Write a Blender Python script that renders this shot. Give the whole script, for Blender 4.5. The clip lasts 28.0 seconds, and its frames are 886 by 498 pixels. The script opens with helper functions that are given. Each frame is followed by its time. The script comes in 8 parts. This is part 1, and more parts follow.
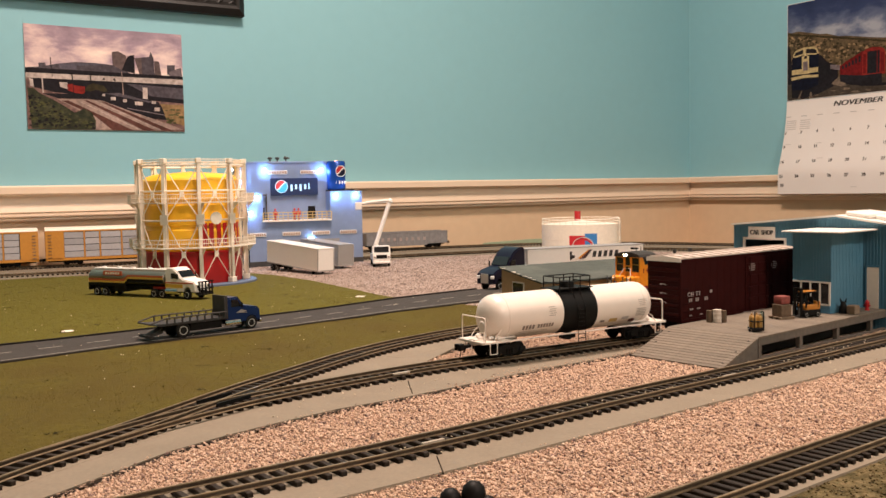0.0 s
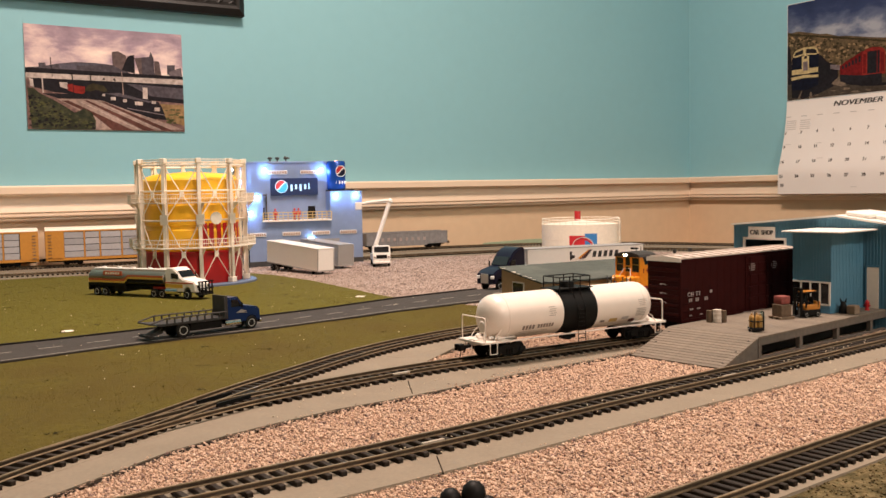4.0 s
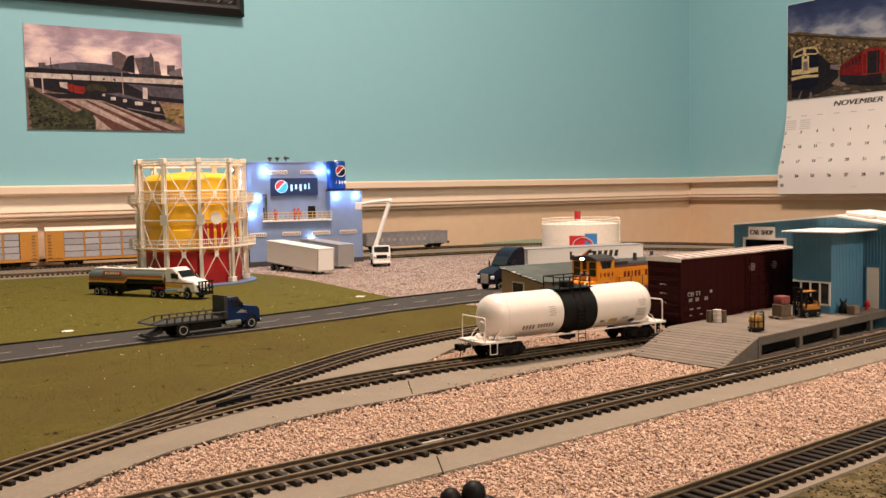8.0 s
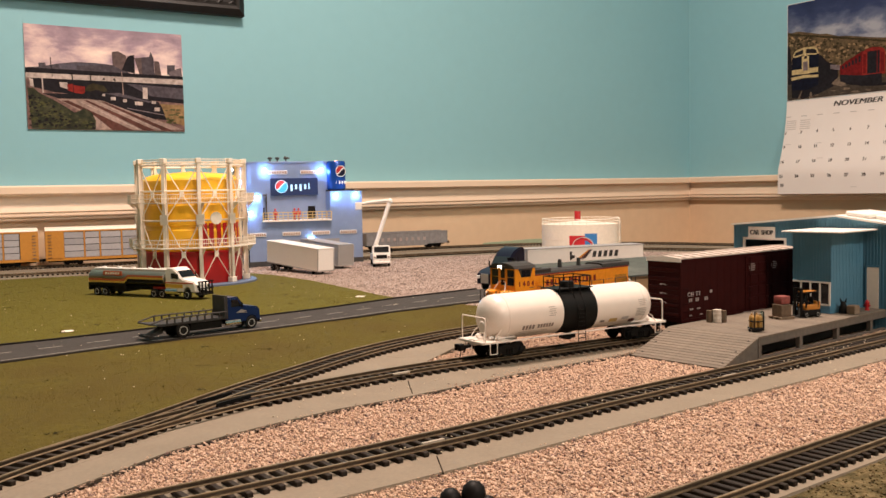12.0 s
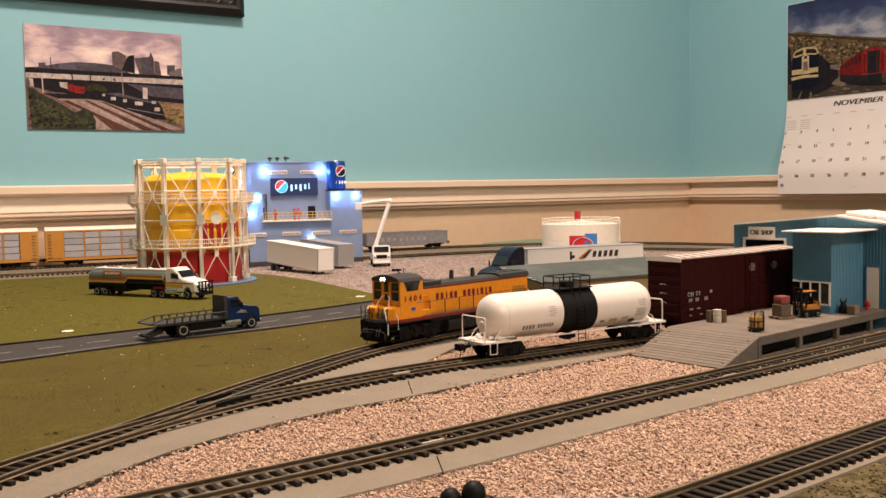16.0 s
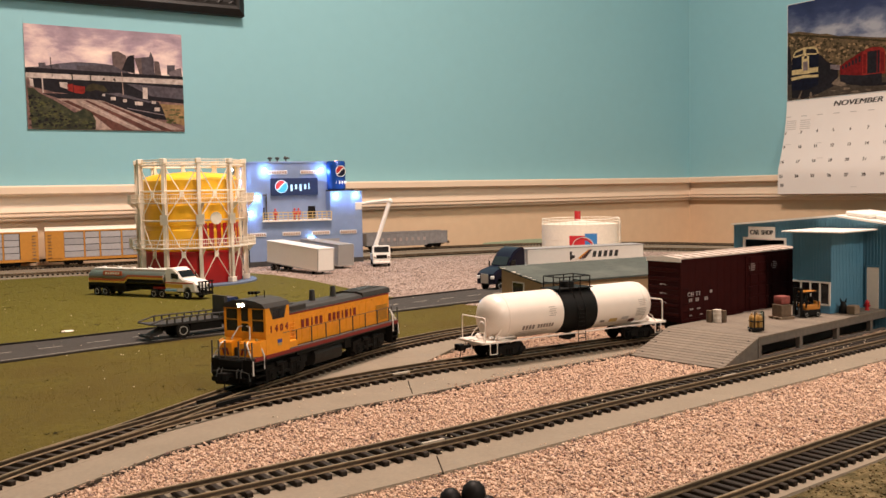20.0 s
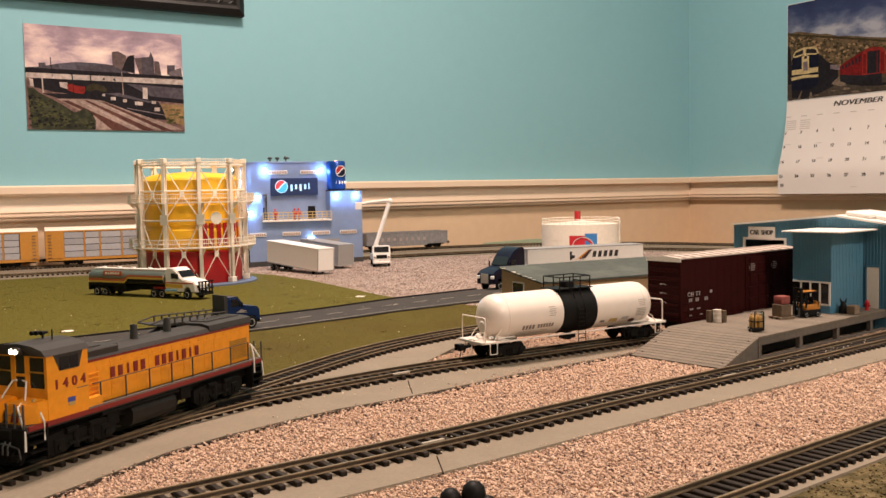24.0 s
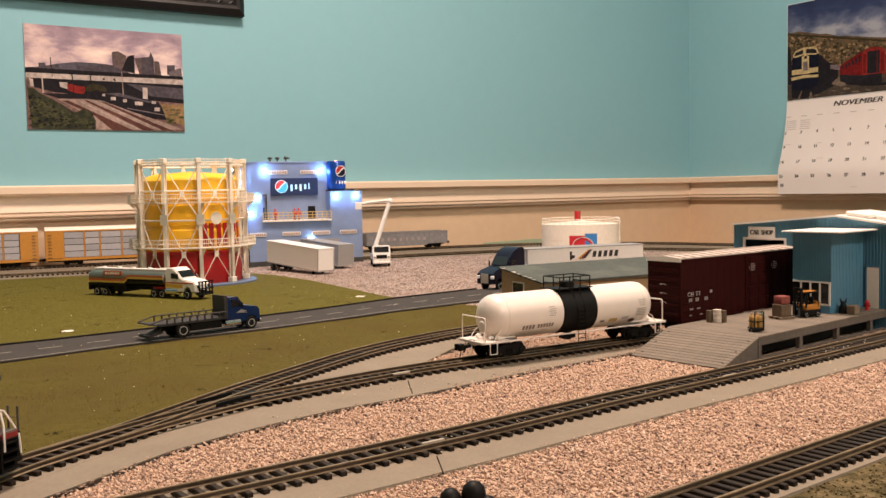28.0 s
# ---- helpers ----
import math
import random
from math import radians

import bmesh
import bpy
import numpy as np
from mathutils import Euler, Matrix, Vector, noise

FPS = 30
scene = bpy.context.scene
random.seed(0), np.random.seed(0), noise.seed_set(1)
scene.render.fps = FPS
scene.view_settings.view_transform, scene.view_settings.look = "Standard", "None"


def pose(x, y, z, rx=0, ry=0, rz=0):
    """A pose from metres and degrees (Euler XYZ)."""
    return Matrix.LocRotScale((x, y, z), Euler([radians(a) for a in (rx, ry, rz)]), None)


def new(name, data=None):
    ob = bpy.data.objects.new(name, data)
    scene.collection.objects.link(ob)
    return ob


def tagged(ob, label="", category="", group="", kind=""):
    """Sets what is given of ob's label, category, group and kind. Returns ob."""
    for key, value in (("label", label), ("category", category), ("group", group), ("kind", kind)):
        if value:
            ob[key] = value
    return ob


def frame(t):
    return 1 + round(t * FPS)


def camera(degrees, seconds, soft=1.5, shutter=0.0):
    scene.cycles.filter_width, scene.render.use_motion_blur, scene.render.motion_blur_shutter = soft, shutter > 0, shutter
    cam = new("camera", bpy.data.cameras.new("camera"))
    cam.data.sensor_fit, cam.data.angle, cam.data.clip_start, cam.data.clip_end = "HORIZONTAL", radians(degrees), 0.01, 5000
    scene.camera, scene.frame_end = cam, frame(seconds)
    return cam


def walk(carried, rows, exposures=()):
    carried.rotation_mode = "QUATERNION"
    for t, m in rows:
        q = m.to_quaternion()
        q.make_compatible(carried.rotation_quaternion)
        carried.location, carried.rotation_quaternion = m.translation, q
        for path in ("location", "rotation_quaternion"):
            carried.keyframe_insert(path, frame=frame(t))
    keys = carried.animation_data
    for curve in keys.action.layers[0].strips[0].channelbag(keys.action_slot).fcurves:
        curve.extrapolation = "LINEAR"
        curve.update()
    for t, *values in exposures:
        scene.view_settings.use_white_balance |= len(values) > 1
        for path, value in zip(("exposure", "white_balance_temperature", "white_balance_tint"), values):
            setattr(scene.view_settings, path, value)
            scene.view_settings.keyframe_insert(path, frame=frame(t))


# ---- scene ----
# Units: the layout is a 1:87 model railway; plan numbers are millimetres, z = 0 is the rail head.
cam = camera(50.78, 28.0, soft=1.5)
EYE = pose(0, 0, 0.119, 90 - 3.615, 0, 0) @ pose(0, 0, 0, 0, 0, -1.109)
walk(cam, [(0.0, EYE), (28.0, EYE)])

# ---- light ----
world = bpy.data.worlds.new("room_world")
scene.world = world
world.use_nodes = True
world.node_tree.nodes["Background"].inputs[0].default_value = (1.0, 0.86, 0.7, 1)
world.node_tree.nodes["Background"].inputs[1].default_value = 0.05
scene.view_settings.exposure = 0.0


# unseen area light under the ceiling; no fitting is modelled
def ceiling_lamp(x, y, z, size, watts):
    d = bpy.data.lights.new("ceiling_lamp", "AREA")
    d.shape, d.size, d.energy, d.color = "DISK", size, watts, (1.0, 0.768, 0.648)
    ob = new("ceiling_lamp", d)
    ob.matrix_world = pose(x, y, z)
    return ob


ceiling_lamp(0.02, 0.98, 1.62, 0.34, 49)
# two more unseen lights, added to brighten fronts and right-hand faces
ceiling_lamp(1.15, 0.45, 1.62, 0.35, 6)
ceiling_lamp(1.2, -0.80, 1.62, 0.35, 47)

# ---- small tools ----
MM = 0.001


def place(x, y, z=0.0, rz=0.0, rx=0.0, ry=0.0):
    return pose(x * MM, y * MM, z * MM, rx, ry, rz)


def finish(name, bm, mat, smooth=False):
    """A mesh in metres from a bmesh in millimetres."""
    bmesh.ops.scale(bm, vec=(MM, MM, MM), verts=bm.verts)
    me = bpy.data.meshes.new(name)
    bm.to_mesh(me)
    bm.free()
    if isinstance(mat, (list, tuple)):
        for m in mat:
            me.materials.append(m)
    elif mat:
        me.materials.append(mat)
    if smooth:
        me.shade_smooth()
        me.set_sharp_from_angle(angle=radians(38))
    return me


def part(name, bm, mat, parent=None, label="", at=None, smooth=False):
    ob = new(name, finish(name, bm, mat, smooth))
    if parent is not None:
        ob.parent = parent
    if at is not None:
        ob.matrix_basis = at
    if label:
        ob["label"] = label
    return ob


def again(ob, at, parent=None):
    """One more part on the same mesh."""
    o = new(ob.name.split(".")[0], ob.data)
    o.parent = parent or ob.parent
    o.matrix_basis = at
    return o


def thing(name, m, label, category, group="", kind=""):
    ob = new(name)
    ob.empty_display_size = 0.01
    ob.matrix_basis = m
    return tagged(ob, label, category, group, kind)


def solo(name, bm, mat, m, label, category, group="", kind="", smooth=False):
    ob = part(name, bm, mat, None, "", m, smooth)
    return tagged(ob, label, category, group, kind)


def BM():
    return bmesh.new()


def box(bm, x0, x1, y0, y1, z0, z1, bevel=0.0, seg=1, m=None):
    r = bmesh.ops.create_cube(bm, size=1.0)
    vs = r["verts"]
    for v in vs:
        v.co = Vector((x0 + (v.co.x + 0.5) * (x1 - x0), y0 + (v.co.y + 0.5) * (y1 - y0), z0 + (v.co.z + 0.5) * (z1 - z0)))
    if m is not None:
        bmesh.ops.transform(bm, matrix=m, verts=vs)
    if bevel > 0:
        es = {e for v in vs for e in v.link_edges}
        bmesh.ops.bevel(bm, geom=list(es), offset=bevel, segments=seg, affect="EDGES", profile=0.5)
    return bm


def cyl(bm, a, b, r, r2=None, n=16, cap=True):
    """A round bar from a to b."""
    a, b = Vector(a), Vector(b)
    d = b - a
    q = d.to_track_quat("Z", "Y").to_matrix().to_4x4()
    m = Matrix.Translation((a + b) / 2) @ q
    bmesh.ops.create_cone(bm, cap_ends=cap, segments=n, radius1=r, radius2=r if r2 is None else r2, depth=d.length, matrix=m)
    return bm


def ball(bm, c, r, sx=1, sy=1, sz=1, u=12, v=8):
    bmesh.ops.create_uvsphere(bm, u_segments=u, v_segments=v, radius=r, matrix=Matrix.Translation(c) @ Matrix.Diagonal((sx, sy, sz, 1)))
    return bm


def rod(bm, pts, r, n=6):
    """A bent wire through pts."""
    pts = [Vector(p) for p in pts]
    rings = []
    for i, p in enumerate(pts):
        d = (pts[min(i + 1, len(pts) - 1)] - pts[max(i - 1, 0)]).normalized()
        q = d.to_track_quat("Z", "Y").to_matrix()
        rings.append([bm.verts.new(p + q @ Vector((r * math.cos(k * math.tau / n), r * math.sin(k * math.tau / n), 0))) for k in range(n)])
    for a, b in zip(rings, rings[1:]):
        for k in range(n):
            bm.faces.new((a[k], a[(k + 1) % n], b[(k + 1) % n], b[k]))
    bm.faces.new(rings[0][::-1])
    bm.faces.new(rings[-1])
    return bm


def prism(bm, outline, lo, hi, axis="y"):
    """An outline in the plane across an axis, drawn out from lo to hi. axis y: outline (x, z); x: (y, z); z: (x, y)."""
    def at(p, w):
        return {"y": (p[0], w, p[1]), "x": (w, p[0], p[1]), "z": (p[0], p[1], w)}[axis]
    a = [bm.verts.new(at(p, lo)) for p in outline]
    b = [bm.verts.new(at(p, hi)) for p in outline]
    n = len(outline)
    for i in range(n):
        bm.faces.new((a[i], a[(i + 1) % n], b[(i + 1) % n], b[i]))
    bm.faces.new(a[::-1])
    bm.faces.new(b)
    bmesh.ops.recalc_face_normals(bm, faces=bm.faces)
    return bm


def lathe(bm, profile, n=32, axis="z", c=(0, 0, 0)):
    """A profile of (radius, height) turned about an axis through c."""
    rings = []
    for r, h in profile:
        ring = []
        for k in range(n):
            a = k * math.tau / n
            p = (r * math.cos(a), r * math.sin(a), h) if axis == "z" else (h, r * math.cos(a), r * math.sin(a))
            ring.append(bm.verts.new(Vector(p) + Vector(c)))
        rings.append(ring)
    for a, b in zip(rings, rings[1:]):
        for k in range(n):
            bm.faces.new((a[k], a[(k + 1) % n], b[(k + 1) % n], b[k]))
    bm.faces.new(rings[0][::-1])
    bm.faces.new(rings[-1])
    bmesh.ops.recalc_face_normals(bm, faces=bm.faces)
    return bm


def sheet(bm, pts, z0, z1):
    """A slab with an outline in plan."""
    return prism(bm, pts, z0, z1, "z")


def flat(bm, pts):
    bm.faces.new([bm.verts.new(p) for p in pts])
    return bm


def words(name, text, size, mat, parent, at, label="", stretch=1.0, shear=0.0, depth=0.12, gap=1.0, bold=0.0):
    """Lettering in the built-in font, as a mesh; size in mm; lies in the local x, y plane."""
    cu = bpy.data.curves.new(name, "FONT")
    cu.body, cu.size, cu.shear, cu.extrude = text, size * MM, shear, depth * MM
    cu.align_x, cu.align_y, cu.space_character = "CENTER", "CENTER", gap
    tmp = bpy.data.objects.new(name, cu)
    scene.collection.objects.link(tmp)
    me = bpy.data.meshes.new_from_object(tmp.evaluated_get(bpy.context.evaluated_depsgraph_get()))
    bpy.data.objects.remove(tmp)
    me.materials.clear()
    me.materials.append(mat)
    if bold > 0:
        b = bmesh.new()
        b.from_mesh(me)
        for dx in (0.5, 1.0):
            g = bmesh.ops.duplicate(b, geom=b.verts[:] + b.edges[:] + b.faces[:])
            bmesh.ops.translate(b, vec=(bold * dx * MM, 0, -0.01 * dx * MM), verts=[e for e in g["geom"] if isinstance(e, bmesh.types.BMVert)])
        b.to_mesh(me)
        b.free()
    for v in me.vertices:
        v.co.x *= stretch
    ob = new(name, me)
    ob.parent = parent
    ob.matrix_basis = at
    if label:
        ob["label"] = label
    return ob


def curve_points(pts, step):
    """Even points and headings along a smooth line through pts."""
    p = [Vector((x, y)) for x, y in pts]
    p = [p[0] * 2 - p[1]] + p + [p[-1] * 2 - p[-2]]
    fine = []
    for i in range(1, len(p) - 2):
        a, b, c, d = p[i - 1:i + 3]
        for k in range(40):
            t = k / 40
            fine.append(0.5 * ((2 * b) + (c - a) * t + (2 * a - 5 * b + 4 * c - d) * t * t + (3 * b - a - 3 * c + d) * t ** 3))
    fine.append(p[-2])
    s = [0.0]
    for a, b in zip(fine, fine[1:]):
        s.append(s[-1] + (b - a).length)
    n = int(s[-1] / step)
    X = np.interp(np.arange(n + 1) * step, s, [q.x for q in fine])
    Y = np.interp(np.arange(n + 1) * step, s, [q.y for q in fine])
    H = np.arctan2(np.gradient(Y), np.gradient(X))
    return X, Y, H


# ---- materials ----
def mat(name, color, rough=0.6, metal=0.0, grain=0.0, scale=300.0, bump=0.0, bscale=600.0, island=0.0, obvary=0.0, coat=0.0, spec=0.5, stain=None, stain_scale=30.0, stain_amount=0.5):
    """A painted, moulded or raw surface with fine grain, broad variation and relief."""
    m = bpy.data.materials.new(name)
    m.use_nodes = True
    nt = m.node_tree
    b = nt.nodes["Principled BSDF"]
    b.inputs["Base Color"].default_value = (*color, 1)
    b.inputs["Roughness"].default_value, b.inputs["Metallic"].default_value = rough, metal
    b.inputs["Coat Weight"].default_value, b.inputs["Specular IOR Level"].default_value = coat, spec
    tc = nt.nodes.new("ShaderNodeTexCoord")
    cur = None

    def mix(fac, other, how="MULTIPLY", a=None):
        n = nt.nodes.new("ShaderNodeMix")
        n.data_type, n.blend_type = "RGBA", how
        if isinstance(fac, float):
            n.inputs[0].default_value = fac
        else:
            nt.links.new(fac, n.inputs[0])
        if a is None:
            n.inputs[6].default_value = (*color, 1)
        else:
            nt.links.new(a, n.inputs[6])
        if isinstance(other, tuple):
            n.inputs[7].default_value = (*other, 1)
        else:
            nt.links.new(other, n.inputs[7])
        return n.outputs[2]

    def spread(src, amount):
        r = nt.nodes.new("ShaderNodeMapRange")
        nt.links.new(src, r.inputs[0])
        r.inputs[3].default_value, r.inputs[4].default_value = 1 - amount, 1 + amount
        return r.outputs[0]

    if grain > 0:
        for sc, am in ((scale, grain), (scale * 0.08, grain * 0.7)):
            n = nt.nodes.new("ShaderNodeTexNoise")
            n.inputs["Scale"].default_value, n.inputs["Detail"].default_value = sc, 4
            nt.links.new(tc.outputs["Object"], n.inputs["Vector"])
            r = nt.nodes.new("ShaderNodeMapRange")
            nt.links.new(n.outputs[0], r.inputs[0])
            r.inputs[1].default_value, r.inputs[2].default_value = 0.3, 0.7
            r.inputs[3].default_value, r.inputs[4].default_value = 1 - am, 1 + am
            cur = mix(1.0, r.outputs[0], "MULTIPLY", cur)
    if stain is not None:
        n = nt.nodes.new("ShaderNodeTexNoise")
        n.inputs["Scale"].default_value, n.inputs["Detail"].default_value, n.inputs["Roughness"].default_value = stain_scale, 6, 0.65
        nt.links.new(tc.outputs["Object"], n.inputs["Vector"])
        r = nt.nodes.new("ShaderNodeMapRange")
        nt.links.new(n.outputs[0], r.inputs[0])
        r.inputs[1].default_value, r.inputs[2].default_value, r.inputs[4].default_value = 0.48, 0.7, stain_amount
        cur = mix(r.outputs[0], stain, "MIX", cur)
    if island > 0:
        g = nt.nodes.new("ShaderNodeNewGeometry")
        cur = mix(1.0, spread(g.outputs["Random Per Island"], island), "MULTIPLY", cur)
    if obvary > 0:
        g = nt.nodes.new("ShaderNodeObjectInfo")
        cur = mix(1.0, spread(g.outputs["Random"], obvary), "MULTIPLY", cur)
    if cur is not None:
        nt.links.new(cur, b.inputs["Base Color"])
    if bump > 0:
        n = nt.nodes.new("ShaderNodeTexNoise")
        n.inputs["Scale"].default_value, n.inputs["Detail"].default_value = bscale, 5
        nt.links.new(tc.outputs["Object"], n.inputs["Vector"])
        k = nt.nodes.new("ShaderNodeBump")
        k.inputs["Strength"].default_value, k.inputs["Distance"].default_value = min(1.0, bump), 0.001 * max(1.0, bump)
        nt.links.new(n.outputs[0], k.inputs["Height"])
        nt.links.new(k.outputs[0], b.inputs["Normal"])
    return m


def ramp_mat(name, stops, scale, rough=0.9, kind="noise", bump=0.6, bscale=None, island=False, patch=None):
    """Granular cover whose grains differ in colour."""
    m = bpy.data.materials.new(name)
    m.use_nodes = True
    nt = m.node_tree
    b = nt.nodes["Principled BSDF"]
    b.inputs["Roughness"].default_value = rough
    b.inputs["Specular IOR Level"].default_value = 0.2
    tc = nt.nodes.new("ShaderNodeTexCoord")
    r = nt.nodes.new("ShaderNodeValToRGB")
    while len(r.color_ramp.elements) < len(stops):
        r.color_ramp.elements.new(0.5)
    for e, (p, c) in zip(r.color_ramp.elements, stops):
        e.position, e.color = p, (*c, 1)
    if island:
        g = nt.nodes.new("ShaderNodeNewGeometry")
        src = g.outputs["Random Per Island"]
    elif kind == "cells":
        n = nt.nodes.new("ShaderNodeTexVoronoi")
        n.inputs["Scale"].default_value = scale
        nt.links.new(tc.outputs["Object"], n.inputs["Vector"])
        s = nt.nodes.new("ShaderNodeSeparateColor")
        nt.links.new(n.outputs["Color"], s.inputs[0])
        src = s.outputs[0]
    else:
        n = nt.nodes.new("ShaderNodeTexNoise")
        n.inputs["Scale"].default_value, n.inputs["Detail"].default_value, n.inputs["Roughness"].default_value = scale, 8, 0.7
        nt.links.new(tc.outputs["Object"], n.inputs["Vector"])
        src = n.outputs[0]
    nt.links.new(src, r.inputs[0])
    col = r.outputs[0]
    if patch:
        n = nt.nodes.new("ShaderNodeTexNoise")
        n.inputs["Scale"].default_value, n.inputs["Detail"].default_value = 11, 5
        nt.links.new(tc.outputs["Object"], n.inputs["Vector"])
        g = nt.nodes.new("ShaderNodeMapRange")
        g.inputs[1].default_value, g.inputs[2].default_value, g.inputs[4].default_value = 0.42, 0.66, 0.75
        nt.links.new(n.outputs[0], g.inputs[0])
        mx = nt.nodes.new("ShaderNodeMix")
        mx.data_type = "RGBA"
        mx.inputs[7].default_value = (*patch, 1)
        nt.links.new(g.outputs[0], mx.inputs[0])
        nt.links.new(col, mx.inputs[6])
        col = mx.outputs[2]
    nt.links.new(col, b.inputs["Base Color"])
    if bump > 0:
        n = nt.nodes.new("ShaderNodeTexNoise")
        n.inputs["Scale"].default_value, n.inputs["Detail"].default_value = bscale or scale, 6
        nt.links.new(tc.outputs["Object"], n.inputs["Vector"])
        k = nt.nodes.new("ShaderNodeBump")
        k.inputs["Strength"].default_value, k.inputs["Distance"].default_value = bump, 0.0015
        nt.links.new(n.outputs[0], k.inputs["Height"])
        nt.links.new(k.outputs[0], b.inputs["Normal"])
    return m


def glow(name, color, power):
    m = bpy.data.materials.new(name)
    m.use_nodes = True
    b = m.node_tree.nodes["Principled BSDF"]
    b.inputs["Base Color"].default_value = (*color, 1)
    b.inputs["Emission Color"].default_value = (*color, 1)
    b.inputs["Emission Strength"].default_value = power
    return m


def glass(name, tint=(0.02, 0.025, 0.03), rough=0.08):
    m = bpy.data.materials.new(name)
    m.use_nodes = True
    b = m.node_tree.nodes["Principled BSDF"]
    b.inputs["Base Color"].default_value = (*tint, 1)
    b.inputs["Roughness"].default_value = rough
    return m


TEAL = mat("teal_wall_paint", (0.221, 0.444, 0.5), 0.75, grain=0.012, scale=40, bump=0.08, bscale=250)
BEIGE = mat("beige_wall_paint", (0.69, 0.5, 0.325), 0.75, grain=0.03, scale=40, bump=0.08, bscale=250)
CREAM = mat("cream_gloss_trim", (0.78, 0.61, 0.455), 0.35, grain=0.02, scale=30)
CEIL = mat("white_ceiling_paint", (0.8, 0.76, 0.7), 0.9, grain=0.02)
CARPET = mat("brown_carpet", (0.16, 0.11, 0.07), 0.95, grain=0.2, scale=400, bump=0.5)
PALEGREEN = mat("pale_green_foam", (0.3, 0.36, 0.24), 0.85, grain=0.05, scale=100)
BOARD = mat("layout_board", (0.3, 0.22, 0.14), 0.8, grain=0.1, scale=60)
GRASS = ramp_mat("turf", [(0.25, (0.044, 0.032, 0.0055)), (0.42, (0.077, 0.059, 0.0075)), (0.58, (0.1, 0.079, 0.0095)), (0.78, (0.135, 0.105, 0.017))], 260, bump=0.9, bscale=900, patch=(0.078, 0.053, 0.0075))
# lighter, greener copy of the turf for the ground beyond the road
GRASS_FAR = ramp_mat("fresh_turf", [(0.25, (0.053, 0.042, 0.0065)), (0.42, (0.092, 0.077, 0.009)), (0.58, (0.118, 0.102, 0.011)), (0.78, (0.16, 0.136, 0.02))], 260, bump=0.9, bscale=900)
GRASS_B = ramp_mat("turf_crumbs", [(0.0, (0.062, 0.047, 0.007)), (0.4, (0.083, 0.063, 0.008)), (1.0, (0.12, 0.093, 0.014))], 200, island=True, bump=0)
GRAVEL = ramp_mat("pink_gravel_bed", [(0.0, (0.36, 0.24, 0.175)), (0.3, (0.48, 0.33, 0.24)), (0.7, (0.56, 0.39, 0.275)), (1.0, (0.62, 0.46, 0.34))], 620, kind="cells", bump=0.8)
STONE = ramp_mat("pink_gravel_stone", [(0.0, (0.08, 0.05, 0.045)), (0.07, (0.2, 0.13, 0.11)), (0.16, (0.4, 0.27, 0.205)), (0.3, (0.52, 0.355, 0.255)), (0.85, (0.57, 0.4, 0.285)), (1.0, (0.64, 0.49, 0.38))], 620, island=True, bump=0)
STONE_YARD = ramp_mat("yard_gravel_stone", [(0.0, (0.1, 0.075, 0.068)), (0.12, (0.22, 0.165, 0.14)), (0.35, (0.36, 0.275, 0.23)), (0.8, (0.47, 0.36, 0.3)), (1.0, (0.62, 0.52, 0.46))], 620, island=True, bump=0)
GRAVEL_YARD = ramp_mat("yard_gravel_bed", [(0.0, (0.13, 0.1, 0.085)), (0.3, (0.3, 0.225, 0.19)), (0.7, (0.42, 0.32, 0.27)), (1.0, (0.5, 0.42, 0.37))], 520, kind="cells", bump=0.8)
CORK = mat("grey_tan_roadbed", (0.212, 0.172, 0.122), 0.85, grain=0.07, scale=500, bump=0.15, bscale=1500, stain=(0.16, 0.128, 0.088), stain_scale=25, stain_amount=0.35)
TIE = mat("dark_plastic_tie", (0.0195, 0.0126, 0.0078), 0.6, spec=0.25, grain=0.25, scale=900, obvary=0.25, bump=0.2)
RAIL = mat("nickel_rail", (0.215, 0.155, 0.09), 0.45, 0.4, grain=0.3, scale=120)
RAILSIDE = mat("weathered_rail_side", (0.056, 0.039, 0.026), 0.7, spec=0.2, grain=0.3, scale=300)
ASPHALT = mat("model_asphalt", (0.036, 0.03, 0.025), 0.95, grain=0.12, scale=700, bump=0.2, bscale=1800, stain=(0.05, 0.042, 0.034), stain_scale=18, stain_amount=0.5)
ROADLINE = mat("worn_white_line", (0.3, 0.27, 0.23), 0.8, grain=0.2, scale=900)
BLACK = mat("black_plastic", (0.006, 0.0055, 0.005), 0.55, spec=0.16, grain=0.1)
RUBBER = mat("black_rubber", (0.01, 0.0095, 0.009), 0.75, spec=0.2, grain=0.2, scale=800)
WHITE = mat("white_plastic", (0.78, 0.74, 0.68), 0.45, grain=0.02, scale=200)
OFFWHITE = mat("ivory_plastic", (0.84, 0.76, 0.64), 0.45, grain=0.04, scale=200)
GREY = mat("grey_plastic", (0.28, 0.27, 0.26), 0.5, grain=0.06)
DARKGREY = mat("dark_grey_paint", (0.05, 0.047, 0.043), 0.45, grain=0.15, scale=300)
SILVER = mat("silver_paint", (0.42, 0.4, 0.37), 0.35, 0.5, grain=0.08)
CHROME = mat("chrome", (0.7, 0.68, 0.65), 0.15, 1.0)
YELLOW = mat("tank_yellow", (0.98, 0.54, 0.028), 0.4, grain=0.05, scale=80)
RED = mat("tank_red", (0.45, 0.012, 0.014), 0.4, grain=0.06, scale=80)
LOCO_YELLOW = mat("armour_yellow", (0.8, 0.29, 0.01), 0.42, grain=0.07, scale=250, bump=0.03)
LOCO_RED = mat("signal_red", (0.2, 0.014, 0.011), 0.45, grain=0.06)
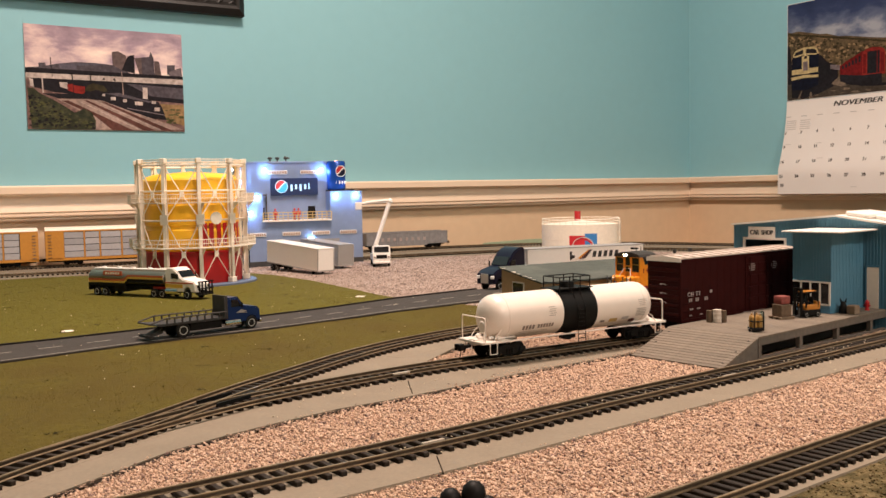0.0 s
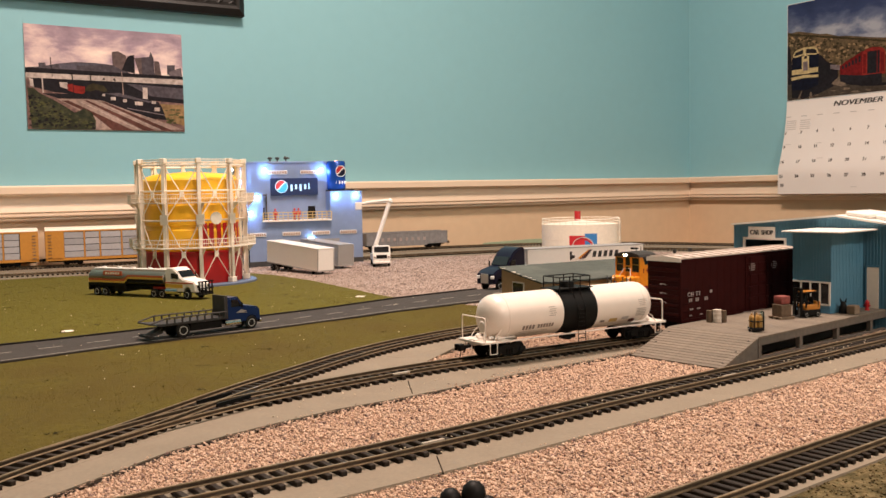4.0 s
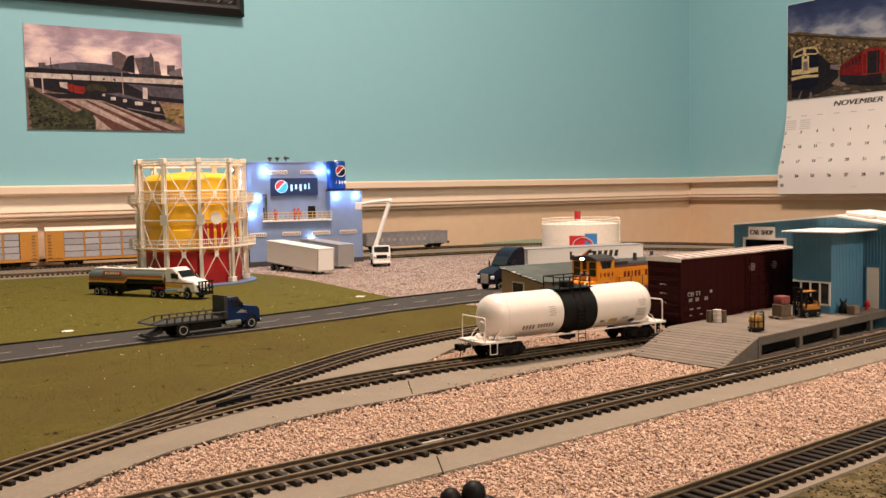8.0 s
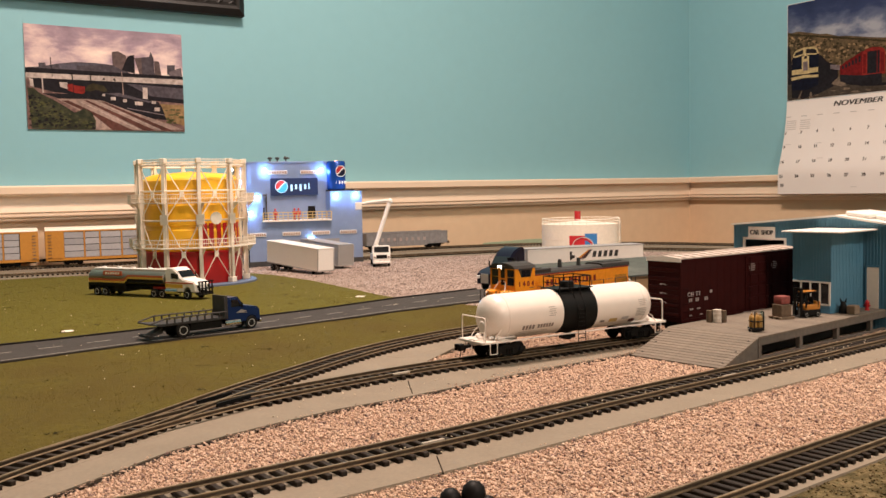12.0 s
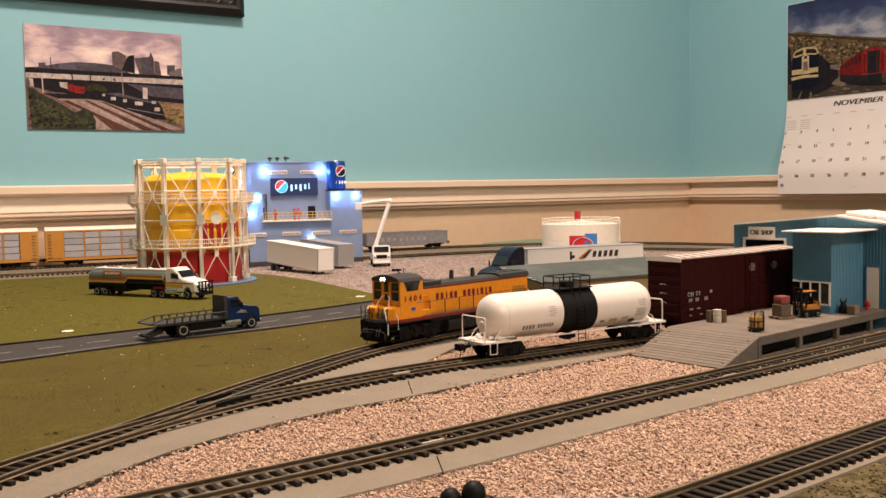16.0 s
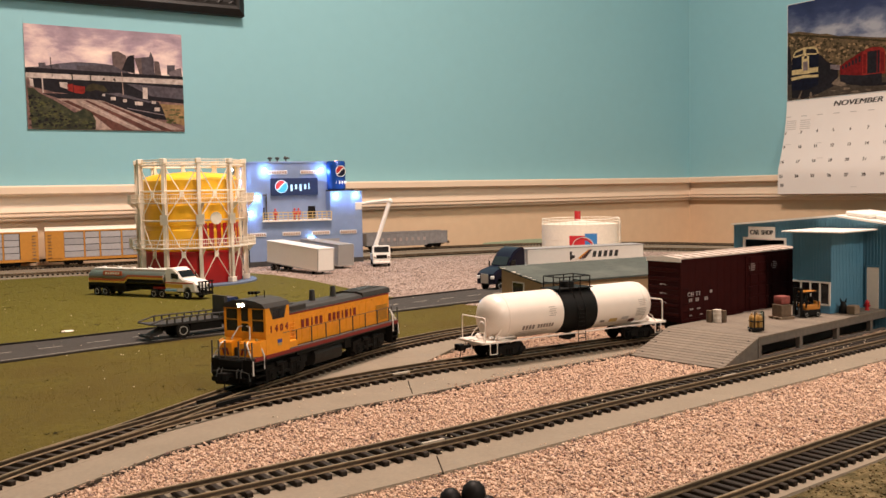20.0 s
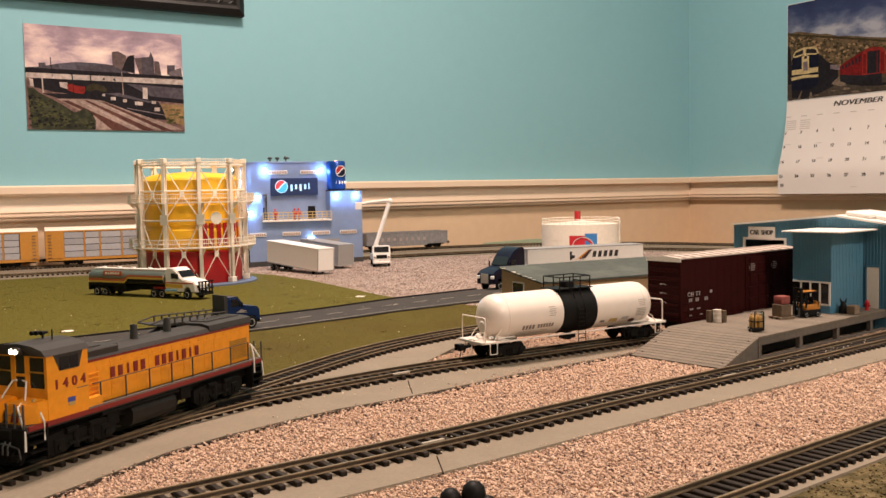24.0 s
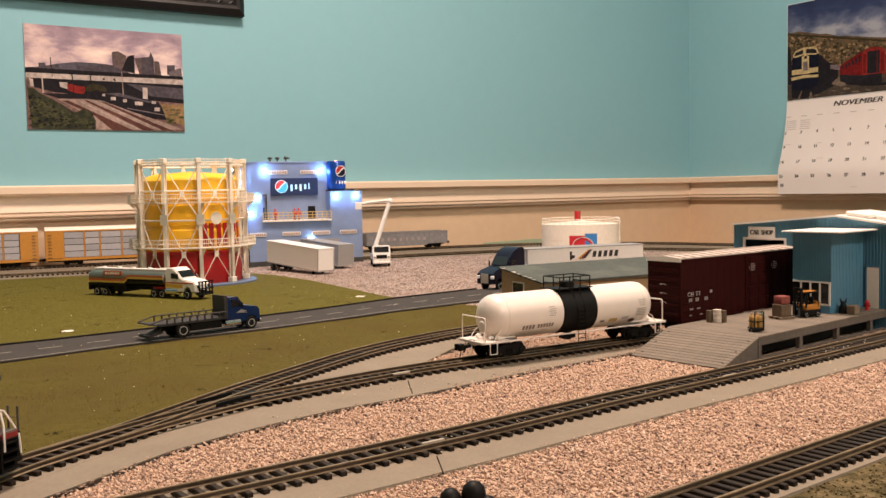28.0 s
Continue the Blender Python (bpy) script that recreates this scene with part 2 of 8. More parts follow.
LOCO_GREY = mat("harbour_grey", (0.036, 0.031, 0.0275), 0.55, spec=0.3, grain=0.08, scale=250)
UNDER = mat("underframe_black", (0.007, 0.006, 0.0052), 0.65, spec=0.12, grain=0.25, scale=400)
OXIDE = mat("boxcar_red", (0.031, 0.005, 0.0046), 0.6, spec=0.08, grain=0.12, scale=150, bump=0.04)
TANKWHITE = mat("tank_car_white", (0.78, 0.7, 0.62), 0.38, grain=0.025, scale=120)
BLUEPLATE = mat("blue_corrugated", (0.078, 0.21, 0.305), 0.45, grain=0.06, scale=120)
PALEBLUE = mat("pale_blue_siding", (0.205, 0.27, 0.41), 0.5, grain=0.05, scale=90)
NAVY = mat("navy_paint", (0.004, 0.0045, 0.018), 0.32, spec=0.25, grain=0.05)
TRUCKBLUE = mat("dark_blue_paint", (0.006, 0.022, 0.085), 0.3, spec=0.25, coat=0.08, grain=0.05)
ORANGE = mat("orange_paint", (0.6, 0.26, 0.02), 0.4, grain=0.08)
TAN = mat("tan_stucco", (0.34, 0.23, 0.12), 0.8, grain=0.08, scale=300, bump=0.2)
ROOFGREEN = mat("grey_green_roof", (0.07, 0.08, 0.07), 0.8, spec=0.2, grain=0.1, scale=120, bump=0.2, stain=(0.14, 0.15, 0.13), stain_scale=25, stain_amount=0.5)
PLANK = mat("weathered_grey_planks", (0.158, 0.128, 0.096), 0.8, grain=0.15, scale=350, obvary=0.12, bump=0.2)
DOCK = mat("dark_dock_timber", (0.115, 0.096, 0.078), 0.8, grain=0.15)
GLASS = glass("dark_glass", (0.012, 0.013, 0.015), 0.12)
PAPER = mat("white_paper", (0.72, 0.66, 0.62), 0.7, grain=0.015, scale=20)
INK = mat("black_ink", (0.02, 0.018, 0.016), 0.7)
PALEINK = mat("grey_ink", (0.45, 0.42, 0.4), 0.7)
LED = glow("blue_white_led", (0.35, 0.62, 1.0), 60.0)
HEADLIGHT = glow("warm_headlight", (1.0, 0.78, 0.45), 25.0)
SIGNBLUE = mat("sign_blue", (0.016, 0.03, 0.1), 0.35)
SIGN_LIT = glow("sign_white_lit", (0.5, 0.76, 0.92), 0.6)
SIGN_RED = glow("sign_red_lit", (0.75, 0.05, 0.06), 0.7)
SIGN_CYAN = glow("sign_blue_lit", (0.05, 0.4, 0.8), 0.7)


# ---- the room ----
CORNER = Vector((686.0, 2591.0))
W1 = Vector((-0.840, -0.543)).normalized()
W2 = Vector((0.543, -0.840)).normalized()
A1, A2 = math.degrees(math.atan2(-W1.y, -W1.x)), math.degrees(math.atan2(W2.y, W2.x))
# local frames: x to the right along the wall, y into the wall, z up
ROOM_W, ROOM_D, FLOOR_Z, CEIL_Z = 4200.0, 4000.0, -740.0, 1690.0
BACK = place(CORNER.x, CORNER.y, 0, A1)      # x runs to the corner: negative x lies to its left
SIDE = place(CORNER.x, CORNER.y, 0, A2)      # x runs from the corner towards the viewer


def wall(name, m, x0, x1, label):
    t = thing(name, m, label, "wall", kind="structure")
    part("wall_upper", box(BM(), x0, x1, 0, 100, 110, CEIL_Z), TEAL, t, "teal painted plaster")
    part("wall_lower", box(BM(), x0, x1, 0, 100, FLOOR_Z, 110), BEIGE, t, "beige painted plaster")
    return t


wall("wall_north", BACK, -ROOM_W, 100, "teal wall with beige lower part behind the model railway")
wall("wall_east", SIDE, 0, ROOM_D, "teal wall with beige lower part beside the model railway")
FARL = CORNER + W1 * ROOM_W
wall("wall_west", place(FARL.x, FARL.y, 0, A2 + 180), -ROOM_D, 0, "teal painted wall with beige lower part")
FARB = CORNER + W2 * ROOM_D
wall("wall_south", place(FARB.x, FARB.y, 0, A1 + 180), 0, ROOM_W, "teal painted wall with beige lower part")
solo("floor", box(BM(), -ROOM_W - 100, 200, -ROOM_D - 100, 200, FLOOR_Z - 60, FLOOR_Z), CARPET, BACK, "brown carpeted room floor under the layout", "floor", kind="structure")
solo("ceiling", box(BM(), -ROOM_W - 100, 200, -ROOM_D - 100, 200, CEIL_Z, CEIL_Z + 60), CEIL, BACK, "white painted room ceiling", "ceiling", kind="structure")

RAILPROFILE = [(0, 77.5), (-6, 77.8), (-6, 79.4), (-12.5, 79.8), (-12.5, 82.4), (-10, 83), (-10, 85.2), (-17, 85.6), (-17.5, 86.5), (-17.5, 90.6), (-16, 91.4), (-15, 92.2), (-18, 92.8), (-18.6, 94), (-17.8, 97), (-16.4, 102), (-15.2, 108), (-14.6, 114), (-14.6, 120), (-15.6, 123), (-18, 124.6), (-28, 125), (-30, 126.5), (-30, 138), (-28, 140.4), (0, 141)]
solo("chair_rail_trim", prism(BM(), RAILPROFILE, -ROOM_W, -0.5, "x"), CREAM, BACK, "cream glossy chair rail moulding along the wall", "chair rail", kind="structure")
solo("chair_rail_trim", prism(BM(), [(y, z + 0.2) for y, z in RAILPROFILE], 0.5, ROOM_D, "x"), CREAM, SIDE, "cream glossy chair rail moulding along the wall", "chair rail", kind="structure")

# ---- the layout's table and ground ----
T1 = [(-300, 130), (-275, 190), (-251, 250), (-224, 333), (-191, 421), (-168, 468), (-152, 507), (-135, 550), (-121, 583), (-107, 611), (-93, 640), (-77, 672), (-59, 704), (-39, 733), (-17, 759), (2, 780), (56, 829), (97, 864), (140, 899), (180, 931), (260, 993), (360, 1068), (520, 1190)]
TA = [(-191, 421), (-178.5, 444.5), (-164.5, 471), (-153.5, 489), (-142, 506), (-130, 522.5), (-117, 539.5), (-98, 559.5), (-68, 587), (-33, 617), (2, 643), (61, 679), (107, 708), (157, 740), (175, 752), (240, 799), (309, 851), (420, 935), (560, 1041)]
TB = [(-330, 213), (-250, 268), (-170, 325), (-92, 381), (0, 450), (65, 502), (121, 546), (211, 614), (297, 683), (331, 710), (450, 806), (600, 926), (720, 1022)]
TC = [(-90, 211), (0, 281), (101, 359), (205, 440), (330, 538), (500, 671), (640, 781)]
OUTER = [(-1300, 1300), (-1000, 1478), (-765, 1606), (-460, 1748), (-166, 1898), (20, 1985), (203, 2030), (419, 1990), (560, 1900), (700, 1780), (820, 1600)]
INNER = [(-1300, 1120), (-900, 1345), (-687, 1463), (-400, 1590), (-128, 1712), (17, 1785), (164, 1830), (330, 1825), (480, 1760), (650, 1620), (760, 1450)]


def offset(track, d, step=12.0):
    X, Y, H = curve_points(track, step)
    return [(x - math.sin(h) * d, y + math.cos(h) * d) for x, y, h in zip(X, Y, H)]


def strip(track, d0, d1, z0, z1, step=12.0, bevel=1.2, lo=None, hi=None):
    """A roadbed strip between two offsets from a track (positive: to its left)."""
    bm = BM()
    X, Y, H = curve_points(track, step)
    prof = [(d0 - bevel, z0), (d0, z1), (d1, z1), (d1 + bevel, z0)] if d0 < d1 else []
    rows = []
    for x, y, h in zip(X, Y, H):
        if (lo and x < lo) or (hi and x > hi):
            continue
        rows.append([bm.verts.new((x - math.sin(h) * d, y + math.cos(h) * d, z)) for d, z in prof])
    for a, b in zip(rows, rows[1:]):
        for k in range(len(prof) - 1):
            bm.faces.new((a[k], b[k], b[k + 1], a[k + 1]))
    bm.faces.new(rows[0])
    bm.faces.new(rows[-1][::-1])
    bmesh.ops.recalc_face_normals(bm, faces=bm.faces)
    return bm


TABLE_XY = [(-1420, 1290)] + offset(OUTER, 26, 40.0) + [(1050, 1350), (1100, 1000), (800, 700), (500, 500), (235, 330), (30, 190), (-60, 60), (-900, -200)]
tbl = thing("layout_table", place(0, 0), "brown wooden table carrying the model railway", "table", kind="structure")
part("table_top", sheet(BM(), TABLE_XY, -40, -8), BOARD, tbl)
for i, (x, y) in enumerate([(-1000, 0), (-1250, 1150), (300, 480), (250, 1900), (900, 1150)]):
    part("table_leg", box(BM(), x - 35, x + 35, y - 35, y + 35, FLOOR_Z, -40, 2), BOARD, tbl)
part("back_edge", prism(BM(), [(70, -40), (300, -40), (300, 8), (190, 6.5), (90, 0)], 2062, 2072, "y"), PALEGREEN, tbl, "pale green foam board along the back edge")


# grass: a gently uneven sheet
def ground_sheet(name, outline, z, material, label, cell=18.0, amp=0.5, category="ground"):
    bm = BM()
    vs = [bm.verts.new((x, y, z)) for x, y in outline]
    bm.faces.new(vs)
    lo = [min(p[i] for p in outline) for i in (0, 1)]
    hi = [max(p[i] for p in outline) for i in (0, 1)]
    for i in (0, 1):
        w = lo[i] + cell
        while w < hi[i]:
            no = (1, 0, 0) if i == 0 else (0, 1, 0)
            bmesh.ops.bisect_plane(bm, geom=bm.verts[:] + bm.edges[:] + bm.faces[:], plane_co=(w, 0, 0) if i == 0 else (0, w, 0), plane_no=no)
            w += cell
    for v in bm.verts:
        v.co.z += amp * noise.noise(Vector((v.co.x * 0.02, v.co.y * 0.02, 3.0))) + amp * 0.5 * noise.noise(Vector((v.co.x * 0.09, v.co.y * 0.09, 7.0)))
    return solo(name, bm, material, place(0, 0), label, category, kind="structure", smooth=True)


ground_sheet("ground_board", [(x * 0.999, y * 0.999) for x, y in TABLE_XY], -7.6, CORK, "grey-tan painted board under tracks and scenery", 90, 0.1)
GRASS_XY = [(-980, 0), (-420, 60)] + offset(T1, 16)[3:46] + [(90, 930), (40, 985), (-40, 1074), (-56, 1080), (-100, 1155), (-178, 1300), (-262, 1420), (-330, 1480), (-480, 1480), (-620, 1450), (-760, 1370), (-1000, 1230)]
UNDER_ROAD = [(-870, 290), (-580, 547), (-353, 733), (-317, 763), (-268, 806), (-172, 883), (-115, 936), (-53, 1002), (-10, 1035)]
ground_sheet("ground_grass", GRASS_XY[:-10] + UNDER_ROAD[::-1], -5.0, GRASS, "olive green model turf with worn brown patches", 16, 0.7)
ground_sheet("ground_grass_far", UNDER_ROAD + GRASS_XY[-10:], -5.0, GRASS_FAR, "lighter olive green model turf beyond the road", 16, 0.7)
GRAVEL_BACK = [(90, 930), (40, 985), (-40, 1074), (-56, 1080), (-100, 1155), (-178, 1300), (-262, 1420), (-330, 1480), (-480, 1480), (-440, 1545), (-128, 1682), (17, 1756), (164, 1800), (330, 1795), (470, 1735), (620, 1600), (640, 1300), (450, 1150), (320, 1060), (180, 955)]
ground_sheet("ground_gravel_yard", GRAVEL_BACK, -5.6, GRAVEL_YARD, "pinkish gravel yard in front of the factory", 25, 0.5)
FRONT_XY = [(-300, 130), (-275, 190), (-251, 250), (-224, 333), (-190, 400), (-150, 480), (-120, 520), (0, 625), (160, 735), (320, 850), (460, 950), (600, 925), (480, 640), (250, 440), (101, 330), (0, 262), (-80, 200), (-200, 120)]
ground_sheet("ground_gravel", FRONT_XY, -6.6, GRAVEL, "pinkish gravel between the sidings", 25, 0.3)
EDGE_TURF = ramp_mat("mossy_bank", [(0.36, (0.03, 0.023, 0.007)), (0.48, (0.08, 0.06, 0.022)), (0.58, (0.15, 0.112, 0.052)), (0.7, (0.22, 0.168, 0.09))], 90, bump=0.9, bscale=500)
ground_sheet("ground_turf_edge", offset(TC, -17.5)[8:54] + [(505, 505), (240, 335), (120, 250), (20, 215)], -5.2, EDGE_TURF, "olive turf along the layout's edge", 16, 0.7)


def track(name, pts, label, ties=True, lo=-1e9, hi=1e9, spacing=7.4, drop=0.0):
    t = thing(name, place(0, 0), label, "railway track", kind="structure")
    X, Y, H = curve_points(pts, 4.0)
    for side in (-1, 1):
        bm = BM()
        prof = [(-1.3, -2.45), (-1.3, -2.15), (-0.35, -1.85), (-0.35, -0.75), (-0.6, -0.5), (-0.6, 0), (0.6, 0), (0.6, -0.5), (0.35, -0.75), (0.35, -1.85), (1.3, -2.15), (1.3, -2.45)]
        rows = []
        for x, y, h in zip(X, Y, H):
            d = side * 8.8
            rows.append([bm.verts.new((x - math.sin(h) * (d + o), y + math.cos(h) * (d + o), z - drop)) for o, z in prof])
        n = len(prof)
        for a, b in zip(rows, rows[1:]):
            for k in range(n):
                bm.faces.new((a[k], a[(k + 1) % n], b[(k + 1) % n], b[k]))
        bm.faces.new(rows[0][::-1])
        bm.faces.new(rows[-1])
        bmesh.ops.recalc_face_normals(bm, faces=bm.faces)
        # web faces dark brown, head and foot in the lighter metal
        for f in bm.faces:
            f.material_index = 1 if -1.95 < f.calc_center_median().z + drop < -0.55 else 0
        part("rail", bm, (RAIL, RAILSIDE), t, "worn nickel rail with brown sides")
    X, Y, H = curve_points(pts, spacing)
    rnd = random.Random(len(pts))
    if ties:
        me = None
        for x, y, h in zip(X, Y, H):
            if not lo < x < hi:
                continue
            m = place(x, y, 0, math.degrees(h) + rnd.uniform(-0.6, 0.6))
            if me is None:
                me = part("tie", box(BM(), -1.5, 1.5, -13.2, 13.2, -5.0, -2.4, 0.35), TIE, t, "", m)
            else:
                again(me, m)
    else:
        bm = BM()
        for x, y, h in zip(X, Y, H):
            box(bm, -1.5, 1.5, -13.8, 13.8, -5.0, -2.4, 0, 1, Matrix.Translation((x, y, 0)) @ Matrix.Rotation(h, 4, "Z"))
        tagged(part("ties", bm, TIE, t), kind="stuff")
    return t


JOINER = mat("bright_joiner_metal", (0.46, 0.39, 0.31), 0.45, 0.4)
# near-black for the painted shade at the roadbed's step and for real seams
EDGEDARK = mat("dark_cork_edge", (0.022, 0.015, 0.01), 1.0, grain=0.2, spec=0.1)


def roadbed(name, bm):
    return solo(name, bm, CORK, place(0, 0), "grey-tan cork roadbed board under the track", "roadbed", kind="structure")


roadbed("roadbed_loop", strip(T1[:14], -15.8, 15.8, -8, -4.6))
roadbed("roadbed_loop", strip(T1[12:], -34, 16, -8, -4.65))
roadbed("roadbed_siding", strip(TA[7:], -33, 16, -8, -4.9))
roadbed("roadbed_middle", strip(TB, -36, 16, -8, -4.6))
BED_XY = [(-190, 335), (-164, 385), (-150, 413), (-134, 446), (-113, 474), (-101, 487), (-89, 500), (-61, 528), (-30, 550), (4, 579), (62, 631), (155, 700), (157, 739), (61, 678), (0, 643), (-68, 590), (-117, 545), (-152, 507), (-191, 421), (-215, 360)]
roadbed("roadbed_turnout", sheet(BM(), BED_XY, -8.0, -4.75))
WEDGE_XY = [(-140, 530), (-121, 583), (-93, 640), (-59, 704), (-17, 759), (12, 738), (-6, 690), (-20, 655), (-33, 632), (-68, 590), (-117, 545)]
roadbed("roadbed_wedge", sheet(BM(), WEDGE_XY, -8.0, -4.7))
BETWEEN_XY = [(-20, 655), (-6, 690), (22, 745), (60, 788), (110, 831), (190, 895), (300, 978), (330, 890), (240, 815), (157, 757), (100, 720), (50, 692), (0, 661)]
ground_sheet("ground_gravel_strip", BETWEEN_XY, -6.2, GRAVEL, "pinkish gravel between loop and siding", 25, 0.3)
# flat dark strip: the shadow at the roadbed's step put in as colour
solo("roadbed_edge", sheet(BM(), BED_XY[:12] + [(x + 2.5, y - 2.9) for x, y in BED_XY[11::-1]], -8, -5.3), EDGEDARK, place(0, 0), "dark strip standing for the shaded step at the cork roadbed's edge", "roadbed", kind="structure")
roadbed("roadbed_near", strip(TC, -16.5, 17, -8, -4.6))
roadbed("roadbed_outer", strip(OUTER, -22, 22, -9, -4.6))
roadbed("roadbed_inner", strip(INNER, -34, 22, -9, -4.6))
track("track_loop", T1, "curved model track with brown rails and dark ties")
track("track_siding", TA, "straight model siding leading into the car shop", lo=-114, drop=0.08)
track("track_middle", TB, "model track with brown rails and dark ties")
track("track_near", TC, "model track with brown rails along the table edge", spacing=6.6)
track("track_outer", OUTER, "far model track along the wall", ties=False)
track("track_inner", INNER, "far model track along the wall", ties=False)

# turnout: frog, guard rails and the long ties under both routes
sw = thing("turnout", place(-131, 541, 0, 58.0), "black plastic turnout frog and guard rails between the tracks", "turnout", kind="structure")
part("frog", prism(BM(), [(-22, -2.6), (-22, 1.0), (0, 1.2), (26, 7.0), (26, -4.5), (4, -3.2)], -3.2, -0.75, "z"), BLACK, sw, "black turnout frog")
for y in (-7.2, 8.6):
    part("guard_rail", box(BM(), -12, 16, y - 0.5, y + 0.5, -2.8, -0.2, 0.2), BLACK, sw, "black guard rail")
for k in range(10):
    part("long_tie", box(BM(), -42 + k * 7.2, -39.1 + k * 7.2, -15.5 - 0.9 * k, 13.5, -4.9, -2.5, 0.3), TIE, sw)
# joints: seams across the cork and bright joiners on the rails
for x, y, rz, long in ((-24.5, 602, -83.9, 39.5), (-4.8, 428.2, -83.5, 27.4)):
    solo("roadbed_seam", box(BM(), 0, long, -0.3, 0.3, -5, -4.5), EDGEDARK, place(x, y, 0, rz), "dark seam across the cork roadbed", "seam", kind="structure")
for x, y, rz in ((-6.5, 438, 37.5), (-29, 607, 37), (178, 579, 37.5), (48, 666, 32)):
    solo("rail_joiner", box(BM(), -6.5, 6.5, -0.85, 0.85, -1.3, 0.1, 0.2), JOINER, place(x, y, 0, rz), "bright metal rail joiner on the track", "rail joiner", "rail joiners")

# the road
ROADEDGE = mat("black_raw_edge", (0.012, 0.01, 0.009), 0.9, grain=0.2)
ROAD_FAR = [(-900, 330), (-600, 588), (-370, 772), (-334, 798), (-274, 848), (-182, 925), (-127, 977), (-56, 1056), (40, 1140), (150, 1215)]
ROAD_NEAR = [(-840, 250), (-560, 505), (-335, 695), (-300, 728), (-262, 765), (-162, 842), (-103, 896), (-50, 948), (40, 1022), (160, 1110)]
road = solo("road", sheet(BM(), ROAD_FAR + ROAD_NEAR[::-1], -5.5, -3.4), ASPHALT, place(0, 0), "grey model road crossing the turf with worn white dashes", "road", kind="structure")
# thin black upright strip along the far side of the road
for a, b in zip(ROAD_FAR[1:-2], ROAD_FAR[2:-1]):
    d = Vector((b[0] - a[0], b[1] - a[1]))
    part("road_edge", box(BM(), 0, d.length + 0.6, 0.1, 1.2, -5.4, -1.8), ROADEDGE, road, "dark upright strip along the road's far side", place(a[0], a[1], 0, math.degrees(math.atan2(d.y, d.x))))
mid = [((a[0] + b[0]) / 2, (a[1] + b[1]) / 2) for a, b in zip(ROAD_FAR, ROAD_NEAR)]
X, Y, H = curve_points(mid, 40.0)
for i, (x, y, h) in enumerate(zip(X, Y, H)):
    part("lane_dash", box(BM(), -10, 10, -0.7, 0.7, -3.4, -3.25), ROADLINE, road, "worn white lane dash", place(x, y, 0, math.degrees(h)))
me = None
X, Y, H = curve_points([(a[0] * 0.94 + b[0] * 0.06, a[1] * 0.94 + b[1] * 0.06) for a, b in zip(ROAD_NEAR, ROAD_FAR)], 30.0)
for x, y, h in zip(X, Y, H):
    part("edge_line", box(BM(), -15.3, 15.3, -0.5, 0.5, -3.4, -3.28), ROADLINE, road, "thin pale edge line", place(x, y, 0, math.degrees(h)))


# ---- rolling stock ----
def wheelset(parent, x, r=5.2, gauge=8.8):
    bm = BM()
    for s in (-1, 1):
        lathe(bm, [(1.2, -1.4), (r - 1.6, -1.4), (r - 1.2, -1.1), (r, -1.2), (r + 0.7, 1.0), (r + 0.7, 1.5), (1.2, 1.5)], 20, "x", (0, 0, 0))
        bmesh.ops.transform(bm, matrix=Matrix.Translation((0, s * gauge, 0)) @ Matrix.Rotation(-s * math.pi / 2, 4, "Z"), verts=[v for v in bm.verts if not v.tag])
        for v in bm.verts:
            v.tag = True
    cyl(bm, (0, -gauge, 0), (0, gauge, 0), 1.0, n=8)
    return part("wheelset", bm, UNDER, parent, "dark steel wheelset", place(x, 0, r), True)


def truck(parent, x, base=20.0, r=5.2, colour=None, name="bogie"):
    """A freight bogie: two side frames, a bolster, springs and two wheelsets."""
    colour = colour or UNDER
    bm = BM()
    for s in (-1, 1):
        prism(bm, [(-base / 2 - 4, r + 1.5), (-base / 2 - 4, r - 1), (-base / 2 + 2.5, r - 1.2), (-4, r - 3.3), (4, r - 3.3), (base / 2 - 2.5, r - 1.2), (base / 2 + 4, r - 1), (base / 2 + 4, r + 1.5), (6, r + 4), (-6, r + 4)], s * 12.2 - 1.0, s * 12.2 + 1.0, "y")
        for k in (-2.2, 0, 2.2):
            cyl(bm, (k, s * 13.4, r - 2.6), (k, s * 13.4, r + 1.4), 0.9, n=8)
        for k in (-1, 1):
            cyl(bm, (k * base / 2, s * 12.5, r), (k * base / 2, s * 14.2, r), 2.0, n=10)
    box(bm, -3.2, 3.2, -12, 12, r - 0.5, r + 3.5, 0.4)
    p = part(name, bm, colour, parent, "dark freight bogie with springs", place(x, 0, 0))
    wheelset(p, -base / 2, r)
    wheelset(p, base / 2, r)
    return p


def coupler(parent, x, z=9.0, s=1):
    bm = BM()
    box(bm, 0, 7, -1.4, 1.4, -1.2, 1.2, 0.3)
    prism(bm, [(6, -2), (10, -3.2), (12, -2.2), (11.2, -0.5), (9.2, 0), (11.6, 1.2), (10.5, 3), (7, 2.6)], -2.2, 2.2, "z")
    rod(bm, [(8, 0, -2), (9, 0.5, -6), (10.5, 1.5, -7.5)], 0.35)
    return part("coupler", bm, UNDER, parent, "black knuckle coupler", place(x, 0, z, 0 if s > 0 else 180))


